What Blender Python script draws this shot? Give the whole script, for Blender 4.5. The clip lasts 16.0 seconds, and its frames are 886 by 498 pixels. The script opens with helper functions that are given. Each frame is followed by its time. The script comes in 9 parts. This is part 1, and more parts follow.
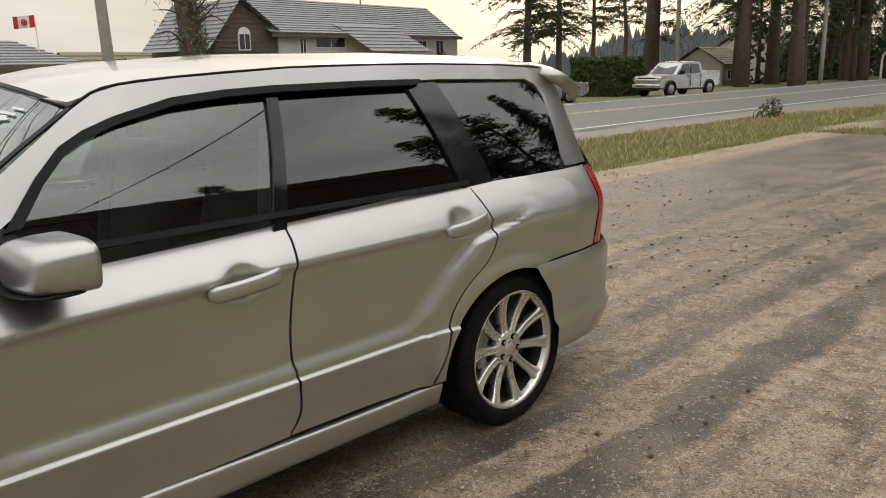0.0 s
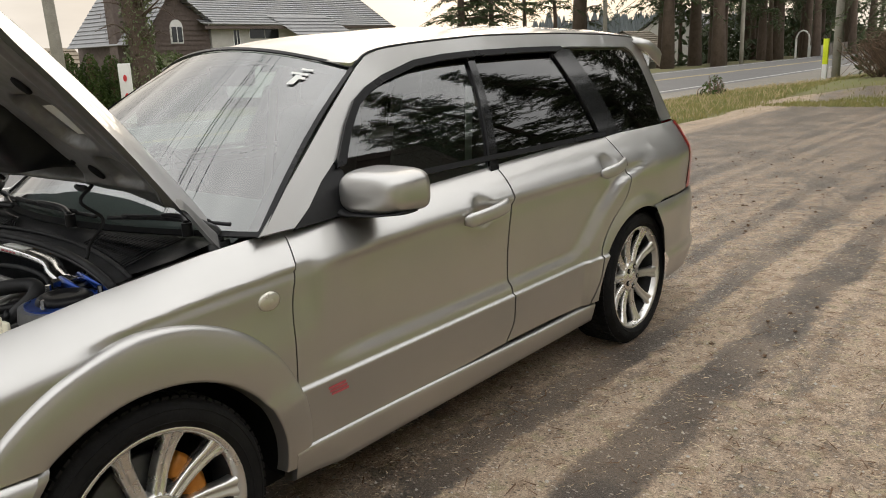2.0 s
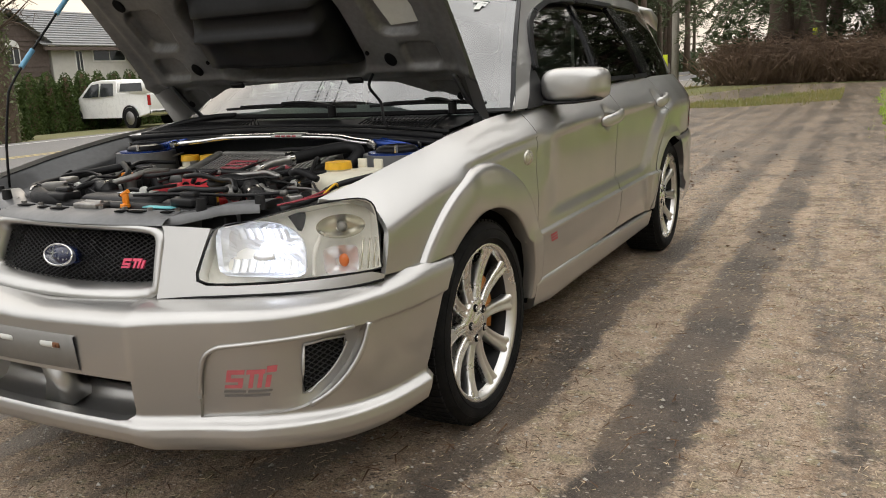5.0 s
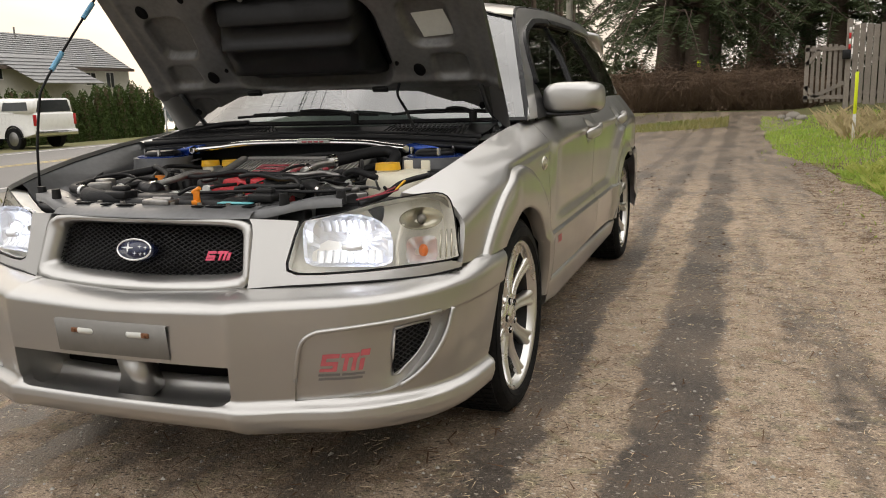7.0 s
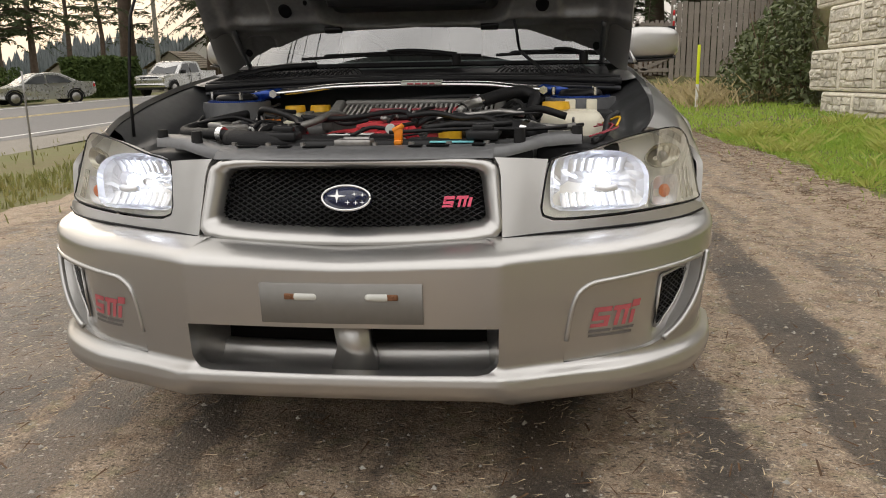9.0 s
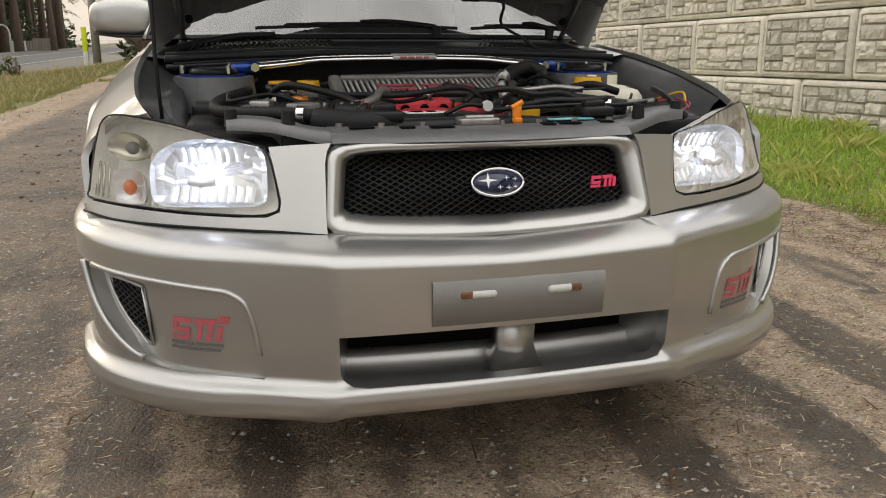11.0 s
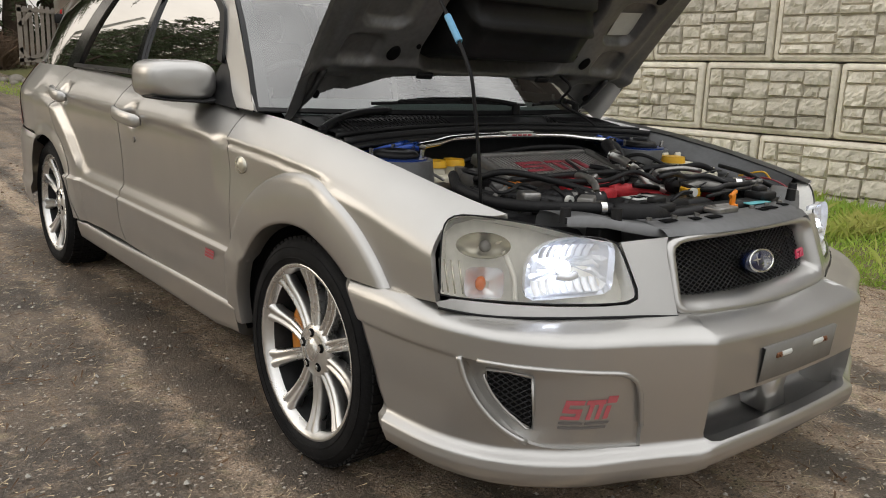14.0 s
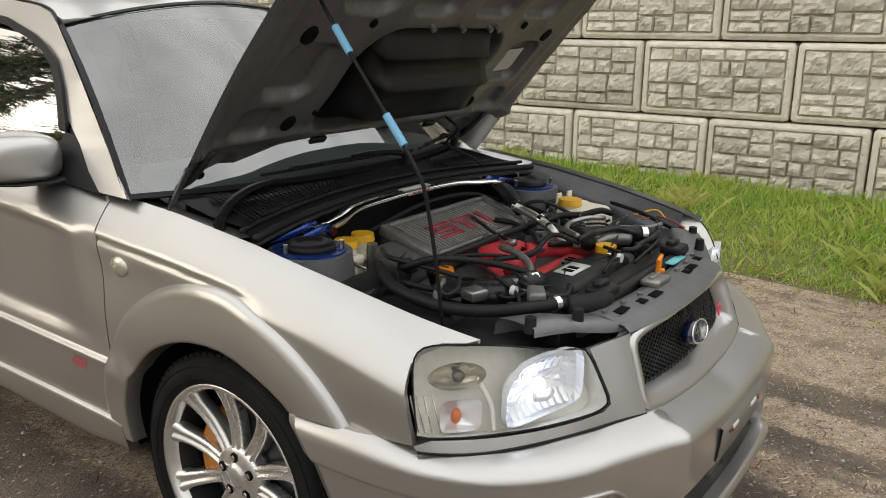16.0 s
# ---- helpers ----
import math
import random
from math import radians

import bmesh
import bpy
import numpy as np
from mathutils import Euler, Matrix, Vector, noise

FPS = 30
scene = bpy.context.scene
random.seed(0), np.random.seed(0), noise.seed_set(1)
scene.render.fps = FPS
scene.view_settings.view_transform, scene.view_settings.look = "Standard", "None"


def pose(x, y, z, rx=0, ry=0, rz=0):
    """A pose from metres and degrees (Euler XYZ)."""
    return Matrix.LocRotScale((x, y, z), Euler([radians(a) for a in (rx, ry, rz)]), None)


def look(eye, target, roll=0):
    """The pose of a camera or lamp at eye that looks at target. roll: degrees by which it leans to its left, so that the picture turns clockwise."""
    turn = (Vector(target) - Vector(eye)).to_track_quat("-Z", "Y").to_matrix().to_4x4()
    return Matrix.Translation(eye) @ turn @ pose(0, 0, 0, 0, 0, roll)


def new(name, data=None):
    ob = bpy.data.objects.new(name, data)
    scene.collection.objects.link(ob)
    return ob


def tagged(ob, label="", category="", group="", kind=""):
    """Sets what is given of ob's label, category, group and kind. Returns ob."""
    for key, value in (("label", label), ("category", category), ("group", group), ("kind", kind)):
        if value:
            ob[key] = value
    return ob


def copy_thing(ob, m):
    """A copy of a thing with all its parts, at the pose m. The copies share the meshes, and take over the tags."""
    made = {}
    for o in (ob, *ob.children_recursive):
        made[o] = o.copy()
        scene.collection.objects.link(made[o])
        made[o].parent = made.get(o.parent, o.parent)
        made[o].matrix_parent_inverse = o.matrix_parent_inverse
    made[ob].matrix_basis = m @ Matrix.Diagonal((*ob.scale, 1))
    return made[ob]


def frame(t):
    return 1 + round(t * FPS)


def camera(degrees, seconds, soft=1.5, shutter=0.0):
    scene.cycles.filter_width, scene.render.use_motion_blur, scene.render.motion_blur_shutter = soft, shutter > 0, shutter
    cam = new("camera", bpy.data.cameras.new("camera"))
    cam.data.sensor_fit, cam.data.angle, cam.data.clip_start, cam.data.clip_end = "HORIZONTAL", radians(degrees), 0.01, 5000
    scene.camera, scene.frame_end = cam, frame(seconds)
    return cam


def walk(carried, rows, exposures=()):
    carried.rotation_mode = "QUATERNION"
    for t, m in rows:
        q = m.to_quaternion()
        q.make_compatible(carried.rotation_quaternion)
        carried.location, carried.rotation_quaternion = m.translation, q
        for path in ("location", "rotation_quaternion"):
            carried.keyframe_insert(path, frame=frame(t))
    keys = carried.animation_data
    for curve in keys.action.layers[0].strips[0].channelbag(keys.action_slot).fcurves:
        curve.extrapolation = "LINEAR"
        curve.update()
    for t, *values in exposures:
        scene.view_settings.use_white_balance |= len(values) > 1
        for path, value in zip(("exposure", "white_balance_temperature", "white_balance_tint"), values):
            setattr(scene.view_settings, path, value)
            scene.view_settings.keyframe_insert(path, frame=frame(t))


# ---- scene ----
cam = camera(57.5, 16.0, soft=1.0)
PATH = [
    (0, (-0.125, 2.748, 1.433), (-1.522, 1.388, 0.989), -1.0),
    (0.5, (0.12, 2.669, 1.419), (-1.299, 1.331, 0.979), -1.0),
    (1, (0.332, 2.564, 1.394), (-1.109, 1.25, 0.949), -1.5),
    (1.5, (0.55, 2.462, 1.382), (-0.919, 1.184, 0.928), -1.9),
    (2, (0.884, 2.41, 1.377), (-0.622, 1.182, 0.904), -2.3),
    (2.5, (1.111, 2.303, 1.351), (-0.427, 1.126, 0.853), -3.4),
    (3, (1.325, 2.13, 1.312), (-0.244, 1.003, 0.795), -4.6),
    (3.5, (1.613, 2.012, 1.274), (0.007, 0.94, 0.752), -4.6),
    (4, (1.845, 1.931, 1.195), (0.203, 0.909, 0.683), -4.1),
    (6.5, (2.421, 1.589, 1.005), (0.597, 0.838, 0.675), -1.8),
    (7, (2.483, 1.459, 1.029), (0.639, 0.781, 0.652), -1.7),
    (7.5, (2.455, 1.265, 0.994), (0.591, 0.666, 0.585), -1.5),
    (8, (2.439, 1.029, 0.958), (0.553, 0.526, 0.521), -1.2),
    (8.5, (2.527, 0.712, 0.968), (0.613, 0.339, 0.525), -0.9),
    (9, (2.518, 0.414, 0.935), (0.583, 0.179, 0.489), -1.1),
    (11.5, (2.24, -0.763, 0.931), (0.432, -0.082, 0.412), 1.1),
    (12, (2.15, -1.043, 0.977), (0.415, -0.199, 0.448), 2.3),
    (12.5, (2.027, -1.26, 0.991), (0.352, -0.309, 0.455), 3.2),
    (13, (1.863, -1.485, 0.981), (0.243, -0.435, 0.457), 3.3),
    (13.5, (1.802, -1.7, 1.012), (0.244, -0.548, 0.519), 3.0),
    (14, (1.822, -1.843, 1.094), (0.322, -0.599, 0.645), 2.8),
    (14.5, (1.841, -1.936, 1.178), (0.357, -0.664, 0.751), 2.7),
    (15, (1.811, -1.98, 1.273), (0.358, -0.678, 0.83), 2.5),
    (15.5, (1.672, -1.933, 1.354), (0.328, -0.538, 0.853), 1.5),
    (16, (1.386, -1.902, 1.389), (0.277, -0.332, 0.838), 1.5),
]
walk(cam, [(t, look(eye, target, roll)) for t, eye, target, roll in PATH],
     [(0, 0.52, 6480, 10), (2, 0.72, 6460, 10), (4, 0.81, 6460, 10), (6.5, 0.73, 6640, 11.5), (8, 0.67, 6680, 11.5), (9, 0.61, 6660, 11.5), (11.5, 0.55, 6580, 10.5), (13, 0.47, 6500, 10.5), (14.5, 0.49, 6420, 10), (16, 0.59, 6420, 9.5)])

# ---- world and light: late, overcast, glow low in the west behind the trees ----
SUN_AZ = radians(214)          # direction towards the glow, from +x counter-clockwise
world = bpy.data.worlds.new("overcast_sky")
scene.world = world
world.use_nodes = True
wn, wl = world.node_tree.nodes, world.node_tree.links
wn.clear()
w_out = wn.new("ShaderNodeOutputWorld")
w_bg = wn.new("ShaderNodeBackground")
w_sky = wn.new("ShaderNodeTexSky")
w_sky.sky_type = "NISHITA"
w_sky.sun_disc = False
w_sky.sun_elevation = radians(9)
w_sky.sun_rotation = radians(90) - SUN_AZ
w_sky.dust_density = 4.0
w_hs = wn.new("ShaderNodeHueSaturation")
w_hs.inputs["Saturation"].default_value = 0.55
w_co = wn.new("ShaderNodeTexCoord")
w_no = wn.new("ShaderNodeTexNoise")
w_no.inputs["Scale"].default_value = 3.0
w_no.inputs["Detail"].default_value = 5.0
w_map = wn.new("ShaderNodeMapping")
w_map.inputs["Scale"].default_value = (1, 1, 3.5)
w_rmp = wn.new("ShaderNodeValToRGB")
w_rmp.color_ramp.elements[0].position = 0.3
w_rmp.color_ramp.elements[0].color = (3.85, 3.8, 3.70, 1)
w_rmp.color_ramp.elements[1].position = 0.7
w_rmp.color_ramp.elements[1].color = (6.15, 6.05, 5.86, 1)
w_mix = wn.new("ShaderNodeMix")
w_mix.data_type = "RGBA"
w_mix.inputs[0].default_value = 0.93
wl.new(w_sky.outputs[0], w_hs.inputs["Color"])
wl.new(w_co.outputs["Generated"], w_map.inputs[0])
wl.new(w_map.outputs[0], w_no.inputs["Vector"])
wl.new(w_no.outputs["Fac"], w_rmp.inputs[0])
wl.new(w_hs.outputs[0], w_mix.inputs[6])
wl.new(w_rmp.outputs[0], w_mix.inputs[7])
# an overcast sky grows brighter towards the zenith
w_sep = wn.new("ShaderNodeSeparateXYZ")
w_up = wn.new("ShaderNodeMapRange")
w_up.inputs["From Min"].default_value = 0.12
w_up.inputs["From Max"].default_value = 0.75
w_up.inputs["To Min"].default_value = 0.70
w_up.inputs["To Max"].default_value = 1.65
w_gain = wn.new("ShaderNodeVectorMath")
w_gain.operation = "SCALE"
wl.new(w_co.outputs["Generated"], w_sep.inputs[0])
wl.new(w_sep.outputs["Z"], w_up.inputs["Value"])
wl.new(w_mix.outputs[2], w_gain.inputs[0])
wl.new(w_up.outputs[0], w_gain.inputs["Scale"])
# low in the west the cloud is thin and the light comes through warm
w_dot = wn.new("ShaderNodeVectorMath")
w_dot.operation = "DOT_PRODUCT"
w_dot.inputs[1].default_value = (math.cos(SUN_AZ), math.sin(SUN_AZ), 0)
w_low = wn.new("ShaderNodeMapRange")
w_low.inputs["From Min"].default_value = 0.55
w_low.inputs["From Max"].default_value = 1.0
w_low.inputs["To Max"].default_value = 0.85
w_tint = wn.new("ShaderNodeMix")
w_tint.data_type = "RGBA"
w_tint.blend_type = "MULTIPLY"
w_tint.inputs[7].default_value = (1.12, 0.99, 0.82, 1)
wl.new(w_co.outputs["Generated"], w_dot.inputs[0])
wl.new(w_dot.outputs["Value"], w_low.inputs["Value"])
wl.new(w_low.outputs[0], w_tint.inputs[0])
wl.new(w_gain.outputs[0], w_tint.inputs[6])
wl.new(w_tint.outputs[2], w_bg.inputs["Color"])
w_bg.inputs["Strength"].default_value = 0.150
wl.new(w_bg.outputs[0], w_out.inputs[0])

sun = new("sun", bpy.data.lights.new("sun", "SUN"))
sun.data.energy = 0.28
sun.data.angle = radians(30)
sun.data.color = (1.0, 0.92, 0.80)
sun.matrix_world = look((math.cos(SUN_AZ) * 50, math.sin(SUN_AZ) * 50, 16), (0, 0, 0))

# ---- materials ----
def material(name, color, rough=0.6, metal=0.0, coat=0.0, var=0.12, scale=6.0, fine=60.0, bump=0.0, bump_scale=80.0,
             color2=None, spec=0.5, rough_var=0.1, random_amt=0.0):
    m = bpy.data.materials.new(name)
    m.use_nodes = True
    n, l = m.node_tree.nodes, m.node_tree.links
    b = n["Principled BSDF"]
    b.inputs["Metallic"].default_value = metal
    b.inputs["Roughness"].default_value = rough
    b.inputs["Specular IOR Level"].default_value = spec
    if coat:
        b.inputs["Coat Weight"].default_value = coat
        b.inputs["Coat Roughness"].default_value = 0.035
    co = n.new("ShaderNodeTexCoord")
    big = n.new("ShaderNodeTexNoise")
    big.inputs["Scale"].default_value = scale
    big.inputs["Detail"].default_value = 4.0
    small = n.new("ShaderNodeTexNoise")
    small.inputs["Scale"].default_value = fine
    small.inputs["Detail"].default_value = 3.0
    for t in (big, small):
        l.new(co.outputs["Object"], t.inputs["Vector"])
    add = n.new("ShaderNodeMath")
    add.operation = "ADD"
    l.new(big.outputs["Fac"], add.inputs[0])
    l.new(small.outputs["Fac"], add.inputs[1])
    ramp = n.new("ShaderNodeMapRange")
    ramp.inputs["From Min"].default_value = 0.65
    ramp.inputs["From Max"].default_value = 1.35
    l.new(add.outputs[0], ramp.inputs["Value"])
    mix = n.new("ShaderNodeMix")
    mix.data_type = "RGBA"
    c2 = color2 or [c * (1 - var) for c in color]
    c1 = color if color2 else [min(1.0, c * (1 + var)) for c in color]
    mix.inputs[6].default_value = (*c1, 1)
    mix.inputs[7].default_value = (*c2, 1)
    l.new(ramp.outputs[0], mix.inputs[0])
    out = mix.outputs[2]
    if random_amt:
        info = n.new("ShaderNodeObjectInfo")
        hsv = n.new("ShaderNodeHueSaturation")
        mr = n.new("ShaderNodeMapRange")
        mr.inputs["To Min"].default_value = 1 - random_amt
        mr.inputs["To Max"].default_value = 1 + random_amt
        l.new(info.outputs["Random"], mr.inputs["Value"])
        l.new(mr.outputs[0], hsv.inputs["Value"])
        l.new(out, hsv.inputs["Color"])
        out = hsv.outputs[0]
    l.new(out, b.inputs["Base Color"])
    if rough_var:
        rr = n.new("ShaderNodeMapRange")
        rr.inputs["From Min"].default_value = 0.3
        rr.inputs["From Max"].default_value = 0.7
        rr.inputs["To Min"].default_value = max(0.02, rough - rough_var)
        rr.inputs["To Max"].default_value = min(1.0, rough + rough_var)
        l.new(big.outputs["Fac"], rr.inputs["Value"])
        l.new(rr.outputs[0], b.inputs["Roughness"])
    if bump:
        bt = n.new("ShaderNodeTexNoise")
        bt.inputs["Scale"].default_value = bump_scale
        bt.inputs["Detail"].default_value = 5.0
        l.new(co.outputs["Object"], bt.inputs["Vector"])
        bp = n.new("ShaderNodeBump")
        bp.inputs["Strength"].default_value = bump
        bp.inputs["Distance"].default_value = 0.02
        l.new(bt.outputs["Fac"], bp.inputs["Height"])
        l.new(bp.outputs[0], b.inputs["Normal"])
    return m


def glass(name, tint, ior=1.5, extra=0.0, gain=1.0):
    """A thin pane: what lies behind it through the tint, with the sky's reflection over it."""
    m = bpy.data.materials.new(name)
    m.use_nodes = True
    n, l = m.node_tree.nodes, m.node_tree.links
    n.clear()
    out = n.new("ShaderNodeOutputMaterial")
    tr = n.new("ShaderNodeBsdfTransparent")
    tr.inputs[0].default_value = (*tint, 1)
    gl = n.new("ShaderNodeBsdfGlossy")
    gl.inputs["Roughness"].default_value = 0.015
    fr = n.new("ShaderNodeFresnel")
    fr.inputs["IOR"].default_value = ior
    ad = n.new("ShaderNodeMath")
    ad.operation = "ADD"
    ad.use_clamp = True
    ad.inputs[1].default_value = extra
    mx = n.new("ShaderNodeMixShader")
    mu = n.new("ShaderNodeMath")
    mu.operation = "MULTIPLY"
    mu.inputs[1].default_value = gain
    l.new(fr.outputs[0], mu.inputs[0])
    l.new(mu.outputs[0], ad.inputs[0])
    l.new(ad.outputs[0], mx.inputs[0])
    l.new(tr.outputs[0], mx.inputs[1])
    l.new(gl.outputs[0], mx.inputs[2])
    l.new(mx.outputs[0], out.inputs[0])
    return m


def glow(name, color, strength):
    m = bpy.data.materials.new(name)
    m.use_nodes = True
    b = m.node_tree.nodes["Principled BSDF"]
    b.inputs["Base Color"].default_value = (*color, 1)
    b.inputs["Emission Color"].default_value = (*color, 1)
    b.inputs["Emission Strength"].default_value = strength
    return m


PAINT = material("champagne_silver_paint", (0.475, 0.467, 0.453), rough=0.36, metal=0.88, coat=0.85, var=0.05, scale=3, fine=900, rough_var=0.04)
BAYPAINT = material("dark_grey_bay_paint", (0.065, 0.067, 0.07), rough=0.42, metal=0.5, coat=0.2, var=0.2)
PLATEPAD = material("matt_plate_panel", (0.21, 0.203, 0.19), rough=0.5, metal=0.35, var=0.05)
SLAM = material("grey_slam_panel_paint", (0.15, 0.152, 0.156), rough=0.42, metal=0.4, var=0.15)
FIN = material("bare_cooler_fins", (0.50, 0.49, 0.47), rough=0.4, metal=0.7, var=0.15)
MARKRED = material("dark_red_marking", (0.30, 0.035, 0.05), rough=0.5, var=0.15)
MESH = material("glossy_black_mesh", (0.018, 0.018, 0.02), rough=0.3, var=0.2, spec=0.5)
HOODUNDER = material("hood_underside_paint", (0.15, 0.149, 0.147), rough=0.42, metal=0.4, var=0.2, scale=8)
BLACK = material("black_plastic", (0.011, 0.011, 0.012), rough=0.45, var=0.3, bump=0.05, bump_scale=300, spec=0.28)
GLOSSBLACK = material("gloss_black_pillar", (0.010, 0.010, 0.011), rough=0.10, var=0.2, spec=0.5, rough_var=0.03)
SATIN = material("satin_black_trim", (0.011, 0.011, 0.012), rough=0.34, var=0.2, spec=0.15)
RUBBER = material("black_rubber", (0.011, 0.011, 0.012), rough=0.6, spec=0.28, var=0.3, bump=0.1, bump_scale=200)
TYRE = material("tyre_rubber", (0.009, 0.009, 0.0095), rough=0.8, spec=0.2, var=0.35, scale=12, fine=120, bump=0.15, bump_scale=160)
# Near-black stands in for shade in hollows and slots; also undersides and print.
VOID = material("cavity_shade_black", (0.005, 0.005, 0.0055), rough=0.9, spec=0.1)
ALLOY = material("silver_alloy", (0.76, 0.75, 0.73), rough=0.28, metal=0.9, var=0.06, coat=0.3)
STEEL = material("grey_steel", (0.32, 0.31, 0.30), rough=0.4, metal=0.9, var=0.25)
CHROME = material("polished_aluminium", (0.75, 0.75, 0.74), rough=0.12, metal=1.0, var=0.05)
CASTING = material("cast_aluminium", (0.20, 0.195, 0.185), rough=0.5, metal=0.6, var=0.25, bump=0.1)
COOLER = material("intercooler_grey", (0.13, 0.128, 0.125), rough=0.5, metal=0.5, var=0.2)
REDCOAT = material("red_wrinkle_coating", (0.52, 0.03, 0.04), rough=0.5, var=0.25, bump=0.3, bump_scale=400)
DECAL = material("faded_red_decal", (0.46, 0.10, 0.115), rough=0.5, var=0.15)
DECALGREY = material("grey_decal", (0.13, 0.12, 0.115), rough=0.5, var=0.1)
BADGERED = material("pink_red_badge", (0.75, 0.06, 0.14), rough=0.3, coat=0.4, var=0.06)
YELLOW = material("yellow_cap_plastic", (0.75, 0.42, 0.02), rough=0.45, var=0.12)
ORANGE = material("orange_plastic", (0.85, 0.26, 0.01), rough=0.4, var=0.1)
CALIPER = material("orange_gold_caliper", (0.50, 0.19, 0.025), rough=0.45, metal=0.2, var=0.2)
BLUE = material("blue_anodised_metal", (0.012, 0.05, 0.26), rough=0.3, metal=0.6, coat=0.3, var=0.2)
BLUECLIP = material("pale_blue_plastic", (0.16, 0.40, 0.62), rough=0.45, var=0.08)
STICKER = material("turquoise_sticker", (0.16, 0.52, 0.56), rough=0.5, var=0.05)
PAPER = material("white_label_paper", (0.62, 0.63, 0.60), rough=0.6, var=0.06)
TANK = material("translucent_white_plastic", (0.72, 0.68, 0.55), rough=0.45, var=0.06)
ALUPIPE = material("dull_aluminium_pipe", (0.52, 0.51, 0.49), rough=0.36, metal=0.9, var=0.12)
BRASS = material("rusty_bolt", (0.22, 0.10, 0.05), rough=0.7, metal=0.4, var=0.3)
REFLECT = material("lamp_reflector", (0.86, 0.88, 0.93), rough=0.22, metal=0.45, var=0.04, rough_var=0.06)
BEZEL = material("lamp_bezel", (0.80, 0.79, 0.75), rough=0.35, metal=0.0, var=0.08)
AMBER = material("amber_lens", (0.66, 0.16, 0.03), rough=0.25, var=0.15, coat=0.5)
CLEARCUP = material("clear_marker_cup", (0.6, 0.58, 0.5), rough=0.2, metal=0.7, var=0.1)
TAILRED = material("red_tail_lens", (0.42, 0.012, 0.015), rough=0.15, coat=0.8, var=0.1)
NAVY = material("navy_enamel", (0.006, 0.012, 0.05), rough=0.15, coat=0.6, var=0.1)
SEAT = material("grey_seat_fabric", (0.08, 0.08, 0.082), rough=0.9, var=0.2, bump=0.2)
TRIM = material("interior_grey_plastic", (0.045, 0.045, 0.045), rough=0.7, var=0.15)
BEIGE = material("headliner_fabric", (0.50, 0.49, 0.45), rough=0.9, var=0.06)
LENS = glass("headlamp_lens", (0.97, 0.96, 0.93), 1.4, 0.02, 0.4)
DASH = material("grey_dashboard", (.27, .27, .28), rough=.6, var=.06, scale=5, fine=90, bump=.15, bump_scale=300)
FRIT = material("printed_glass_border", (.035, .034, .037), rough=.7)
WINDSHIELD = glass("windscreen_glass", (0.58, 0.67, 0.64), 1.6, 0.18)
FRONTGLASS = glass("green_tinted_side_glass", (0.52, 0.63, 0.57), 1.6, 0.12)
PRIVACY = glass("dark_privacy_glass", (0.02, 0.02, 0.022), 1.6, 0.06)
LAMPON = glow("lit_headlamp", (0.80, 0.86, 1.0), 7.5)

# ---- building helpers ----
def part(name, bm, mat, parent, label="", smooth=True):
    me = bpy.data.meshes.new(name)
    if smooth:
        for f in bm.faces:
            f.smooth = True
    bm.to_mesh(me)
    bm.free()
    me.materials.append(mat)
    ob = new(name, me)
    if parent:
        ob.parent = parent
        ob.matrix_parent_inverse = Matrix()
        if parent.parent:
            pass
    if label:
        ob["label"] = label
    return ob


def thing(name, label, category, m=Matrix(), group="", kind=""):
    ob = new(name)
    ob.empty_display_size = 0.2
    ob.matrix_world = m
    return tagged(ob, label, category, group, kind)


def whole(name, bm, mat, label, category, group="", kind="", smooth=True):
    return tagged(part(name, bm, mat, None, "", smooth), label, category, group, kind)


def vary_islands(m, amount):
    """Lets each loose piece of a mesh differ a little in lightness."""
    n, l = m.node_tree.nodes, m.node_tree.links
    b = n["Principled BSDF"]
    src = b.inputs["Base Color"].links[0].from_socket
    geo = n.new("ShaderNodeNewGeometry")
    mr = n.new("ShaderNodeMapRange")
    mr.inputs["To Min"].default_value = 1 - amount
    mr.inputs["To Max"].default_value = 1 + amount
    hsv = n.new("ShaderNodeHueSaturation")
    l.new(geo.outputs["Random Per Island"], mr.inputs["Value"])
    l.new(mr.outputs[0], hsv.inputs["Value"])
    l.new(src, hsv.inputs["Color"])
    l.new(hsv.outputs[0], b.inputs["Base Color"])
    return m


def sharpen(bm, degrees=35):
    for e in bm.edges:
        if len(e.link_faces) == 2 and e.calc_face_angle(0) > radians(degrees):
            e.smooth = False
    return bm


def box(bm, cx, cy, cz, sx, sy, sz, m=Matrix(), bevel=0.0):
    """A box of that centre and size, its edges rounded."""
    b = bmesh.new()
    bmesh.ops.create_cube(b, size=1.0, matrix=Matrix.Diagonal((sx, sy, sz, 1)))
    if bevel:
        bmesh.ops.bevel(b, geom=list(b.edges), offset=bevel, segments=2, affect="EDGES", profile=0.5)
    b.transform(m @ Matrix.Translation((cx, cy, cz)))
    return merge(bm, b)


def merge(bm, other):
    idx = {v: bm.verts.new(v.co) for v in other.verts}
    for f in other.faces:
        try:
            g = bm.faces.new([idx[v] for v in f.verts])
            g.smooth = f.smooth
        except ValueError:
            pass
    for e in other.edges:
        if not e.smooth:
            g = bm.edges.get((idx[e.verts[0]], idx[e.verts[1]]))
            if g:
                g.smooth = False
    other.free()
    return bm


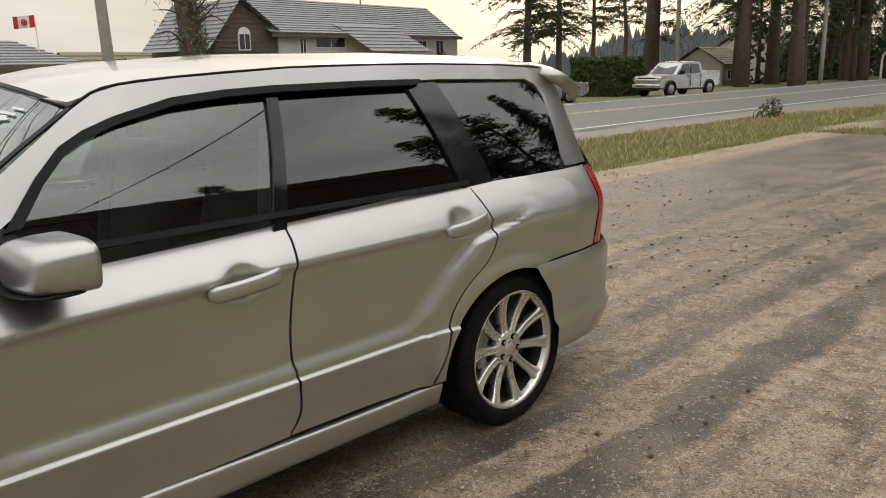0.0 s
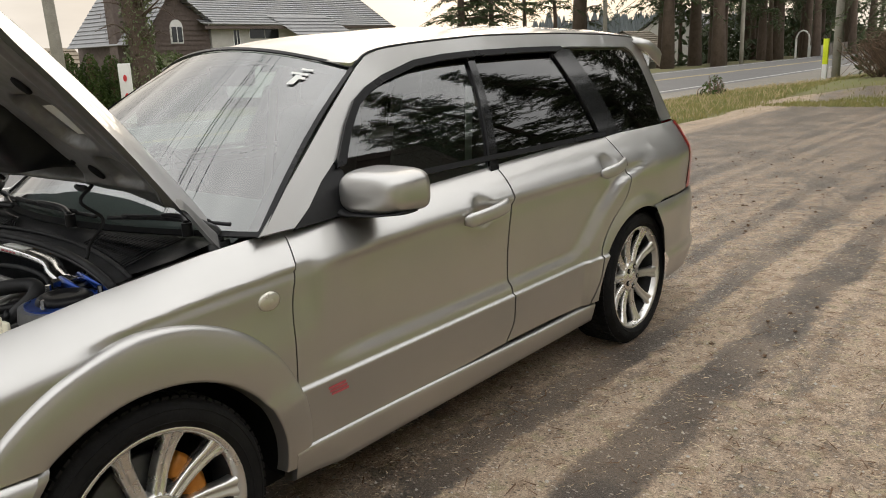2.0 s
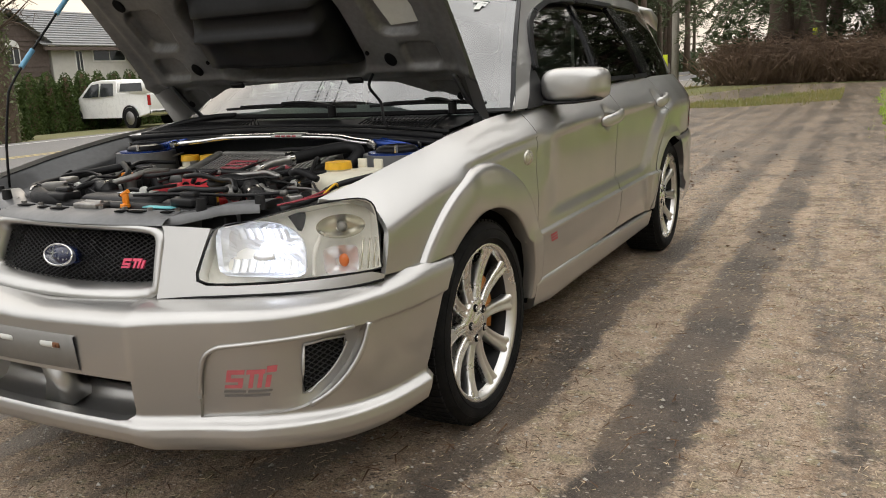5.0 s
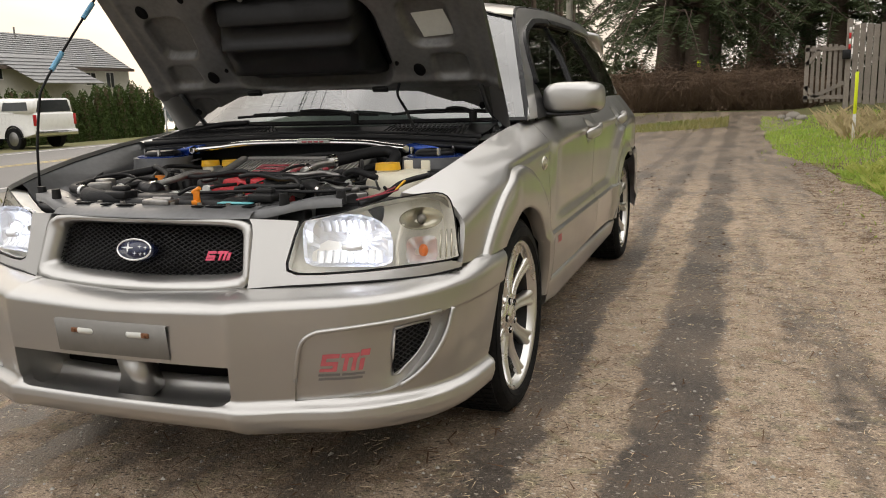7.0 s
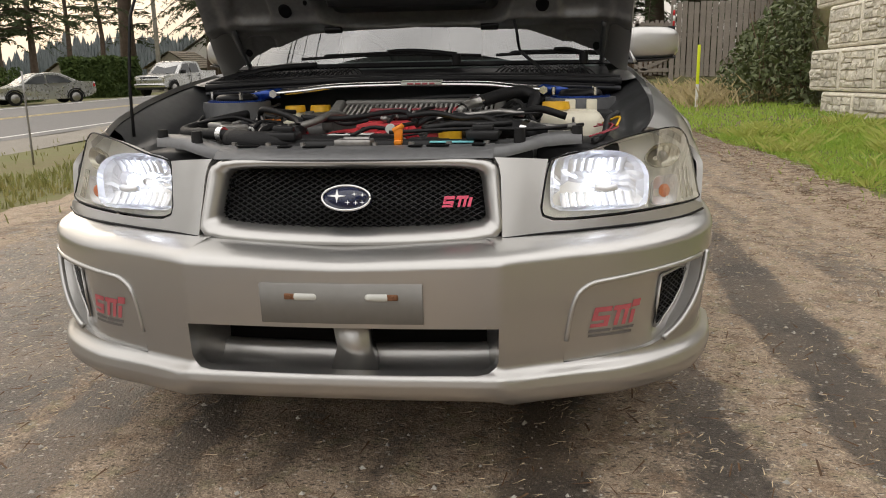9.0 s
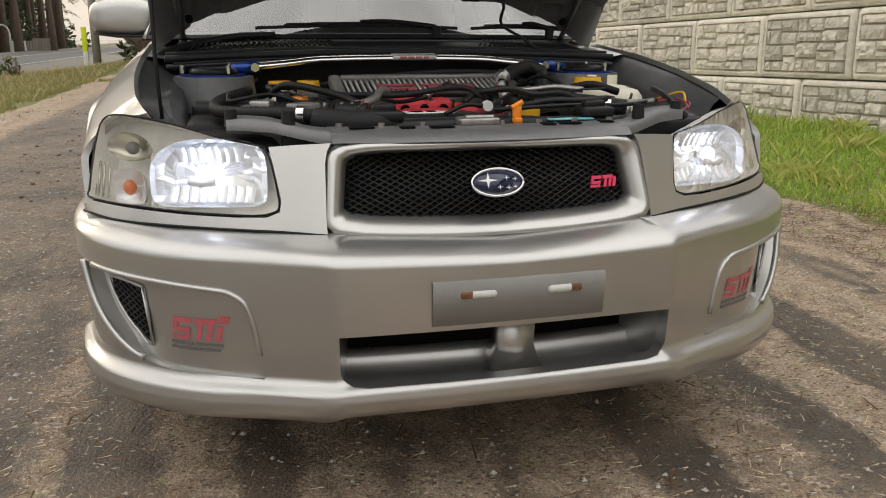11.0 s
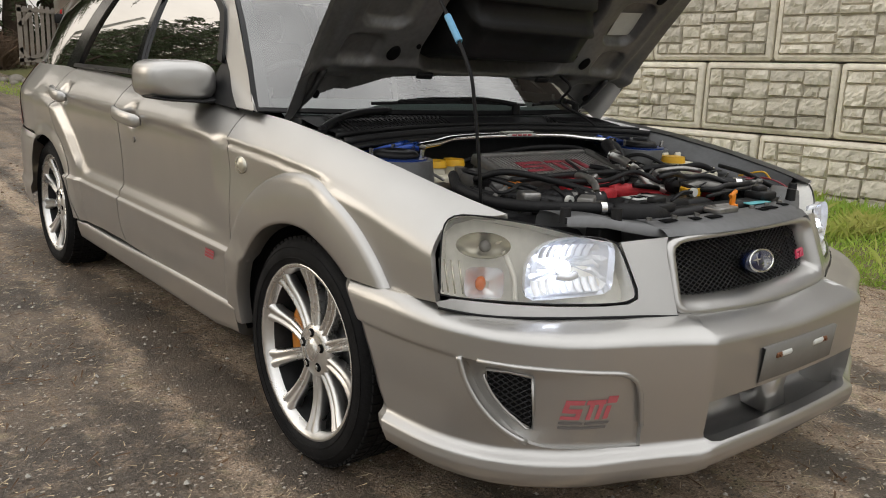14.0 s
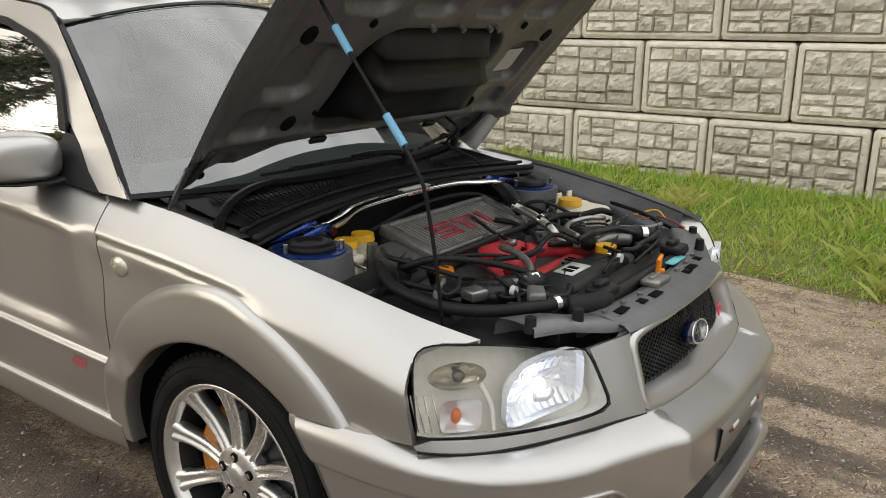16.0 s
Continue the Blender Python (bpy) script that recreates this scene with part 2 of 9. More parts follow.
def cyl(bm, a, b, r1, r2=None, n=20, caps=True):
    """A round bar from a to b."""
    a, b = Vector(a), Vector(b)
    q = (b - a).to_track_quat("Z", "Y").to_matrix().to_4x4()
    o = bmesh.new()
    bmesh.ops.create_cone(o, cap_ends=caps, segments=n, radius1=r1, radius2=r1 if r2 is None else r2, depth=(b - a).length)
    for e in o.edges:
        if len(e.link_faces) == 2 and e.calc_face_angle(0) > 0.8:
            e.smooth = False
    o.transform(Matrix.Translation((a + b) / 2) @ q)
    return merge(bm, o)


def ball(bm, c, r, sx=1, sy=1, sz=1, u=16, v=10):
    o = bmesh.new()
    bmesh.ops.create_uvsphere(o, u_segments=u, v_segments=v, radius=r)
    o.transform(Matrix.Translation(c) @ Matrix.Diagonal((sx, sy, sz, 1)))
    return merge(bm, o)


def spline(pts, n=6, closed=False):
    """Points of a smooth line through pts (any dimension)."""
    p = [np.array(q, float) for q in pts]
    out, k = [], len(p)
    for i in range(k if closed else k - 1):
        p0 = p[(i - 1) % k] if closed or i else p[0] * 2 - p[1]
        p1, p2 = p[i], p[(i + 1) % k]
        p3 = p[(i + 2) % k] if closed or i + 2 < k else p2 * 2 - p1
        for j in range(n):
            t = j / n
            out.append(0.5 * (2 * p1 + (p2 - p0) * t + (2 * p0 - 5 * p1 + 4 * p2 - p3) * t * t + (3 * p1 - p0 - 3 * p2 + p3) * t ** 3))
    if not closed:
        out.append(p[-1])
    return out


def tube(bm, pts, r, n=10, smooth=6, ribs=0.0):
    """A hose or wire along a smooth line; r may be one radius or one for each end."""
    line = [Vector(q) for q in (spline(pts, smooth) if smooth else pts)]
    r0, r1 = (r, r) if isinstance(r, (int, float)) else r
    rings, up = [], Vector((0, 0, 1))
    for i, c in enumerate(line):
        d = (line[min(i + 1, len(line) - 1)] - line[max(i - 1, 0)]).normalized()
        side = d.cross(up)
        if side.length < 0.05:
            side = d.cross(Vector((0, 1, 0)))
        side.normalize()
        over = side.cross(d)
        rad = r0 + (r1 - r0) * i / (len(line) - 1)
        if ribs and i % 2:
            rad *= 1 - ribs
        rings.append([bm.verts.new(c + (side * math.cos(a) + over * math.sin(a)) * rad) for a in (2 * math.pi * k / n for k in range(n))])
    for a, b in zip(rings, rings[1:]):
        for k in range(n):
            bm.faces.new((a[k], a[(k + 1) % n], b[(k + 1) % n], b[k])).smooth = True
    bm.faces.new(rings[0][::-1])
    bm.faces.new(rings[-1])
    return bm


def surface_normal(S, u, v, e=0.004):
    return (S(u + e, v) - S(u - e, v)).cross(S(u, v + e) - S(u, v - e)).normalized()


def panel(outline, S, du, dv, depth=0.012, out=1, lift=0.0, into=None, cuts=()):
    """A sheet over the surface S(u, v) inside the outline, with its edge rolled inwards."""
    b = bmesh.new()
    vs = [b.verts.new((p[0], p[1], 0)) for p in outline]
    b.faces.new(vs)
    us, ws = [p[0] for p in outline], [p[1] for p in outline]
    for lo, hi, d, axis in ((min(us), max(us), du, 0), (min(ws), max(ws), dv, 1)):
        k = math.floor(lo / d) + 1
        while k * d < hi - 1e-6:
            co = (k * d, 0, 0) if axis == 0 else (0, k * d, 0)
            no = (1, 0, 0) if axis == 0 else (0, 1, 0)
            bmesh.ops.bisect_plane(b, geom=list(b.verts) + list(b.edges) + list(b.faces), plane_co=co, plane_no=no, dist=1e-5)
            k += 1
    for w in cuts:
        if min(ws) < w < max(ws):
            bmesh.ops.bisect_plane(b, geom=list(b.verts) + list(b.edges) + list(b.faces), plane_co=(0, w, 0), plane_no=(0, 1, 0), dist=1e-5)
    for f in b.faces:
        f.smooth = True
    if depth:
        rim = [e for e in b.edges if e.is_boundary]
        for e in rim:
            e.smooth = False
        got = bmesh.ops.extrude_edge_only(b, edges=rim)
        for g in got["geom"]:
            if isinstance(g, bmesh.types.BMVert):
                g.co.z = -depth
    for v in b.verts:
        u, w, d = v.co
        n = surface_normal(S, u, w) * out if (d or lift) else Vector()
        v.co = S(u, w) + n * (d + lift)
    return b if into is None else merge(into, b)


def mirrored(S):
    def T(u, v):
        p = S(u, v)
        return Vector((p.x, -p.y, p.z))
    return T


def loft(bm, rings, closed=True, cap=False):
    made = [[bm.verts.new(p) for p in r] for r in rings]
    n = len(made[0])
    for a, b in zip(made, made[1:]):
        for k in range(n if closed else n - 1):
            bm.faces.new((a[k], a[(k + 1) % n], b[(k + 1) % n], b[k])).smooth = True
    if cap:
        bm.faces.new(made[0][::-1])
        bm.faces.new(made[-1])
    return bm


def smoothstep(a, b, x):
    t = max(0.0, min(1.0, (x - a) / (b - a)))
    return t * t * (3 - 2 * t)


def table(xs, ys):
    return lambda x: float(np.interp(x, xs, ys))

# ---- the car: x forward from the front axle, y to its left, z up from the ground ----
car = thing("car", "champagne-silver estate car with its bonnet propped open on the drive", "car")

zc_of = table([-3.2, -2.4, -1.0, -.41, -.03, .12, .21, .29, .34, .43], [.862, .862, .852, .825, .803, .792, .776, .742, .70, .585])
z0_of = table([-.8, -.45, 0, .3, .6], [.84, .812, .785, .745, .68])
ze_of = table([-3.2, -.75, -.5, -.25, .03, .28, .47, .60, .633, .70], [.985, .930, .926, .912, .884, .848, .814, .788, .780, .762])
ye_of = table([-3.2, -.75, -.5, -.25, .03, .28, .47, .633], [.735, .735, .712, .712, .714, .716, .714, .708])
low_of = table([.10, .22, .30, .40, .48, .498, .502, .511, .52, .56, .70, .80], [.735, .778, .799, .814, .822, .8255, .8245, .813, .8115, .812, .818, .822])
shoulder_of = table([-.56, -.44, -.2, 0, .2, .42], [.846, .838, .826, .811, .79, .77])
taper_rear = table([-3.36, -3.32, -3.27, -3.2, -3.1, -2.95, -2.7, 0], [-.29, -.19, -.115, -.062, -.030, -.010, 0, 0])
xr_of = table([.55, .61, .70, .80, .87], [-1.95, -2.04, -2.14, -2.30, -2.62])
BELT = table([-.5, -.7, -.98, -1.515, -2.25, -2.5, -2.95, -3.2], [.918, .925, .932, .951, .978, .984, .990, .990])
ARCHES = ((.003, .385, .345), (-2.487, .385, .338))


def side_y(x, z):
    z0, ze, ye = z0_of(x), ze_of(x), ye_of(x)
    if z <= z0:
        y = low_of(min(z, .80))
    else:
        y0 = low_of(.80) if z0 > .79 else low_of(z0)
        t = (z - z0) / (ze - z0)
        y = y0 - (y0 - ye) * (t ** 1.45 if t < 1.4 else 1.63)
    zc = zc_of(x)
    # flare over the front wheel, a hollow above it under the shoulder crease
    if x > -.56:
        zs = shoulder_of(x)
        y -= .014 * smoothstep(zs + .003, zs - .010, z) * smoothstep(-.56, -.50, x) * smoothstep(.16, .02, x) * smoothstep(zs - .22, zs - .06, z)
    # sunken field of the doors
    mid = smoothstep(.528, .562, z) * smoothstep(-.46, -.72, x) * smoothstep(xr_of(z) - .05, xr_of(z) + .06, x)
    y -= .019 * mid * smoothstep(zc + .004, zc - .018, z)
    if x < -2.0:
        y += .012 * smoothstep(xr_of(z) + .05, xr_of(z) - .05, x) * smoothstep(.93, .80, z)
    for cx, a, b in ARCHES[1:]:
        r = math.hypot((x - cx) / a, (z - .32) / b)
        y += .013 * smoothstep(1.20, 1.03, r) * smoothstep(.93, .8, z)
    if x > .05:
        y -= (.20 * (x - .05) ** 2 + (.9 * (x - .45) ** 2 if x > .45 else 0)) * (.25 + .35 * smoothstep(.66, .80, z))
    return y + taper_rear(x)


CUPS = ((-1.313, .844), (-2.234, .874))


def cup(x, z):
    """Depth of the scoops behind the door pulls."""
    return sum(.025 * max(0, 1 - ((x - cx) / .064) ** 2 - ((z - cz) / .050) ** 2) ** .75 for cx, cz in CUPS)


def S_side(x, z):
    return Vector((x, side_y(x, z) - cup(x, z), z))


def arch(k, a0, a1, n=22, grow=0.0):
    cx, a, b = ARCHES[k]
    return [(cx + (a + grow) * math.cos(t), .32 + (b + grow) * math.sin(t)) for t in (radians(a0 + (a1 - a0) * i / n) for i in range(n + 1))]


G = .0022     # half a panel gap
LEDGE = (.496, .502, .506, .511, .518)
FRONT_GAP = spline([(-.508, .922), (-.466, .83), (-.443, .717), (-.440, .574), (-.436, .44), (-.452, .33)], 5)
MID_GAP = spline([(-1.522, .951), (-1.484, .82), (-1.463, .66), (-1.469, .51), (-1.473, .40), (-1.435, .33)], 5)
REAR_GAP = spline([(-2.36, .980), (-2.388, .82), (-2.339, .722), (-2.215, .637), (-2.132, .542), (-2.10, .42), (-2.047, .31)], 6)


def shift(pts, dx):
    return [(p[0] + dx, p[1]) for p in pts]


def belt_pts(x0, x1, n=8):
    return [(x0 + (x1 - x0) * i / n, BELT(x0 + (x1 - x0) * i / n)) for i in range(n + 1)]


top_edge = [(x, ze_of(x)) for x in (.604, .56, .472, .38, .282, .15, .03, -.1, -.25, -.40)]
fender_out = ([(.548, .597), (.536, .65), (.527, .70), (.513, .745), (.517, .765), (.545, .779), (.585, .781)] + top_edge + shift(FRONT_GAP, G * 2)[:-1]
              + [(-.447, .338)] + arch(0, 177, 49)
              + [(.30, .590), (.43, .587)])
front_door_out = belt_pts(-1.522 + G, -.508, 10) + FRONT_GAP[1:] + [(-.9, .322), (-1.435 + G, .328)] + shift(MID_GAP, G * 2)[:-1][::-1][:-1]
rear_door_out = belt_pts(-2.36 + G, -1.522 - G * 2, 8) + shift(MID_GAP, -G * 2)[1:] + [(-1.75, .326), (-2.047 + G, .312)] + shift(REAR_GAP, G * 2)[:-1][::-1][:-1]
# the outline walks over the arch from its front foot to the bumper's seam behind it
quarter_out = (belt_pts(-3.15, -2.36, 8) + shift(REAR_GAP, -G * 2)[1:-1] + [(-2.054, .314)]
               + arch(1, -1, 117, 24) + [(-2.70, .648), (-2.9, .652), (-3.065, .656), (-3.08, .70), (-3.115, .85), (-3.15, .975)])

for S in (S_side, mirrored(S_side)):
    o = 1 if S is not S_side else -1
    sg = -o
    fender = part("fender", panel(fender_out, S, .02, .008, .014, o, cuts=LEDGE), PAINT, car)
    fd = part("front_door", panel(front_door_out, S, .02, .0125, .014, o, cuts=LEDGE), PAINT, car)
    rd = part("rear_door", panel(rear_door_out, S, .02, .0125, .014, o, cuts=LEDGE), PAINT, car)
    part("rear_quarter_panel", panel(quarter_out, S, .03, .0125, .014, o, cuts=LEDGE), PAINT, car)
    # flare over the front wheel: a band with a crisp outer crest, dying out towards the door
    fl = bmesh.new()
    wide = table([37, 60, 90, 125, 160, 190], [.105, .118, .136, .130, .105, .085])
    high = table([37, 95, 125, 155, 190], [1, 1, .8, .5, .35])
    rings = []
    for q, h in ((-.06, -.03), (-.012, .018), (0, .024), (.06, .0265), (.5, .0245), (.78, .0205), (.90, .0165), (.95, .0115), (.985, .003), (1.0, -.004)):
        ring = []
        th0 = math.degrees(math.asin(.268 / (.345 + .106 * max(q, 0))))
        for i in range(49):
            th = th0 + (186 - th0) * i / 48
            w = wide(th) * q
            x, z = .003 + (.385 + w) * math.cos(radians(th)), .32 + (.345 + w) * math.sin(radians(th))
            ring.append(Vector((x, sg * (side_y(x, z) + h * (high(th) if h > 0 else 1)), z)))
        rings.append(ring)
    loft(fl, rings, closed=False)
    for e in fl.edges:
        if len(e.link_faces) == 2 and e.calc_face_angle(0) > radians(50):
            e.smooth = False
    part("wheel_arch_flare", fl, PAINT, fender)
    # door pulls, each in its scooped cup
    for door, x0, x1, zz in ((fd, -1.192, -1.424, .842), (rd, -2.122, -2.340, .872)):
        grip = bmesh.new()
        rings = []
        for i in range(13):
            t = i / 12
            x = x0 + (x1 - x0) * t
            z = zz - .012 + .024 * t
            stand = .013 + .028 * math.sin(math.pi * min(1, max(0, t))) ** .5
            h = .0265 if 0 < i < 12 else .015
            w = .013 if 0 < i < 12 else .006
            yy = side_y(x, z) + stand
            rings.append([Vector((x, sg * (yy + w * math.cos(a)), z + h * math.sin(a) * (1 if abs(math.sin(a)) < .9 else .92))) for a in (2 * math.pi * k / 12 for k in range(12))])
        loft(grip, rings, cap=True)
        part("handle", grip, PAINT, door)
    if sg < 0:
        lock = bmesh.new()
        cyl(lock, (-1.30, -side_y(-1.30, .755) + .004, .755), (-1.30, -side_y(-1.30, .755) - .004, .755), .011, n=18)
        part("door_lock", lock, STEEL, fd)
    # side marker on the fender
    mk = bmesh.new()
    o2 = bmesh.new()
    bmesh.ops.create_uvsphere(o2, u_segments=20, v_segments=10, radius=1)
    o2.transform(Matrix.Translation((-.368, sg * (side_y(-.368, .775) + .001), .775)) @ Matrix.Diagonal((.036, .011, .026, 1)))
    merge(mk, o2)
    marker = part("side_marker_lamp", mk, CLEARCUP, car, "clear oval side marker lamp")
    mk = bmesh.new()
    ball(mk, (-.368, sg * (side_y(-.368, .775) + .0075), .775), .011, 1, .5, 1)
    part("marker_bulb", mk, CLEARCUP, marker)
    # small faded decal on the front door, over the sill
    dc = bmesh.new()
    for k in range(3):
        z = .452 + k * .011
        panel([(-.545 + k * .006, z), (-.612 + k * .006, z), (-.612 + k * .006, z + .0085), (-.545 + k * .006, z + .0085)], S, .03, .02, 0, o, .0015, dc)
    part("door_decal", dc, DECAL, fd, "faded red decal strips")

    # sill skirt
    def sill_y(x, v):
        prof = table([0, .10, .18, .55, .84, .92, .97, 1.0], [-.05, -.014, -.004, .006, .013, .0135, .009, -.03])
        return .80 + prof(v)

    def S_sill(x, v, sg=sg):
        zt = .335 - .028 * smoothstep(-.5, -2.0, x)
        zb = .205 + .02 * smoothstep(-.6, -.45, x)
        return Vector((x, sg * sill_y(x, v), zb + (zt - zb) * v))
    part("side_skirt", panel([(-2.092, 0), (-.416, 0), (-.412, 1), (-2.10, 1)], S_sill, .1, .5, .03, -sg, cuts=(.10, .18, .3, .55, .7, .84, .92, .97)), PAINT, car)
    # behind the panels: arch liners and the sill's inner face, near-black for the cavity's shade
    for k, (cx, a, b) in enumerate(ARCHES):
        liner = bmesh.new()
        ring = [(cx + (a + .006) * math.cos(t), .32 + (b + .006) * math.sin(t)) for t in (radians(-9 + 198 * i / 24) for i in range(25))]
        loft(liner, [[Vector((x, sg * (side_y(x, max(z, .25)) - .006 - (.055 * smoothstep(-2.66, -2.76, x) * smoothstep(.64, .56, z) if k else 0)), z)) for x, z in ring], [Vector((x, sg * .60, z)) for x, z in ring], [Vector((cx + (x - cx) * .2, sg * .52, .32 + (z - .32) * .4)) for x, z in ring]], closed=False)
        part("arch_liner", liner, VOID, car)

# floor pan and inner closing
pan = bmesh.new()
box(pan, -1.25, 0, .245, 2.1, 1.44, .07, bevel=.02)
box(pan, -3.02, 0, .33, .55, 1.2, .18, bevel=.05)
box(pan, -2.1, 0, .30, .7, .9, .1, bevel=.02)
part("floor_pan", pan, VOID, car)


# ---- glasshouse ----
def house_y(x, z):
    return .728 - .50 * (z - .965) + taper_rear(x) * .9


def S_house(x, z):
    return Vector((x, house_y(x, z), z))


def S_trim(x, z):
    """Doors' window frames, bowed like the glass in them."""
    return Vector((x, house_y(x, z) + .020 * (.55 - min(1.2, ((z - 1.16) / .2) ** 2)), z))


def S_glass(x, z):
    return S_trim(x, z) + Vector((0, -.010, 0))


roof_z = table([-3.20, -3.07, -2.4, -1.72, -1.31, -1.12, -1.0, -.98], [1.405, 1.420, 1.437, 1.433, 1.408, 1.385, 1.350, 1.345])
trim_top = [(-.772, 1.086), (-.85, 1.172), (-.926, 1.240), (-1.0, 1.277), (-1.094, 1.308), (-1.275, 1.350), (-1.45, 1.366), (-1.634, 1.374), (-2.0, 1.379), (-2.285, 1.378)]
for sg in (1, -1):
    Sh = S_house if sg > 0 else mirrored(S_house)
    Sg = S_glass if sg > 0 else mirrored(S_glass)
    St = S_trim if sg > 0 else mirrored(S_trim)
    o = -sg
    # painted pillar and roof side: windscreen edge, over the doors, down to the belt at the tail
    ws_edge = [(-.405, .930), (-.52, 1.012), (-.65, 1.102), (-.80, 1.206), (-.93, 1.293), (-.995, 1.336)]
    rail = ws_edge + [(-1.06, 1.372), (-1.14, 1.392), (-1.31, 1.408), (-1.72, 1.430), (-2.1, 1.435), (-2.4, 1.434), (-2.8, 1.426), (-3.1, 1.410)]
    tail = [(-3.18, 1.385), (-3.225, 1.28), (-3.25, 1.13), (-3.265, .994)]
    q_glass = [(-3.0, 1.0), (-2.99, 1.06), (-3.012, 1.2), (-3.03, 1.29), (-3.0, 1.345), (-2.94, 1.368), (-2.40, 1.380)]
    roofside = rail + tail + q_glass + trim_top[::-1] + [(-.68, 1.032), (-.60, .972), (-.525, .930)]
    part("roof_side_rail", panel(roofside, Sh, .05, .03, .012, o, .002), PAINT, car)
    # black door-frame trim: rain shield over the doors and the belt strips
    shield = [(-.745, 1.055)] + trim_top + [(-2.30, 1.370), (-2.25, 1.358), (-2.0, 1.358), (-1.634, 1.353), (-1.45, 1.345), (-1.28, 1.329), (-1.10, 1.288), (-1.01, 1.257), (-.94, 1.221), (-.865, 1.153), (-.788, 1.062)]
    part("rain_shield", panel(shield, Sh, .06, .04, .012, o, .014), SATIN, car, "smoked black rain shield over the door windows")
    sail = [(-.525, .927), (-.60, .970), (-.68, 1.030), (-.745, 1.075), (-.775, 1.05), (-.77, .935)]
    part("mirror_sail", panel(sail, Sh, .06, .04, .012, o, .001), BLACK, car)
    bpillar = [(-1.472, .952), (-1.524, .955), (-1.648, 1.342), (-1.605, 1.342)]
    part("centre_pillar_trim", panel(bpillar, St, .05, .05, .012, o, .003), GLOSSBLACK, car)
    cpillar = [(-2.325, .983), (-2.50, .990), (-2.385, 1.375), (-2.225, 1.362)]
    part("rear_pillar_trim", panel(cpillar, St, .05, .05, .012, o, .003), GLOSSBLACK, car)
    strip = belt_pts(-2.36, -.77, 16) + [(x, z + .017) for x, z in belt_pts(-.77, -2.36, 16)]
    part("belt_strip", panel(strip, Sh, .08, .03, .012, o, .007), SATIN, car)
    part("front_door_glass", panel([(-.76, .94), (-1.47, .955), (-1.61, 1.352), (-1.28, 1.340), (-1.09, 1.30), (-.92, 1.23), (-.76, 1.07)], Sg, .2, .03, 0, o), FRONTGLASS, car)
    part("rear_door_glass", panel([(-1.515, .955), (-2.335, .985), (-2.24, 1.365), (-1.635, 1.358)], Sg, .2, .03, 0, o), PRIVACY, car)
    part("quarter_glass", panel([(-2.49, .978), (-3.003, .984), (-2.995, 1.06), (-3.017, 1.2), (-3.033, 1.29), (-3.0, 1.347), (-2.94, 1.37), (-2.39, 1.38)], Sg, .1, .03, 0, o, .006), PRIVACY, car)
    # seam line along the roof
    seam = bmesh.new()
    tube(seam, [(x, sg * (house_y(x, z) - .006), z + .004) for x, z in rail[5:]], .0045, 6, 2)
    part("roof_seam_strip", seam, SATIN, car)


def S_roof(x, v):
    """v from -1 to 1 across."""
    xe = min(x, -.995)
    ze = roof_z(xe) + .006
    ye = house_y(xe, roof_z(xe)) - .006
    crown = .048
    z = ze + crown * (1 - abs(v) ** 2.2)
    if x > -1.3:
        z -= .03 * ((x + 1.3) / .4) ** 2 * (1 - v * v) + 0
    return Vector((x + .10 * (1 - v * v) * smoothstep(-1.5, -.99, x), ye * v, z))


part("roof", panel([(-3.14, -1), (-.992, -1), (-.992, 1), (-3.14, 1)], S_roof, .12, .1, .02, 1), PAINT, car)
# spoiler at the tail of the roof
sp = bmesh.new()
rings = []
for i in range(17):
    v = -1 + 2 * i / 16
    y = .545 * v
    drop = .05 * abs(v) ** 4
    x0, z0 = -3.07 - .02 * (1 - v * v), 1.428 - drop
    rings.append([Vector((x0, y, z0)), Vector((x0 - .10, y, z0 + .016)), Vector((x0 - .19, y * 1.03, z0 + .018 - drop)), Vector((x0 - .215, y * 1.03, z0 - .005 - drop)), Vector((x0 - .19, y * 1.03, z0 - .022 - drop * 2)), Vector((x0 - .05, y, z0 - .03))])
loft(sp, rings, cap=True)
part("roof_spoiler", sp, PAINT, car)


# windscreen
def S_screen(u, v):
    yb, yt = .738, .533
    xb, zb = -.218 - .192 * u * u, .930 - .003 * u * u
    xt, zt = -.905 - .092 * u * u, 1.420 - .078 * u * u
    y = u * (yb + (yt - yb) * v)
    bow = .018 * math.sin(math.pi * v)
    return Vector((xb + (xt - xb) * v + bow * .55, y, zb + (zt - zb) * v + bow))


screen = part("windscreen", panel([(-1, 0), (1, 0), (1, 1), (-1, 1)], S_screen, .1, .1, 0, 1, -.004), WINDSHIELD, car)
for (a, b) in (([(-1, 0), (1, 0), (1, .022), (-1, .022)], "screen_lower_band"), ([(-1, .988), (1, .988), (1, 1.005), (-1, 1.005)], "screen_upper_band"),
               ([(-1.012, 0), (-.990, 0), (-.988, 1), (-1.012, 1)], "screen_side_band"), ([(.990, 0), (1.012, 0), (1.012, 1), (.988, 1)], "screen_side_band")):
    part(b, panel(a, S_screen, .1, .1, .006, 1, .002), SATIN, screen)
for a in ([(-.985, .925), (.985, .925), (.985, .99), (-.985, .99)], [(-.99, .02), (-.945, .02), (-.925, .925), (-.985, .925)], [(.945, .02), (.99, .02), (.985, .925), (.925, .925)]):
    part("screen_frit", panel(a, S_screen, .1, .1, 0, 1, -.008), FRIT, screen, "black printed border inside the glass")
st = bmesh.new()
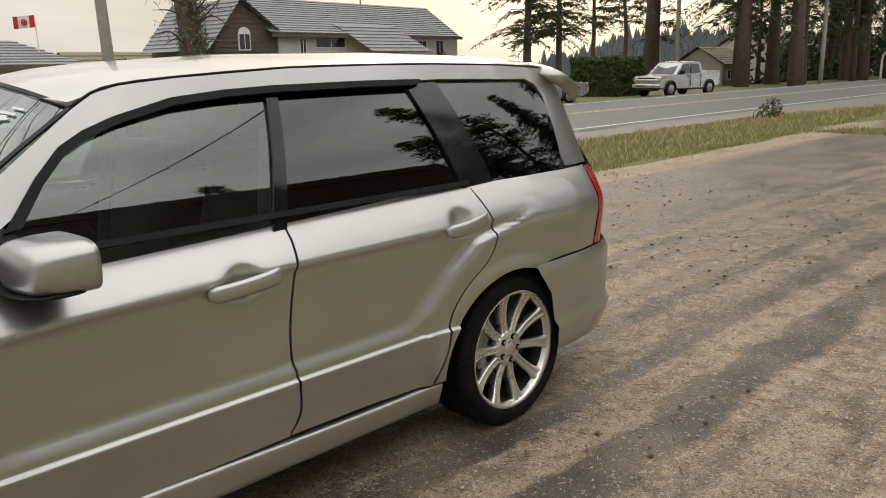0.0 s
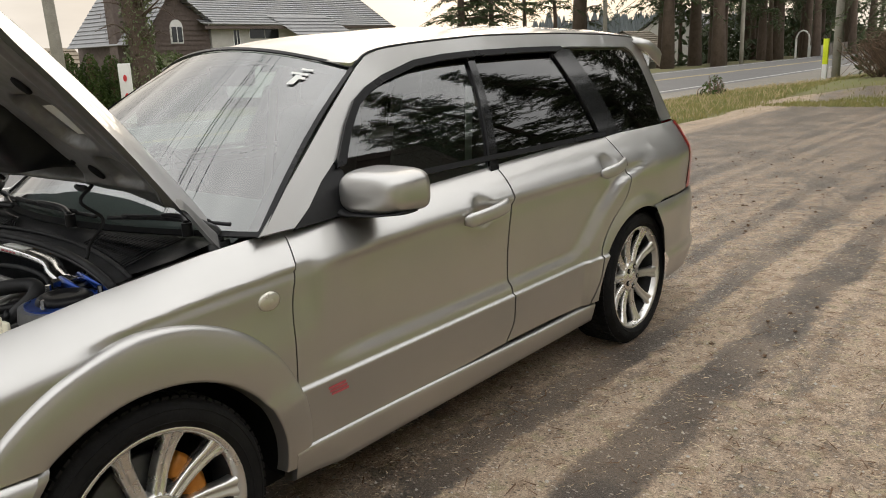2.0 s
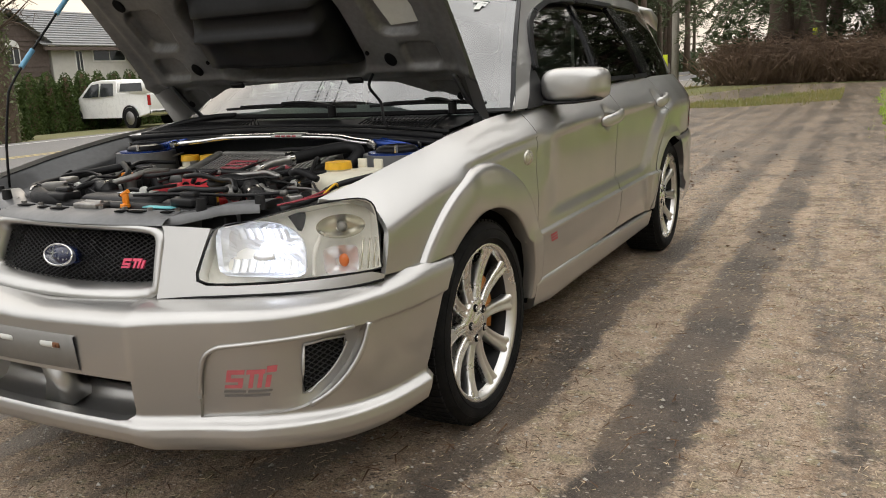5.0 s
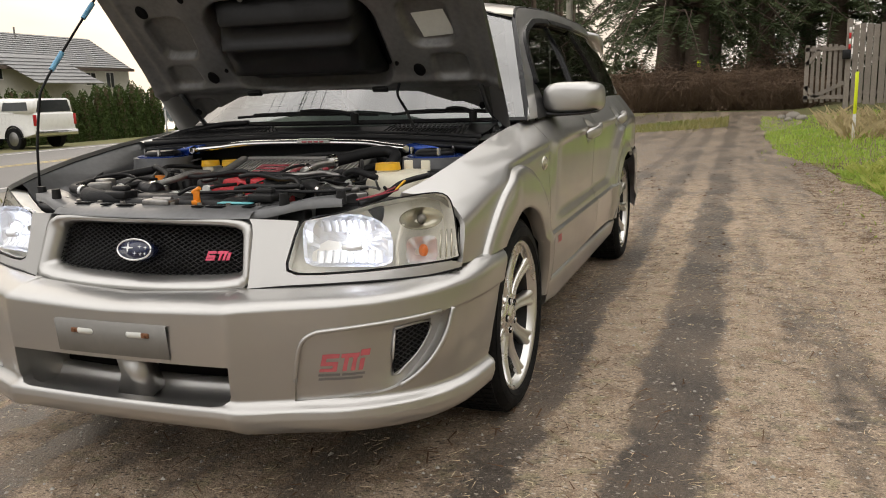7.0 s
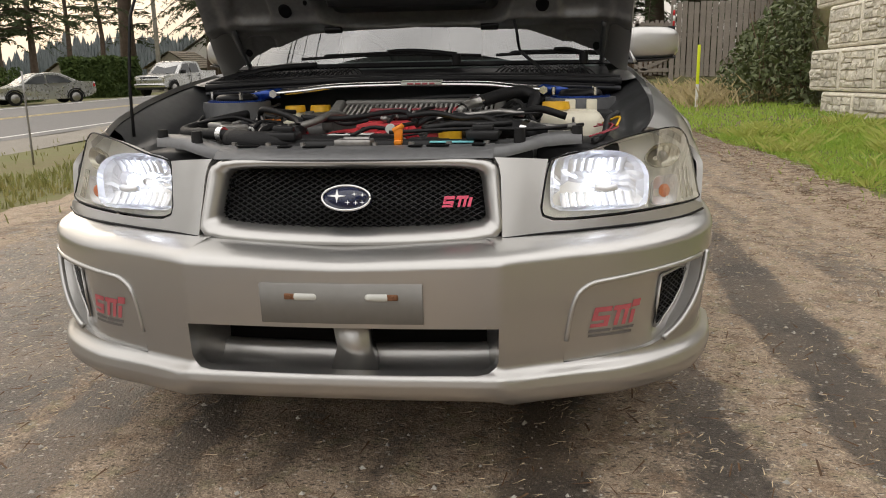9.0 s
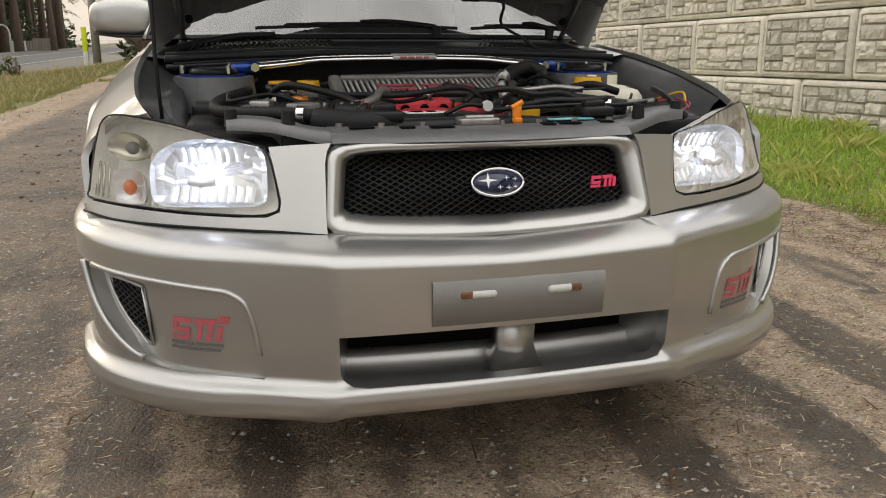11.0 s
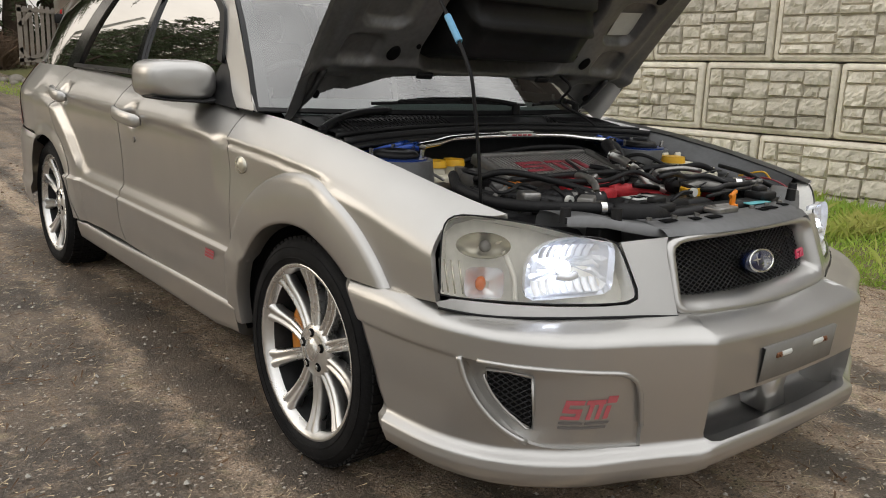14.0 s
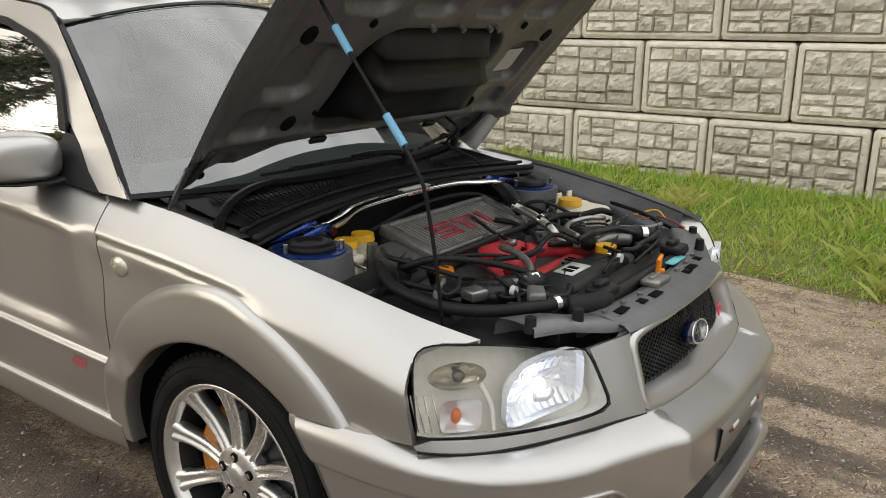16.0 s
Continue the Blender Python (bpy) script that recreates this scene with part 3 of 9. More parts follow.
for a in ([(.74, .84), (.79, .845), (.80, .86), (.75, .857)], [(.70, .87), (.80, .875), (.80, .888), (.70, .884)], [(.74, .905), (.81, .91), (.81, .92), (.74, .916)], [(.72, .80), (.76, .803), (.775, .868), (.735, .866)]):
    panel(a, S_screen, .5, .5, 0, 1, .001, st)
part("screen_sticker", st, PAPER, screen, "torn white sticker")

# ---- the car's face: bumper, lamps, grille ----
def plan(pts):
    """A plan line by its length from the middle of the car: s -> (x, y), and y -> s."""
    fine = np.array(spline(pts, 12))
    s = np.r_[0, np.cumsum(np.hypot(*np.diff(fine, axis=0).T))]
    def at(v):
        a = abs(v)
        if a > s[-1]:
            d = (fine[-1] - fine[-2]) / np.hypot(*(fine[-1] - fine[-2]))
            p = fine[-1] + d * (a - s[-1])
        else:
            p = (np.interp(a, s, fine[:, 0]), np.interp(a, s, fine[:, 1]))
        return float(p[0]), float(math.copysign(p[1], v))
    return at, (lambda y: float(math.copysign(np.interp(abs(y), fine[:, 1], s), y))), (lambda x: float(np.interp(-x, -fine[:, 0], s)))


bump_at, bump_s, bump_sx = plan([(.952, 0), (.950, .12), (.945, .24), (.940, .325), (.933, .348), (.912, .385), (.865, .49), (.818, .60), (.755, .695), (.688, .766), (.60, .814), (.50, .836), (.40, .845), (.30, .847), (.20, .846)])
up_at, up_s, up_sx = plan([(.848, 0), (.845, .15), (.830, .31), (.79, .42), (.735, .56), (.67, .68), (.60, .765), (.548, .805), (.46, .83)])
B_OFF = table([.16, .205, .222, .235, .262, .285, .298, .308, .35, .45, .50, .532, .541, .548, .556, .563, .568, .60], [-.06, -.03, -.006, .012, .018, .015, -.004, -.010, -.006, .0, .001, .001, -.005, -.017, -.038, -.070, -.098, -.13])
lip_lift = table([0, .325, .37, .6, .75, .95, 1.3], [.022, .020, .006, .001, .002, .010, .024])
top_lift = table([0, .36, .7, .9, 1.05, 1.3], [-.008, .006, .011, .023, .025, .020])


def S_bump(s, z):
    x, y = bump_at(s)
    x2, y2 = bump_at(s + .004 if s >= 0 else s - .004)
    d = Vector((x2 - x, y2 - y, 0)).normalized() * (1 if s >= 0 else -1)
    n = Vector((d.y, -d.x, 0))
    k = abs(s)
    zz = z - lip_lift(k) * smoothstep(.36, .26, z) - top_lift(k) * smoothstep(.48, .56, z)
    # fades into the fender's line at the corner
    off = B_OFF(zz) * (1 - .75 * smoothstep(.85, 1.15, k) * smoothstep(.5, .56, z))
    off -= .010 * smoothstep(.62, .95, k) * smoothstep(.42, .28, z)
    # a step runs back from the corner cover to the wheel
    off -= .011 * smoothstep(.506, .498, z) * smoothstep(.915, .945, k) * smoothstep(.30, .40, z)
    if abs(s) < 1e-9:
        n = Vector((1, 0, 0))
    return Vector((x, y, z)) + n * off


def S_up(s, z):
    x, y = up_at(s)
    return Vector((x - .40 * (z - .60), y - math.copysign(.10 * max(0, z - .60), s) * smoothstep(.3, .8, abs(s)), z))


def zbot(s):
    return .222 + lip_lift(abs(s)) * .9


def ztop(s):
    return .568 + top_lift(abs(s))


FINE = [.268 + .004 * k for k in range(16)] + [.488 + .004 * k for k in range(27)]
bu = bmesh.new()
TOPEND = bump_sx(.262)
hole = [(bump_s(.335), .312), (bump_s(.335), .392), (bump_s(.328), .400), (bump_s(.30), .402)]
fog = spline([(bump_s(.4725), .315), (bump_s(.478), .38), (bump_s(.492), .455), (bump_s(.52), .482), (bump_s(.56), .490), (bump_s(.696), .501), (bump_s(.80), .511)], 4)
fog_low = spline([(bump_s(.80), .511), (bump_s(.79), .455), (bump_s(.772), .405), (bump_s(.745), .365), (bump_s(.71), .337), (bump_s(.67), .322), (bump_s(.60), .317), (bump_s(.4725), .313)], 4)
fog, fog_low = [(p[0], p[1] - .007) for p in fog], [(p[0], p[1] - .007) for p in fog_low]
SPLIT = bump_s(.60)
ft = [p for p in fog if p[0] < SPLIT - .004]
fl = [p for p in fog_low if p[0] < SPLIT - .004]
z_split_t = float(np.interp(SPLIT, [p[0] for p in fog], [p[1] for p in fog]))
z_split_b = float(np.interp(-SPLIT, [-p[0] for p in fog_low], [p[1] for p in fog_low]))
HS = bump_s(.335)
above = [(-HS, .402)] + [(s, ztop(s)) for s in np.linspace(-HS, HS, 16)] + [(HS, .402)]
below = [(-HS, .328), (-HS + .006, .315), (-HS + .022, .306), (-HS + .05, .303), (HS - .05, .303), (HS - .022, .306), (HS - .006, .315), (HS, .328)] + [(s, zbot(s)) for s in np.linspace(HS, -HS, 18)]
inner = ([(HS, .303), (HS, .402), (HS, ztop(HS))] + [(s, ztop(s)) for s in np.linspace(HS + .03, SPLIT, 6)] + [(SPLIT, z_split_t)] + [tuple(p) for p in ft[::-1]] + [tuple(p) for p in fl[::-1]]
         + [(SPLIT, z_split_b), (SPLIT, zbot(SPLIT))] + [(s, zbot(s)) for s in np.linspace(SPLIT - .03, HS, 8)])
outer = ([(SPLIT, z_split_t), (SPLIT, ztop(SPLIT))] + [(s, ztop(s)) for s in np.linspace(SPLIT + .03, TOPEND, 12)]
         + [(bump_sx(.275), .565), (bump_sx(.305), .53), (bump_sx(.337), .485), (bump_sx(.367), .43), (bump_sx(.395), .36), (bump_sx(.43), .30)] + [(s, zbot(s)) for s in np.linspace(bump_sx(.455), SPLIT, 8)]
         + [(SPLIT, z_split_b)] + [tuple(p) for p in fog_low if p[0] > SPLIT + .004][::-1] + [tuple(p) for p in fog if p[0] > SPLIT + .004][:-1][::-1])
for S, o in ((S_bump, 1), (mirrored(S_bump), -1)):
    for out in (inner, outer):
        panel(out, S, .025, .012, 0, o, 0, bu, FINE)
for out in (above, below):
    panel(out, S_bump, .025, .012, 0, 1, 0, bu, FINE)
bmesh.ops.remove_doubles(bu, verts=bu.verts, dist=.0006)
bmesh.ops.recalc_face_normals(bu, faces=bu.faces)
rim = [e for e in bu.edges if e.is_boundary]
for e in rim:
    e.smooth = False
got = bmesh.ops.extrude_edge_only(bu, edges=rim)
for g in got["geom"]:
    if isinstance(g, bmesh.types.BMVert):
        g.co.x -= .03
        g.co.y *= .985
bumper = part("front_bumper", bu, PAINT, car)

# intake: sloping floor, side walls, a near-black slab as its shade, and the painted stay in the middle
tr = bmesh.new()
front_low = [(y, .302) for y in np.linspace(-.335, .335, 13)]
tray = ((0, -.012, 1.0, .300), (.90, 0, .985, .288), (.868, 0, .97, .280), (.838, 0, .96, .282), (.820, 0, .95, .292), (.812, 0, .945, .308), (.808, 0, .94, .320), (.790, 0, .93, .324))
loft(tr, [[Vector((bump_at(bump_s(y))[0] + dx if not x else x + .02 * (1 - (y / .335) ** 2), y * k, z)) for y, _ in front_low] for x, dx, k, z in tray], closed=False)
for sg in (1, -1):
    loft(tr, [[Vector((bump_at(.345)[0] - .018, sg * .335, .290)), Vector((bump_at(.345)[0] - .018, sg * .335, .402))], [Vector((.86, sg * .318, .276)), Vector((.86, sg * .318, .402))], [Vector((.79, sg * .300, .276)), Vector((.79, sg * .300, .402))]], closed=False)
part("intake_tray", tr, PAINT, bumper)
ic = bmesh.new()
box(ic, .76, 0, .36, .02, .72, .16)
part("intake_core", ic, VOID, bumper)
cb = bmesh.new()
tube(cb, [(.79, -.32, .378), (.80, 0, .380), (.79, .32, .378)], .010, 8)
part("intake_crossbar", cb, BLACK, bumper)
sy = bmesh.new()
loft(sy, [[Vector(p) for p in ((.915, -.022, .41), (.915, .055, .41), (.84, .05, .41), (.84, -.016, .41))], [Vector(p) for p in ((.905, -.016, .345), (.905, .055, .345), (.84, .05, .345), (.84, -.012, .345))], [Vector(p) for p in ((.905, -.032, .290), (.905, .074, .290), (.825, .06, .296), (.825, -.022, .296))]], cap=True)
part("intake_stay", sharpen(sy), PAINT, bumper)

# flat plate panel with two slots and their rusty bolts
pl = bmesh.new()
rows = []
for y in np.linspace(-.163, .180, 9):
    xx = bump_at(bump_s(y))[0]
    rows.append([Vector((xx - .012, y, .503)), Vector((xx + .009, y, .497)), Vector((xx + .005, y, .45)), Vector((xx + .0015, y, .414)), Vector((xx - .008, y, .408)), Vector((xx - .03, y, .408))])
loft(pl, rows, closed=False)
sharpen(pl, 25)
part("plate_panel", pl, PLATEPAD, bumper, "blank painted plate panel with bolt slots")
for y0, yb in ((-.066, -.098), (.086, .118)):
    slot = bmesh.new()
    cyl(slot, (.9525, y0 - .018, .472), (.9525, y0 + .018, .472), .0095, n=14)
    ball(slot, (.9525, y0 - .018, .472), .0095)
    ball(slot, (.9525, y0 + .018, .472), .0095)
    part("bolt_slot", slot, PAPER, bumper)
    bolt = bmesh.new()
    box(bolt, .9535, yb, .472, .014, .024, .013, bevel=.003)
    cyl(bolt, (.956, yb, .472), (.964, yb, .472), .0045, n=6)
    part("bolt", bolt, BRASS, bumper)

# cover panels at the bumper's corners, each with a meshed vent and a faded decal
for S, o in ((S_bump, 1), (mirrored(S_bump), -1)):
    sg = o
    def S_fog(s, z, S=S, sg=sg):
        n = surface_normal(S, s, z) * sg
        # dished towards the vent
        v = smoothstep(.60, .76, abs(S(s, z).y)) * smoothstep(.315, .36, z) * smoothstep(.51, .47, z)
        return S(s, z) - n * (.010 + .022 * v)
    vent = [(bump_s(.697), .467), (bump_s(.772), .476), (bump_s(.768), .433), (bump_s(.745), .391), (bump_s(.72), .365), (bump_s(.69), .347)]
    k = .003
    fin = [(p[0] + (k if p[0] < SPLIT else -k), p[1]) for p in list(fog)[:-1] + list(fog_low)[:-1]]
    cover = part("corner_cover", panel(fin, S_fog, .03, .02, .012, o), PAINT, bumper)
    wall = bmesh.new()
    loop = list(fog)[:-1] + list(fog_low)[:-1]
    loft(wall, [[S(*p) for p in loop], [S_fog(*p) for p in fin]])
    part("cover_wall", wall, PAINT, bumper)
    edge = bmesh.new()
    tube(edge, [S(p[0], p[1]) + surface_normal(S, p[0], p[1]) * sg * .001 for p in list(fog)[3:-1:2]], .0055, 8, 2)
    tube(edge, [S(p[0], p[1]) + surface_normal(S, p[0], p[1]) * sg * .001 for p in list(fog)[-1:] + list(fog_low)[1:-10:2]], .0075, 8, 2)
    part("cover_edge", edge, PAINT, bumper)
    part("vent_backing", panel(vent, S_fog, .05, .05, 0, o, .0015), VOID, bumper)
    grid = bmesh.new()
    ring = [np.array(p) for p in vent]
    def inside(p):
        c = False
        for i in range(len(ring)):
            a, b2 = ring[i], ring[i - 1]
            if (a[1] > p[1]) != (b2[1] > p[1]) and p[0] < (b2[0] - a[0]) * (p[1] - a[1]) / (b2[1] - a[1]) + a[0]:
                c = not c
        return c
    ss, zs = [p[0] for p in vent], [p[1] for p in vent]
    for d in (1, -1):
        for q in np.arange(-.25, .25, .0135):
            run = []
            for t in np.linspace(min(ss), max(ss), 26):
                p = (t, .42 + q + d * .62 * (t - sum(ss) / 6))
                if inside(p):
                    run.append(S_fog(*p) + surface_normal(S_fog, *p) * sg * .003)
            if len(run) > 1:
                tube(grid, [run[0], run[-1]], .0015, 4, 0)
    part("vent_mesh", grid, MESH, bumper)
    rimv = bmesh.new()
    tube(rimv, [S_fog(*p) + surface_normal(S_fog, *p) * sg * .003 for p in vent + vent[:1]], .004, 8, 2)
    part("vent_rim", rimv, PAINT, bumper)
    # decal: a red mark of slanted strokes with two lines of unreadable small bars beneath
    mark = bmesh.new()
    c = bump_s(.535)
    def stroke(s0, s1, z0, z1, into):
        lean = .25 * sg
        # strokes lean towards the car's left, as seen from the front
        z0, z1 = z0 - .007, z1 - .007
        pts = [(s0 + lean * (z0 - .40), z0), (s1 + lean * (z0 - .40), z0), (s1 + lean * (z1 - .40), z1), (s0 + lean * (z1 - .40), z1)]
        panel(pts, S_fog, .03, .03, 0, o, .0012, into)
    def at_s(f0, f1):
        a, b2 = c + f0 * .118, c + f1 * .118
        return (a, b2) if sg > 0 else (c + (1 - f1) * .118, c + (1 - f0) * .118)
    for f0, f1, z0, z1 in ((0, .36, .416, .427), (0, .10, .404, .416), (0, .36, .397, .407), (.26, .36, .386, .397), (0, .36, .382, .390), (.40, .78, .416, .427), (.48, .57, .382, .416), (.66, .75, .382, .416), (.82, .92, .382, .412), (.80, 1.0, .418, .434)):
        stroke(*at_s(f0, f1), z0, z1, mark)
    part("red_decal", mark, DECAL, bumper, "faded red decal of slanted strokes")
    bars = bmesh.new()
    for f0, f1, z0, z1 in ((0, .45, .3705, .3765), (.49, .98, .3705, .3765), (.02, .95, .360, .366)):
        stroke(*at_s(f0, f1), z0, z1, bars)
    part("small_print", bars, DECALGREY, bumper, "small grey illegible print")

# painted surrounds of the lamps
frame_out = [(up_s(.337), .571), (up_s(.337), .60), (up_s(.332), .70), (up_s(.327), .722), (up_s(.318), .737), (up_s(.38), .733), (up_s(.436), .728), (up_s(.428), .69), (up_s(.417), .63), (up_s(.421), .610), (up_s(.445), .600), (up_s(.50), .5985), (up_s(.60), .601), (up_s(.70), .606), (up_s(.782), .611), (up_sx(.552), .600),
             (up_sx(.556), .592), (up_s(.74), .582), (up_s(.65), .580), (up_s(.50), .577), (up_s(.42), .575)]
lamp_out = [(up_s(.426), .613), (up_s(.422), .63), (up_s(.432), .69), (up_s(.442), .722), (up_s(.455), .731), (up_s(.53), .744), (up_s(.62), .766), (up_s(.70), .778), (up_sx(.615), .781), (up_sx(.592), .770), (up_sx(.580), .742), (up_sx(.571), .69), (up_sx(.564), .63), (up_sx(.563), .617), (up_s(.76), .613), (up_s(.70), .611), (up_s(.60), .606), (up_s(.50), .6035), (up_s(.45), .605)]
for S, o in ((S_up, 1), (mirrored(S_up), -1)):
    sg = o
    part("lamp_surround", panel(frame_out, S, .03, .02, .018, o), PAINT, car)
    gap = bmesh.new()
    tube(gap, [S(a, b - .001) + surface_normal(S, a, b) * sg * .001 for a, b in ((up_s(.337), .571), (up_s(.42), .575), (up_s(.50), .577), (up_s(.65), .580), (up_s(.74), .582), (up_sx(.556), .590))], .0032, 6, 3)
    part("panel_gap", gap, SATIN, bumper, "dark gap above the bumper")
    lamp = part("headlamp_housing", panel([(p[0], p[1]) for p in lamp_out], S, .04, .03, .0, o, -.062), BEZEL, car, "lit clear-lens headlamp in a grey housing")
    part("lens", panel(lamp_out, S, .04, .02, 0, o, -.002), LENS, lamp).visible_shadow = False
    seal = bmesh.new()
    tube(seal, [S(*p) - surface_normal(S, *p) * sg * .004 for p in lamp_out + lamp_out[:1]], .0021, 6, 2)
    part("lens_seal", seal, SATIN, lamp)
    walls = bmesh.new()
    loft(walls, [[S(*p) - surface_normal(S, *p) * sg * d for p in lamp_out] for d in (.004, .062)])
    part("lamp_wall", walls, BEZEL, lamp)
    # main reflector: a faceted bowl with the lit burner in it
    cy, cz = .556, .668
    s0 = up_s(cy)
    c0 = S(s0, cz)
    n0 = (surface_normal(S, s0, cz) * sg)
    n0 = Vector((n0.x, n0.y * .55, 0)).normalized()
    side = Vector((0, 0, 1)).cross(n0)
    bowl = bmesh.new()
    rl = random.Random(8)
    rings = []
    for j, (rr, dd) in enumerate(((.114, -.012), (.110, -.030), (.097, -.042), (.080, -.050), (.060, -.056), (.038, -.059), (.014, -.060))):
        ring = []
        for k in range(36):
            a = 2 * math.pi * (k + .5 * (j % 2)) / 36
            q = 7 if math.sin(a) < 0 else (2.3 if math.cos(a) * sg > 0 else 4)
            e = (abs(math.cos(a)) ** q + abs(math.sin(a)) ** q) ** (-1 / q)
            dip = rl.uniform(-.0035, .0035) if 1 < j < 6 else 0
            ring.append(c0 + side * (rr * e * math.cos(a)) + Vector((0, 0, 1)) * (rr * (.52 if math.sin(a) < 0 else .66) * e * math.sin(a)) + n0 * (dd + dip))
        rings.append(ring)
    loft(bowl, rings)
    for f in bowl.faces:
        f.smooth = False
    part("reflector", bowl, REFLECT, lamp, smooth=False)
    # fluted strips in the lower and upper thirds of the bowl
    for k in range(9):
        for z0, z1, d0, d1 in ((-.050, -.022, -.026, -.046), (.026, .056, -.048, -.030)):
            y = (-.076 + k * .019) * sg
            if z0 > 0 and abs(y) > .06:
                continue
            fl_ = bmesh.new()
            arc = [(-.0092, 0), (-.005, .0035), (0, .0048), (.005, .0035), (.0092, 0)]
            loft(fl_, [[c0 + side * (y + u) + Vector((0, 0, z)) + n0 * (d + w + 1.3 * y * y) for u, w in arc] for z, d in ((z0, d0), ((z0 + z1) / 2, (d0 + d1) / 2 - .004), (z1, d1))], closed=False)
            part("reflector_flute", fl_, REFLECT, lamp)
    bulb = bmesh.new()
    cb_ = c0 - n0 * .026 + side * .012 * sg + Vector((0, 0, .006))
    ball(bulb, cb_, .0155, 1, 1, 1.1)
    part("bulb", bulb, LAMPON, lamp)
    # Bar added below the bulb to keep its light off the bumper.
    shelf = bmesh.new()
    tube(shelf, [cb_ + n0 * .014 + side * (-.024) + Vector((0, 0, -.014)), cb_ + n0 * .022 + Vector((0, 0, -.016)), cb_ + n0 * .014 + side * .024 + Vector((0, 0, -.014))], .009, 8)
    part("bulb_shield", shelf, REFLECT, lamp)
    # dividing rib, amber indicator and upper marker cup
    rb = bmesh.new()
    sr = up_s(.672)
    tube(rb, [S(sr + .004, .615) - surface_normal(S, sr, .615) * sg * .03, S(sr, .66) - surface_normal(S, sr, .66) * sg * .026, S(sr + .014, .715) - surface_normal(S, sr, .7) * sg * .03], .006, 6)
    part("lamp_rib", rb, BEZEL, lamp)
    cup = bmesh.new()
    si, zi = up_s(.728), .648
    ci = S(si, zi) - surface_normal(S, si, zi) * sg * .030
    ni = surface_normal(S, si, zi) * sg
    ts = Vector((0, 0, 1)).cross(ni)
    loft(cup, [[ci + (ts * (rr * 1.08 * math.cos(a)) + Vector((0, 0, .84)) * (rr * math.sin(a))) * (abs(math.cos(a)) ** 5 + abs(math.sin(a)) ** 5) ** -.2 + ni * dd for a in (2 * math.pi * k / 32 for k in range(32))] for rr, dd in ((.042, .004), (.036, -.010), (.022, -.018), (.010, -.024))])
    part("indicator_cup", cup, REFLECT, lamp)
    am = bmesh.new()
    ball(am, ci - ni * .006 + ts * .008 * sg, .013, .8, 1.0, 1.25)
    part("indicator_bulb", am, AMBER, lamp, "amber indicator bulb")
    cup = bmesh.new()
    su, zu = up_s(.722), .722
    cu = S(su, zu) - surface_normal(S, su, zu) * sg * .022
    loft(cup, [[cu + ts * (rr * 1.75 * math.cos(a)) + Vector((0, 0, .82)) * (rr * math.sin(a)) + ni * dd for a in (2 * math.pi * k / 24 for k in range(24))] for rr, dd in ((.036, .010), (.030, -.006), (.018, -.014), (.006, -.016))])
    part("marker_cup", cup, CLEARCUP, lamp)
    mb = bmesh.new()
    ball(mb, cu + ni * .002 + ts * .004, .013)
    part("marker_bulb", mb, CASTING, lamp)
    vr = bmesh.new()
    for k in range(5):
        ss = up_sx(.60 - .012 * k)
        tube(vr, [S(ss, .622) - surface_normal(S, ss, .62) * sg * .018, S(ss, .69) - surface_normal(S, ss, .69) * sg * .018], .0022, 5, 0)
    part("lamp_fluting", vr, CLEARCUP, lamp)

# ---- grille ----
gf = bmesh.new()
N = 64


def grille_loop(w, zt, zb, sag, off, r):
    """A rounded, slightly fan-shaped loop on the upper face."""
    pts = []
    for k in range(N):
        a = 2 * math.pi * k / N
        c, s2 = math.cos(a), math.sin(a)
        e = 9 if s2 > 0 else 16
        q = (abs(c) ** e + abs(s2) ** e) ** (-1 / e)
        u, v = q * c, q * s2
        zz = (zt + zb) / 2 + v * (zt - zb) / 2 - (sag * (1 - u * u) if v < 0 else 0)
        y = u * (w - .016 * (v + 1) / 2)
        p = S_up(up_s(y), zz)
        pts.append(p + Vector((off, 0, 0)))
    return pts


loft(gf, [grille_loop(.341, .738, .571, .013, -.035, 0), grille_loop(.341, .738, .571, .013, -.006, 0), grille_loop(.337, .735, .574, .013, .003, 0), grille_loop(.325, .727, .583, .012, .003, 0), grille_loop(.302, .713, .599, .012, -.034, 0), grille_loop(.300, .712, .600, .012, -.055, 0)])
grille = part("grille_frame", gf, PAINT, car)
gb = bmesh.new()
ring = [gb.verts.new(p) for p in grille_loop(.31, .718, .592, .012, -.075, 0)]
gb.faces.new(ring)
part("grille_backing", gb, VOID, grille)
gm = bmesh.new()
for d in (1, -1):
    for q in np.arange(-.36, .36, .0215):
        seg = []
        for t in np.linspace(-.30, .30, 61):
            zz = .655 + (q + d * t) * .52
            lowz = .597 - .012 * (1 - (t / .3) ** 2)
            if lowz < zz < .714:
                p = S_up(up_s(t), zz)
                seg.append(p + Vector((-.047, 0, 0)))
            elif len(seg) > 1:
                tube(gm, [seg[0], seg[len(seg) // 2], seg[-1]], .0015, 4, 0)
                seg = []
        if len(seg) > 1:
            tube(gm, [seg[0], seg[len(seg) // 2], seg[-1]], .0015, 4, 0)
part("grille_mesh", gm, MESH, grille)
eb = bmesh.new()
ec = Vector((.822, 0, .655))
tilt = Matrix.Translation(ec) @ Matrix.Rotation(radians(-18), 4, "Y")
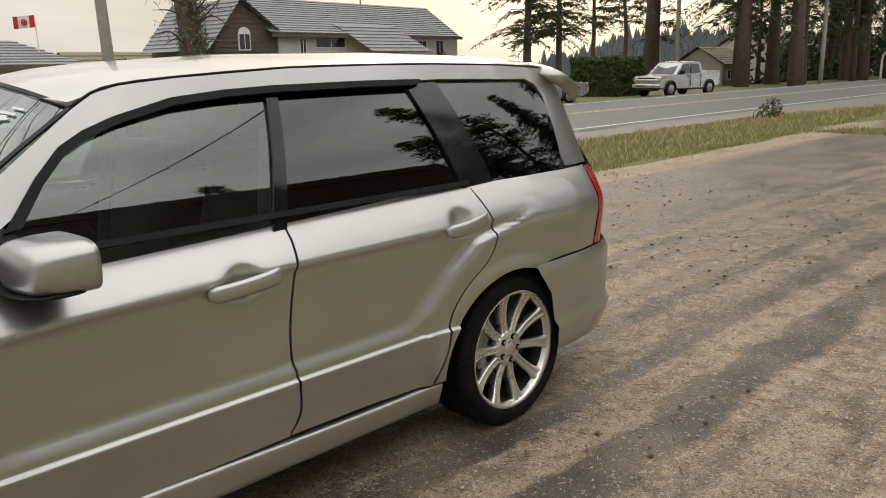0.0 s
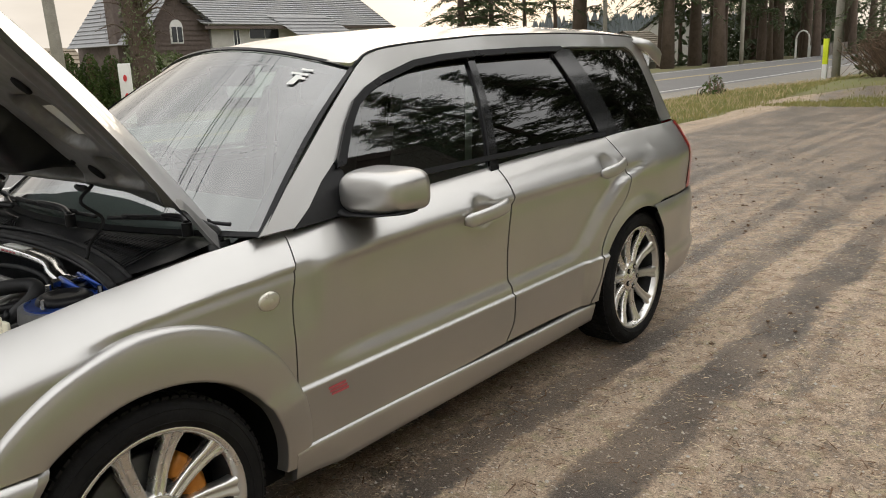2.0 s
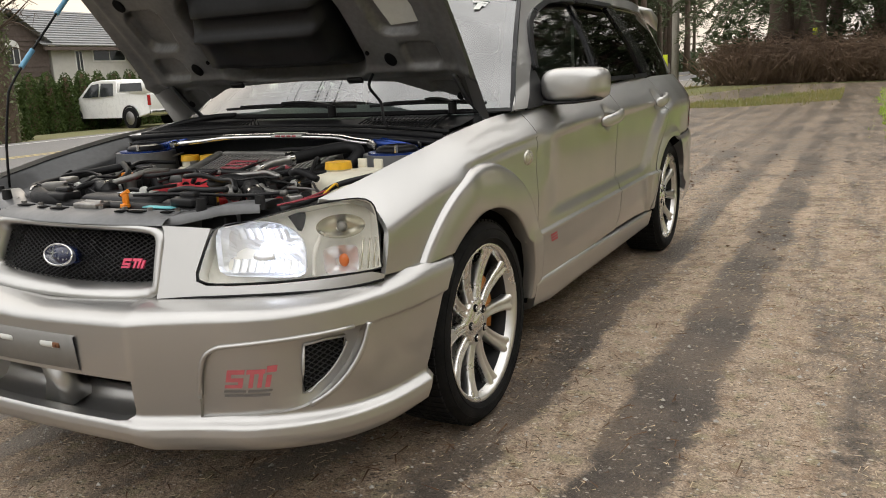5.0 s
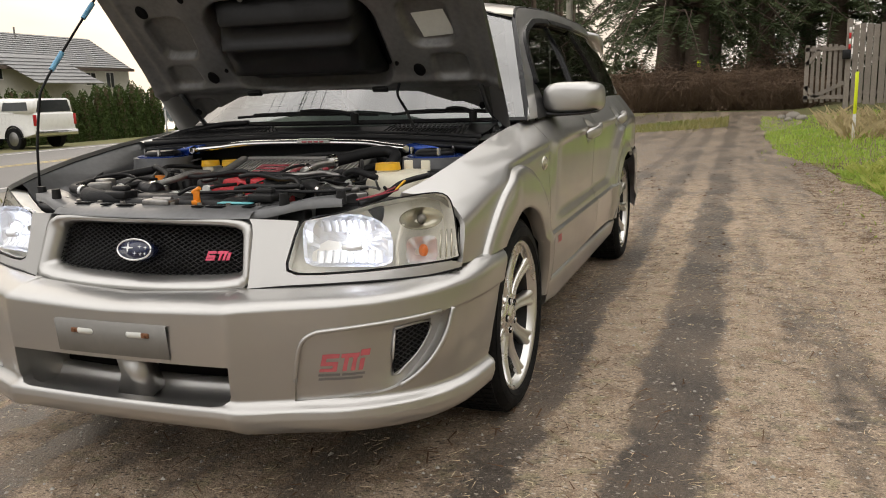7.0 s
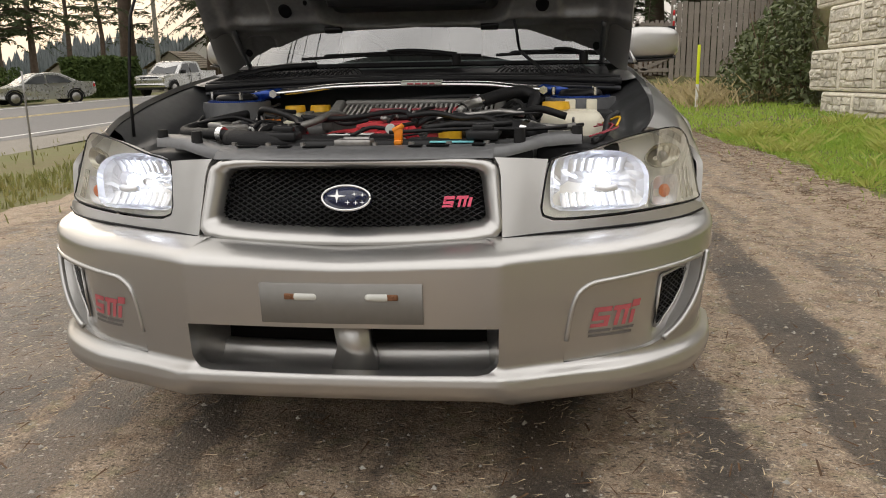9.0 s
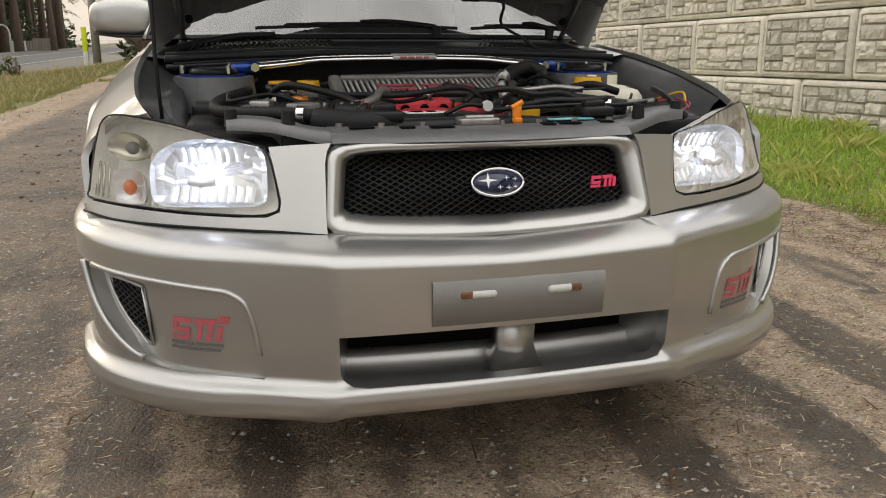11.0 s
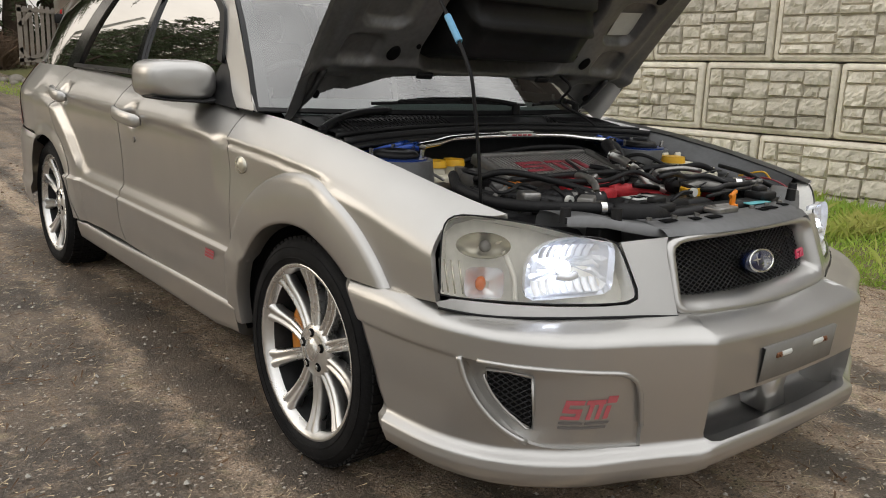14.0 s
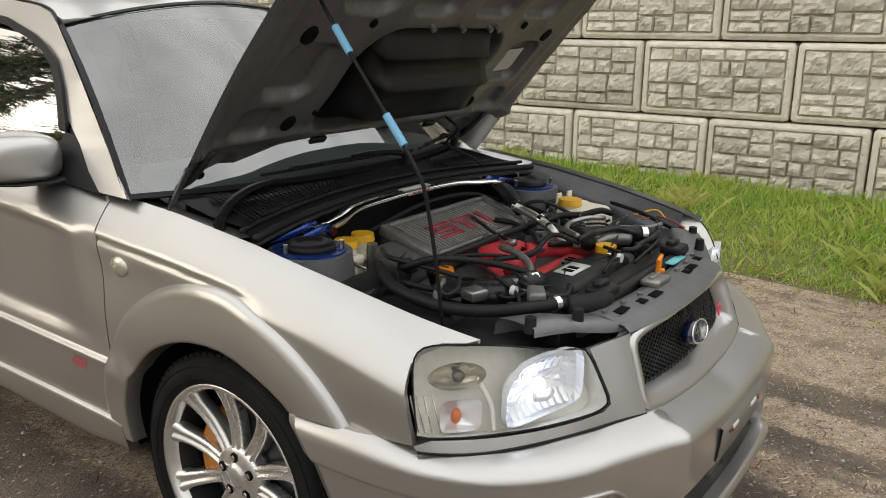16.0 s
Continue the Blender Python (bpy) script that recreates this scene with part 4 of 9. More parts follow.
def disc(bm, ry, rz, x0, x1, m, n=40):
    loft(bm, [[m @ Vector((x0, ry * math.cos(a), rz * math.sin(a))) for a in (2 * math.pi * k / n for k in range(n))], [m @ Vector((x1, ry * .97 * math.cos(a), rz * .97 * math.sin(a))) for a in (2 * math.pi * k / n for k in range(n))]], cap=True)
disc(eb, .0545, .0285, -.02, .008, tilt)
part("emblem", sharpen(eb, 50), NAVY, grille, "navy oval emblem with a silver rim")
rim = bmesh.new()
tube(rim, [tilt @ Vector((.008, .053 * math.cos(a), .027 * math.sin(a))) for a in (2 * math.pi * k / 40 for k in range(41))], .0028, 8, 0)
part("emblem_rim", rim, CHROME, grille)
for yy, zz, r in ((-.020, .004, .021), (.018, .008, .007), (.036, .006, .007), (.004, -.010, .007), (.022, -.011, .007), (.036, -.010, .006)):
    star = bmesh.new()
    vs = [star.verts.new(tilt @ Vector((.0095, yy + (r if k % 2 == 0 else r * .22) * math.cos(math.pi * k / 4), zz + (r if k % 2 == 0 else r * .22) * .75 * math.sin(math.pi * k / 4)))) for k in range(8)]
    star.faces.new(vs)
    part("emblem_star", star, CHROME, grille)
bd = bmesh.new()
m = Matrix.Translation((.808, .205, .632)) @ Matrix.Rotation(radians(12), 4, "Z") @ Matrix.Rotation(radians(-18), 4, "Y")
for f0, f1, z0, z1 in ((0, .36, .017, .024), (0, .08, .011, .018), (0, .36, .007, .013), (.27, .36, .003, .009), (0, .36, 0, .005), (.42, .82, .017, .024), (.52, .61, 0, .018), (.70, .79, 0, .018), (.86, .97, 0, .020)):
    y0, y1 = f0 * .064, f1 * .064
    vs = [bd.verts.new(m @ Vector((.004 + dx, y + .3 * z, z))) for dx in (0, .004) for y, z in ((y0, z0), (y1, z0), (y1, z1), (y0, z1))]
    bd.faces.new(vs[4:])
    for k in range(4):
        bd.faces.new((vs[k], vs[(k + 1) % 4], vs[4 + (k + 1) % 4], vs[4 + k]))
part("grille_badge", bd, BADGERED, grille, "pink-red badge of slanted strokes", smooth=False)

# ---- tail of the car ----
rear_at, rear_s, rear_sx = plan([(-3.46, 0), (-3.45, .25), (-3.415, .49), (-3.36, .63), (-3.29, .715), (-3.21, .772), (-3.08, .815), (-2.9, .838), (-2.72, .848)][::1])


def S_rear(s, z):
    x, y = rear_at(s)
    t = table([.2, .28, .36, .40, .46, .60, .64, .655], [-.05, .01, .045, .02, .025, .03, .012, -.01])(z)
    r = math.hypot(x + 2.3, y)
    return Vector((x + t * (x + 2.3) / r, y + t * y / r * .5 - math.copysign(.008, y), z))


RE = rear_sx(-2.80)
rb = bmesh.new()
for S, o in ((S_rear, -1), (mirrored(S_rear), 1)):
    panel([(0, .25), (RE - .06, .25), (RE - .02, .33), (RE + .005, .42), (RE + .03, .52), (RE + .10, .605), (RE + .115, .648), (0, .652)], S, .05, .02, .0, o, 0, rb)
bmesh.ops.remove_doubles(rb, verts=rb.verts, dist=.0012)
bmesh.ops.recalc_face_normals(rb, faces=rb.faces)
part("rear_bumper", rb, PAINT, car)
hatch = bmesh.new()
rings = []
for z, k, dx in ((.64, 1, 0), (.80, 1, 0), (.96, .97, .02), (1.10, .89, .09), (1.25, .80, .14), (1.40, .72, .20)):
    rings.append([Vector((rear_at(s)[0] + dx + .02, rear_at(s)[1] * k, z)) for s in np.linspace(-rear_s(.64), rear_s(.64), 17)])
loft(hatch, rings, closed=False)
part("tailgate", hatch, PAINT, car)
for sg in (1, -1):
    tl = bmesh.new()
    rings = []
    for z in np.linspace(.660, .985, 9):
        xs = -3.072 - .080 * (z - .66) / .325
        a = Vector((xs, sg * (side_y(xs, z) + .004), z))
        b = Vector((xs - .055, sg * (side_y(xs - .055, z) + .008), z))
        c = Vector((xs - .125, sg * (side_y(xs - .11, z) - .03), z))
        d = Vector((xs - .17, sg * (side_y(xs - .11, z) - .12), z))
        e = Vector((xs - .028, sg * (side_y(xs - .028, z) + .008), z))
        rings.append([a, e, b, c, d])
    loft(tl, rings, closed=False)
    part("tail_lamp", tl, TAILRED, car, "tall red tail lamp")

# ---- door mirrors ----
for sg in (1, -1):
    mm = bmesh.new()
    rings = []
    for i in range(15):
        u = i / 14
        dx = -.066 + .140 * math.sin(u * math.pi / 2)
        k = max(.02, .985 * (1 - u ** 3.4) ** .45)
        ring = []
        for j in range(48):
            a = 2 * math.pi * j / 48
            q = 4.0 - 1.2 * u
            e = (abs(math.cos(a)) ** q + abs(math.sin(a)) ** q) ** (-1 / q)
            y = .832 + .118 * k * e * math.cos(a)
            z = .998 + (.066 - .004 * math.cos(a)) * k * e * math.sin(a) + .012 * (y - .83)
            ring.append(Vector((-.772 + dx - .12 * (y - .75), sg * y, z)))
        rings.append(ring)
    loft(mm, rings, cap=True)
    mirror = part("door_mirror", sharpen(mm, 60), PAINT, car)
    gl = bmesh.new()
    ring = []
    for j in range(28):
        a = 2 * math.pi * j / 28
        e = (abs(math.cos(a)) ** 4.5 + abs(math.sin(a)) ** 4.5) ** (-1 / 4.5)
        y = .832 + .096 * e * math.cos(a)
        ring.append(gl.verts.new((-.8395 - .12 * (y - .75), sg * y, .998 + .049 * e * math.sin(a) + .012 * (y - .83))))
    gl.faces.new(ring)
    part("mirror_glass", gl, CHROME, mirror)
    lo = bmesh.new()
    rings = []
    for y, w, h, zz in ((.70, .07, .05, .945), (.73, .075, .03, .940), (.78, .08, .016, .936), (.86, .07, .014, .938), (.93, .045, .010, .945)):
        rings.append([Vector((-.765 + w * math.cos(a) - .1 * (y - .75), sg * y, zz + h * .5 * math.sin(a))) for a in (2 * math.pi * k / 16 for k in range(16))])
    loft(lo, rings, cap=True)
    part("mirror_foot", lo, BLACK, mirror)

# ---- wheels ----
def build_wheel(name):
    """A wheel at the origin, its face towards +y."""
    R, RR = .314, .2385
    rim = bmesh.new()
    def lathe(bm, prof, n=72):
        loft(bm, [[Vector((r * math.cos(2 * math.pi * k / n), y, r * math.sin(2 * math.pi * k / n))) for k in range(n)] for r, y in prof])
    barrel = bmesh.new()
    lathe(barrel, [(RR - .006, -.14), (RR - .012, -.06), (RR - .016, .02)])
    lathe(rim, [(RR - .016, .02), (RR - .010, .040), (RR - .004, .047), (RR + .004, .050), (RR + .007, .045)])
    # hub
    lathe(rim, [(.074, -.02), (.076, .012), (.068, .019), (.045, .022), (.033, .022), (.030, .027), (.014, .029), (.001, .029)], 40)
    # ten spokes, each with a groove down its face
    spokes = []
    for k in range(10):
        a0 = 2 * math.pi * (k + .5) / 10
        rings = []
        for t in np.linspace(0, 1, 7):
            r = .062 + (RR - .012 - .062) * t
            w = .0165 + .0045 * t + (.008 * max(0, t - .82) / .18 if t > .82 else 0)
            y = .017 + .022 * t - .012 * math.sin(math.pi * t)
            d = .034
            prof = [(-w, y - d), (-w, y - .006), (-w * .72, y), (-w * .34, y), (-w * .20, y - .0055), (w * .20, y - .0055), (w * .34, y), (w * .72, y), (w, y - .006), (w, y - d)]
            ring = []
            for o, yy in prof:
                ring.append(Vector((r * math.cos(a0) - o * math.sin(a0), yy, r * math.sin(a0) + o * math.cos(a0))))
            rings.append(ring)
        spoke = bmesh.new()
        loft(spoke, rings)
        spokes.append(sharpen(spoke, 38))
    sharpen(rim, 38)
    wheel = part(name, rim, ALLOY, car, "ten-spoke silver alloy wheel with a grooved spoke face")
    # The barrel takes a dark paint, so the gaps between spokes read dark.
    part("rim_barrel", barrel, BAYPAINT, wheel)
    for spoke in spokes:
        part("spoke", spoke, ALLOY, wheel)
    for k in range(5):
        a = 2 * math.pi * k / 5 + .31
        nut = bmesh.new()
        cx, cz = .050 * math.cos(a), .050 * math.sin(a)
        cyl(nut, (cx, .012, cz), (cx, .0232, cz), .0125, n=16)
        part("nut_well", nut, VOID, wheel)
        nut = bmesh.new()
        cyl(nut, (cx, .014, cz), (cx, .028, cz), .0085, .0078, n=6)
        part("wheel_nut", nut, CHROME, wheel)
    ty = bmesh.new()
    lathe(ty, [(RR - .002, -.14), (RR + .016, -.152), (.275, -.158), (.298, -.150), (.309, -.132), (R - .001, -.10), (R, -.05), (R - .001, 0), (.309, .034), (.300, .047), (.288, .054), (.276, .0575), (.260, .057), (RR + .010, .052), (RR + .002, .046), (RR - .004, .03)], 96)
    part("tyre", ty, TYRE, wheel)
    # tread blocks on the shoulder
    tb = bmesh.new()
    for k in range(76):
        a = 2 * math.pi * k / 76
        m = Matrix.Rotation(-a, 4, "Y")
        box(tb, R - .003, .016, 0, .010, .036, .0185, m, bevel=0)
        box(tb, R - .0005, -.022, 0, .008, .026, .021, m)
        box(tb, R - .0005, -.054, 0, .008, .026, .021, m)
        box(tb, R - .0005, -.086, 0, .008, .026, .021, m)
        box(tb, R - .003, -.122, 0, .010, .034, .0185, m)
    part("tread", tb, TYRE, wheel, smooth=False)
    ri = bmesh.new()
    for rr, yy in ((.289, .0545), (.260, .0572)):
        tube(ri, [(rr * math.cos(a), yy, rr * math.sin(a)) for a in (2 * math.pi * k / 72 for k in range(73))], .0016, 5, 0)
    part("sidewall_rib", ri, TYRE, wheel)
    dk = bmesh.new()
    lathe(dk, [(.07, -.030), (.160, -.030), (.163, -.034), (.163, -.056), (.160, -.060), (.07, -.060)], 48)
    lathe(dk, [(.001, -.005), (.07, -.005), (.075, -.03)], 32)
    part("brake_disc", dk, BAYPAINT, wheel)
    # A near-black disc stands in for the shade behind the spokes.
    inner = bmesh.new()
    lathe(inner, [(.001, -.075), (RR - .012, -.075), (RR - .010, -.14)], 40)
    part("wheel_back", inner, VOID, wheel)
    cp = bmesh.new()
    rings = []
    for a in np.linspace(radians(-38), radians(38), 9):
        rings.append([Vector((r * math.cos(a), y, r * math.sin(a))) for r, y in ((.105, -.085), (.168, -.085), (.172, -.02), (.16, -.006), (.115, -.006), (.105, -.02))])
    loft(cp, rings, cap=True)
    part("brake_caliper", sharpen(cp), CALIPER, wheel, "orange-gold brake caliper")
    return wheel


proto = build_wheel("wheel")
spots = [((0, .757, .312), 0, 18), ((-2.525, .757, .312), 0, 47), ((0, -.757, .312), 180, 5), ((-2.525, -.757, .312), 180, 29)]
for i, (c, yaw, spin) in enumerate(spots):
    # calipers stay where the axle holds them: behind the front hub, ahead of the rear one
    m = Matrix.Translation(c) @ Matrix.Rotation(radians(yaw), 4, "Z") @ Matrix.Rotation(radians(spin), 4, "Y")
    w = proto if i == 0 else copy_thing(proto, m)
    w.matrix_basis = m
    w.parent = car
    for ch in w.children:
        if ch.name.startswith("brake_caliper"):
            want = 165 if c[0] == 0 else 15
            if c[0] < 0:
                ch.data = ch.data.copy()
                ch.data.materials[0] = STEEL
                ch["label"] = "plain grey brake caliper"
            ang = want if yaw == 0 else 180 - want
            ch.matrix_basis = Matrix.Rotation(radians(-spin), 4, "Y") @ Matrix.Rotation(radians(-ang), 4, "Y")

# ---- bonnet, hinged at the screen and propped open ----
HINGE = Vector((-.38, 0, .935))
HOOD = Matrix.Translation(HINGE) @ Matrix.Rotation(radians(-47), 4, "Y")
hood_half = table([-.05, .1, .5, .8, 1.05, 1.16], [.700, .705, .706, .698, .668, .615])
hood_rear = table([0, .35, .47, .54, .59, .62, .66], [.185, .158, .100, .060, .038, .028, .020])
hood_drop = table([0, .1, .4, .7, .9, 1.16], [.085, .085, .072, .062, .04, .02])


def hood_front(y):
    return 1.165 - .62 * abs(y) ** 2.6 * .55


def S_hood(v, r):
    """v across (-1..1), r from the hinge to the lip; the sheet bows up in the middle."""
    y0 = v * .66
    s0 = hood_rear(abs(y0))
    s = s0 + (hood_front(y0) - s0) * r
    y = v * hood_half(s)
    h = .035 * (1 - v * v) + .05 * math.sin(math.pi * min(1, max(0, s / 1.15))) * (1 - .4 * v * v)
    h -= .06 * smoothstep(.85, 1.15, s) + hood_drop(s) * smoothstep(.80, 1.0, abs(v))
    return HOOD @ Vector((s, y, h + .008))


def field(s, y, s0, s1, y0, y1, soft=.014):
    """1 inside a rounded rectangle of the bonnet's inner frame, 0 outside it."""
    cs, cy, hs, hy = (s0 + s1) / 2, (y0 + y1) / 2, (s1 - s0) / 2, (y1 - y0) / 2
    r = min(hs, hy) * .55
    dx, dy = abs(s - cs) - hs + r, abs(y - cy) - hy + r
    d = math.hypot(max(dx, 0), max(dy, 0)) + min(max(dx, dy), 0) - r
    return smoothstep(soft * .5, -soft * .5, d)


def S_hoodin(v, r):
    """The pressed inner frame: a flat grid of ribs with sunken fields and the opening for the scoop."""
    y0 = v * .66
    s0 = hood_rear(abs(y0))
    s = s0 + (hood_front(y0) - s0) * r
    y = v * hood_half(s) * .992
    av = abs(y)
    edge = .05 * math.sin(math.pi * min(1, max(0, s / 1.15))) * .6 - .06 * smoothstep(.85, 1.15, s) - hood_drop(s) - .004
    h = -.034 - .05 * smoothstep(.85, 1.15, s)
    # rolled outer rim and the slope behind the rear rib
    h += (edge - h) * smoothstep(.635, .700, av)
    h += .022 * smoothstep(.215, .165, s) - .010 * math.exp(-((s - .232) / .016) ** 2)
    h -= .008 * math.exp(-((av - .632) / .016) ** 2)
    h += .032 * field(s, av, .375, .555, .415 - .1 * (s - .46), .575)
    h += .075 * field(s, y, .20, .60, -.315, .315, .03)
    h += .028 * field(s, av, .66, .80, .05, .235) + .028 * field(s, av, .66, .86, .30, .50)
    h += .026 * field(s, av, .85, 1.0, .10, .26) + .020 * field(s, av, .235, .335, .475, .60)
    h += .018 * field(s, av, .02, .15, .50, .60)
    h += .003 * noise.noise((s * 9, y * 9, 1))
    return HOOD @ Vector((s, y, h))


hood_sheet = bmesh.new()
nv, nr = 40, 34
rings = [[S_hood(-1 + 2 * i / nv, j / nr) for i in range(nv + 1)] for j in range(nr + 1)]
loft(hood_sheet, rings, closed=False)
hood = part("bonnet", hood_sheet, PAINT, car, "open bonnet, champagne outside and dark grey underneath")
hu = bmesh.new()
nv, nr = 190, 150
rings = [[S_hoodin(-1 + 2 * i / nv, j / nr) for i in range(nv + 1)] for j in range(nr + 1)]
loft(hu, rings, closed=False)
part("bonnet_frame", hu, HOODUNDER, hood)
he = bmesh.new()
edge_o, edge_i = [], []
for v, r in [(-1 + 2 * i / 40, 0) for i in range(41)] + [(1, j / 30) for j in range(1, 31)] + [(1 - 2 * i / 40, 1) for i in range(1, 41)] + [(-1, 1 - j / 30) for j in range(1, 30)]:
    edge_o.append(S_hood(v, r))
    edge_i.append(S_hoodin(v, r))
loft(he, [edge_o, [(a + b) / 2 for a, b in zip(edge_o, edge_i)], edge_i])
part("bonnet_hem", he, BAYPAINT, hood)
# scoop duct in the frame's opening: three stepped faces with rolled lips
sd = bmesh.new()
rings = []
for y, k in ((-.275, .30), (-.262, .75), (-.245, .96), (-.20, 1), (0, 1), (.20, 1), (.245, .96), (.262, .75), (.275, .30)):
    ring = []
    for s, h in ((.600, .035), (.592, -.012), (.545, -.046), (.532, -.062), (.522, -.064), (.517, -.052), (.478, -.098), (.470, -.116), (.459, -.119), (.453, -.104), (.372, -.112), (.352, -.118), (.344, -.108), (.30, -.055), (.235, .0), (.225, .035)):
        ring.append(HOOD @ Vector((s, y, .035 + (h - .035) * k)))
    rings.append(ring)
loft(sd, rings, cap=True)
part("scoop_duct", sharpen(sd, 30), BLACK, hood, "black plastic scoop duct")
sb_ = bmesh.new()
panel([(-.30, .21), (.30, .21), (.30, .59), (-.30, .59)], lambda u, w: HOOD @ Vector((w, u, .034)), .2, .2, .004, 1, 0, sb_)
part("scoop_opening", sb_, VOID, hood)
for y in (-.12, .02, .16, .205):
    bl = bmesh.new()
    cyl(bl, HOOD @ Vector((.622, y, -.030)), HOOD @ Vector((.622, y, -.052)), .009, n=8)
    part("duct_bolt", bl, CASTING, hood)
for y in (-.27, .25):
    bl = bmesh.new()
    box(bl, .205, y, -.048, .022, .060, .012, HOOD, bevel=.004)
    part("duct_clip", bl, BLACK, hood)
lb = bmesh.new()
loft(lb, [[HOOD @ Vector((s, y, -.006)) for s, y in ((.392, .462), (.400, .575))], [HOOD @ Vector((s, y, -.006)) for s, y in ((.492, .442), (.500, .555))]], closed=False)
part("bonnet_label", lb, PAPER, hood, "white paper label")
for s, y, rad in ((.278, .42, .020), (.278, -.42, .020), (.59, .55, .020), (.59, -.55, .020), (.09, .60, .010), (.09, -.60, .010), (.63, .36, .010), (.63, -.36, .010), (.31, .345, .006), (.31, -.345, .006), (.83, .27, .016), (.83, -.27, .016)):
    pl = bmesh.new()
    o = HOOD @ Matrix.Translation((s, y, -.035 + (.012 if s < .1 else 0)))
    loft(pl, [[o @ Vector((rad * 1.25 * q * math.cos(a), rad * q * math.sin(a), z)) for a in (2 * math.pi * k / 16 for k in range(16))] for q, z in ((1.15, .004), (1.0, -.005), (.6, -.004), (.2, -.004))], cap=True)
    part("rubber_plug", pl, VOID, hood)
for sg in (1, -1):
    hg = bmesh.new()
    tube(hg, [(-.375, sg * .62, .905), (-.36, sg * .625, .945), (-.30, sg * .62, .985), (-.22, sg * .62, 1.06)], .010, 6)
    box(hg, -.36, sg * .625, .90, .07, .02, .03, bevel=.004)
    part("bonnet_hinge", hg, BAYPAINT, hood)
hose = bmesh.new()
tube(hose, [HOOD @ Vector((.225, .33, -.045)), (-.15, .34, 1.03), (-.20, .35, .975), (-.13, .40, .93), (-.10, .43, .90)], .005, 6)
part("washer_hose", hose, RUBBER, hood)
# prop rod with two pale blue grips, from the slam panel to the bonnet
rod = bmesh.new()
rod_pts = [(.50, -.640, .765), (.485, -.645, .90), (.455, -.645, 1.04), (.437, -.645, 1.085), (.37, -.640, 1.17), (.22, -.630, 1.34), (.15, -.62, 1.42), (.12, -.60, 1.44)]
tube(rod, rod_pts, .0042, 8, 2)
prop = part("prop_rod", rod, SATIN, car, "thin bonnet prop rod with pale blue grips")
for a, b in (((.395, -.6415, 1.142), (.345, -.6385, 1.198)), ((.243, -.6315, 1.314), (.197, -.6265, 1.366))):
    g = bmesh.new()
    cyl(g, a, b, .0085, n=12)
    part("rod_grip", g, BLUECLIP, prop)

# ---- engine bay ----
# inner wings: sloping shelves inside the fenders
for sg in (1, -1):
    rows = []
    for x in np.linspace(-.42, .535, 14):
        ze = ze_of(x)
        ytop = side_y(x, ze - .006) - .008
        rows.append([Vector((x, sg * ytop, ze - .010)), Vector((x, sg * (ytop - .022), ze - .026)), Vector((x, sg * min(.64, ytop - .045), ze - .060)), Vector((x, sg * .615, min(.80, ze - .075))), Vector((x, sg * .600, .74)), Vector((x, sg * .56, .66)), Vector((x, sg * .50, .45))])
    bay = bmesh.new()
    loft(bay, rows, closed=False)
    part("inner_wing", sharpen(bay, 30), BAYPAINT, car)


def scuttle_edge(y):
    """The scuttle's sealed front edge: set back in the middle, forward at the wings."""
    u2 = min(1, (y / .66) ** 2)
    return Vector((-.135 + .105 * u2, y, .890 - .016 * u2))


fw = bmesh.new()
rows = []
for y in np.linspace(-.66, .66, 15):
    e = scuttle_edge(y)
    rows.append([Vector((e.x - .05, y, e.z - .012)), Vector((e.x - .006, y, e.z - .014)), Vector((e.x - .008, y, e.z - .024)), Vector((-.165, y, e.z - .04)), Vector((-.17, y, .60)), Vector((-.17, y, .40))])
loft(fw, rows, closed=False)
part("bulkhead", sharpen(fw, 30), BAYPAINT, car)
# This slab closes the bay below in the near-black shade colour.
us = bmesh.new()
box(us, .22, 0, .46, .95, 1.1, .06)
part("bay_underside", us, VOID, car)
# scuttle: plastic panel with grille and rubber seal before the screen
sc = bmesh.new()
rows = []
for y in np.linspace(-.64, .64, 27):
    b, e = S_screen(y / .738, .008), scuttle_edge(y)
    m1 = b + Vector((.02, 0, -.014))
    m2 = e + Vector((-.055, 0, .012))
    rows.append([b + Vector((-.02, 0, -.012)), m1, m1 + (m2 - m1) * .5 + Vector((0, 0, -.006)), m2, e + Vector((-.05, 0, .004)), e + Vector((-.004, 0, -.002)), e + Vector((0, 0, -.012))])
loft(sc, rows, closed=False)
cowl = part("scuttle_panel", sharpen(sc, 25), BLACK, car, "black plastic scuttle panel below the windscreen")
for y0, y1 in ((-.57, -.20), (.30, .57)):
    mg = bmesh.new()
    for slant in (.03, -.03):
        for y in np.arange(y0, y1, .016):
            a, b = S_screen(y / .738, .008) + Vector((.024, 0, -.008)), scuttle_edge(y + slant) + Vector((-.06, 0, .018))
            tube(mg, [a, (a + b) / 2 + Vector((0, 0, .004)), b], .003, 4, 0)
    part("scuttle_grille", mg, SATIN, cowl)
cover_tip = bmesh.new()
tube(cover_tip, [(-.125, -.69, .872), (-.175, -.645, .894), (-.235, -.55, .920), (-.265, -.45, .936), (-.272, -.35, .940)], (.017, .010), 8)
part("scuttle_end", cover_tip, SATIN, cowl)
for dx, dz, r in ((-.052, .013, .006), (-.006, .001, .010)):
    se = bmesh.new()
    tube(se, [scuttle_edge(y) + Vector((dx, 0, dz)) for y in np.linspace(-.66, .66, 17)], r, 8, 2)
    part("bay_seal", se, RUBBER, cowl)
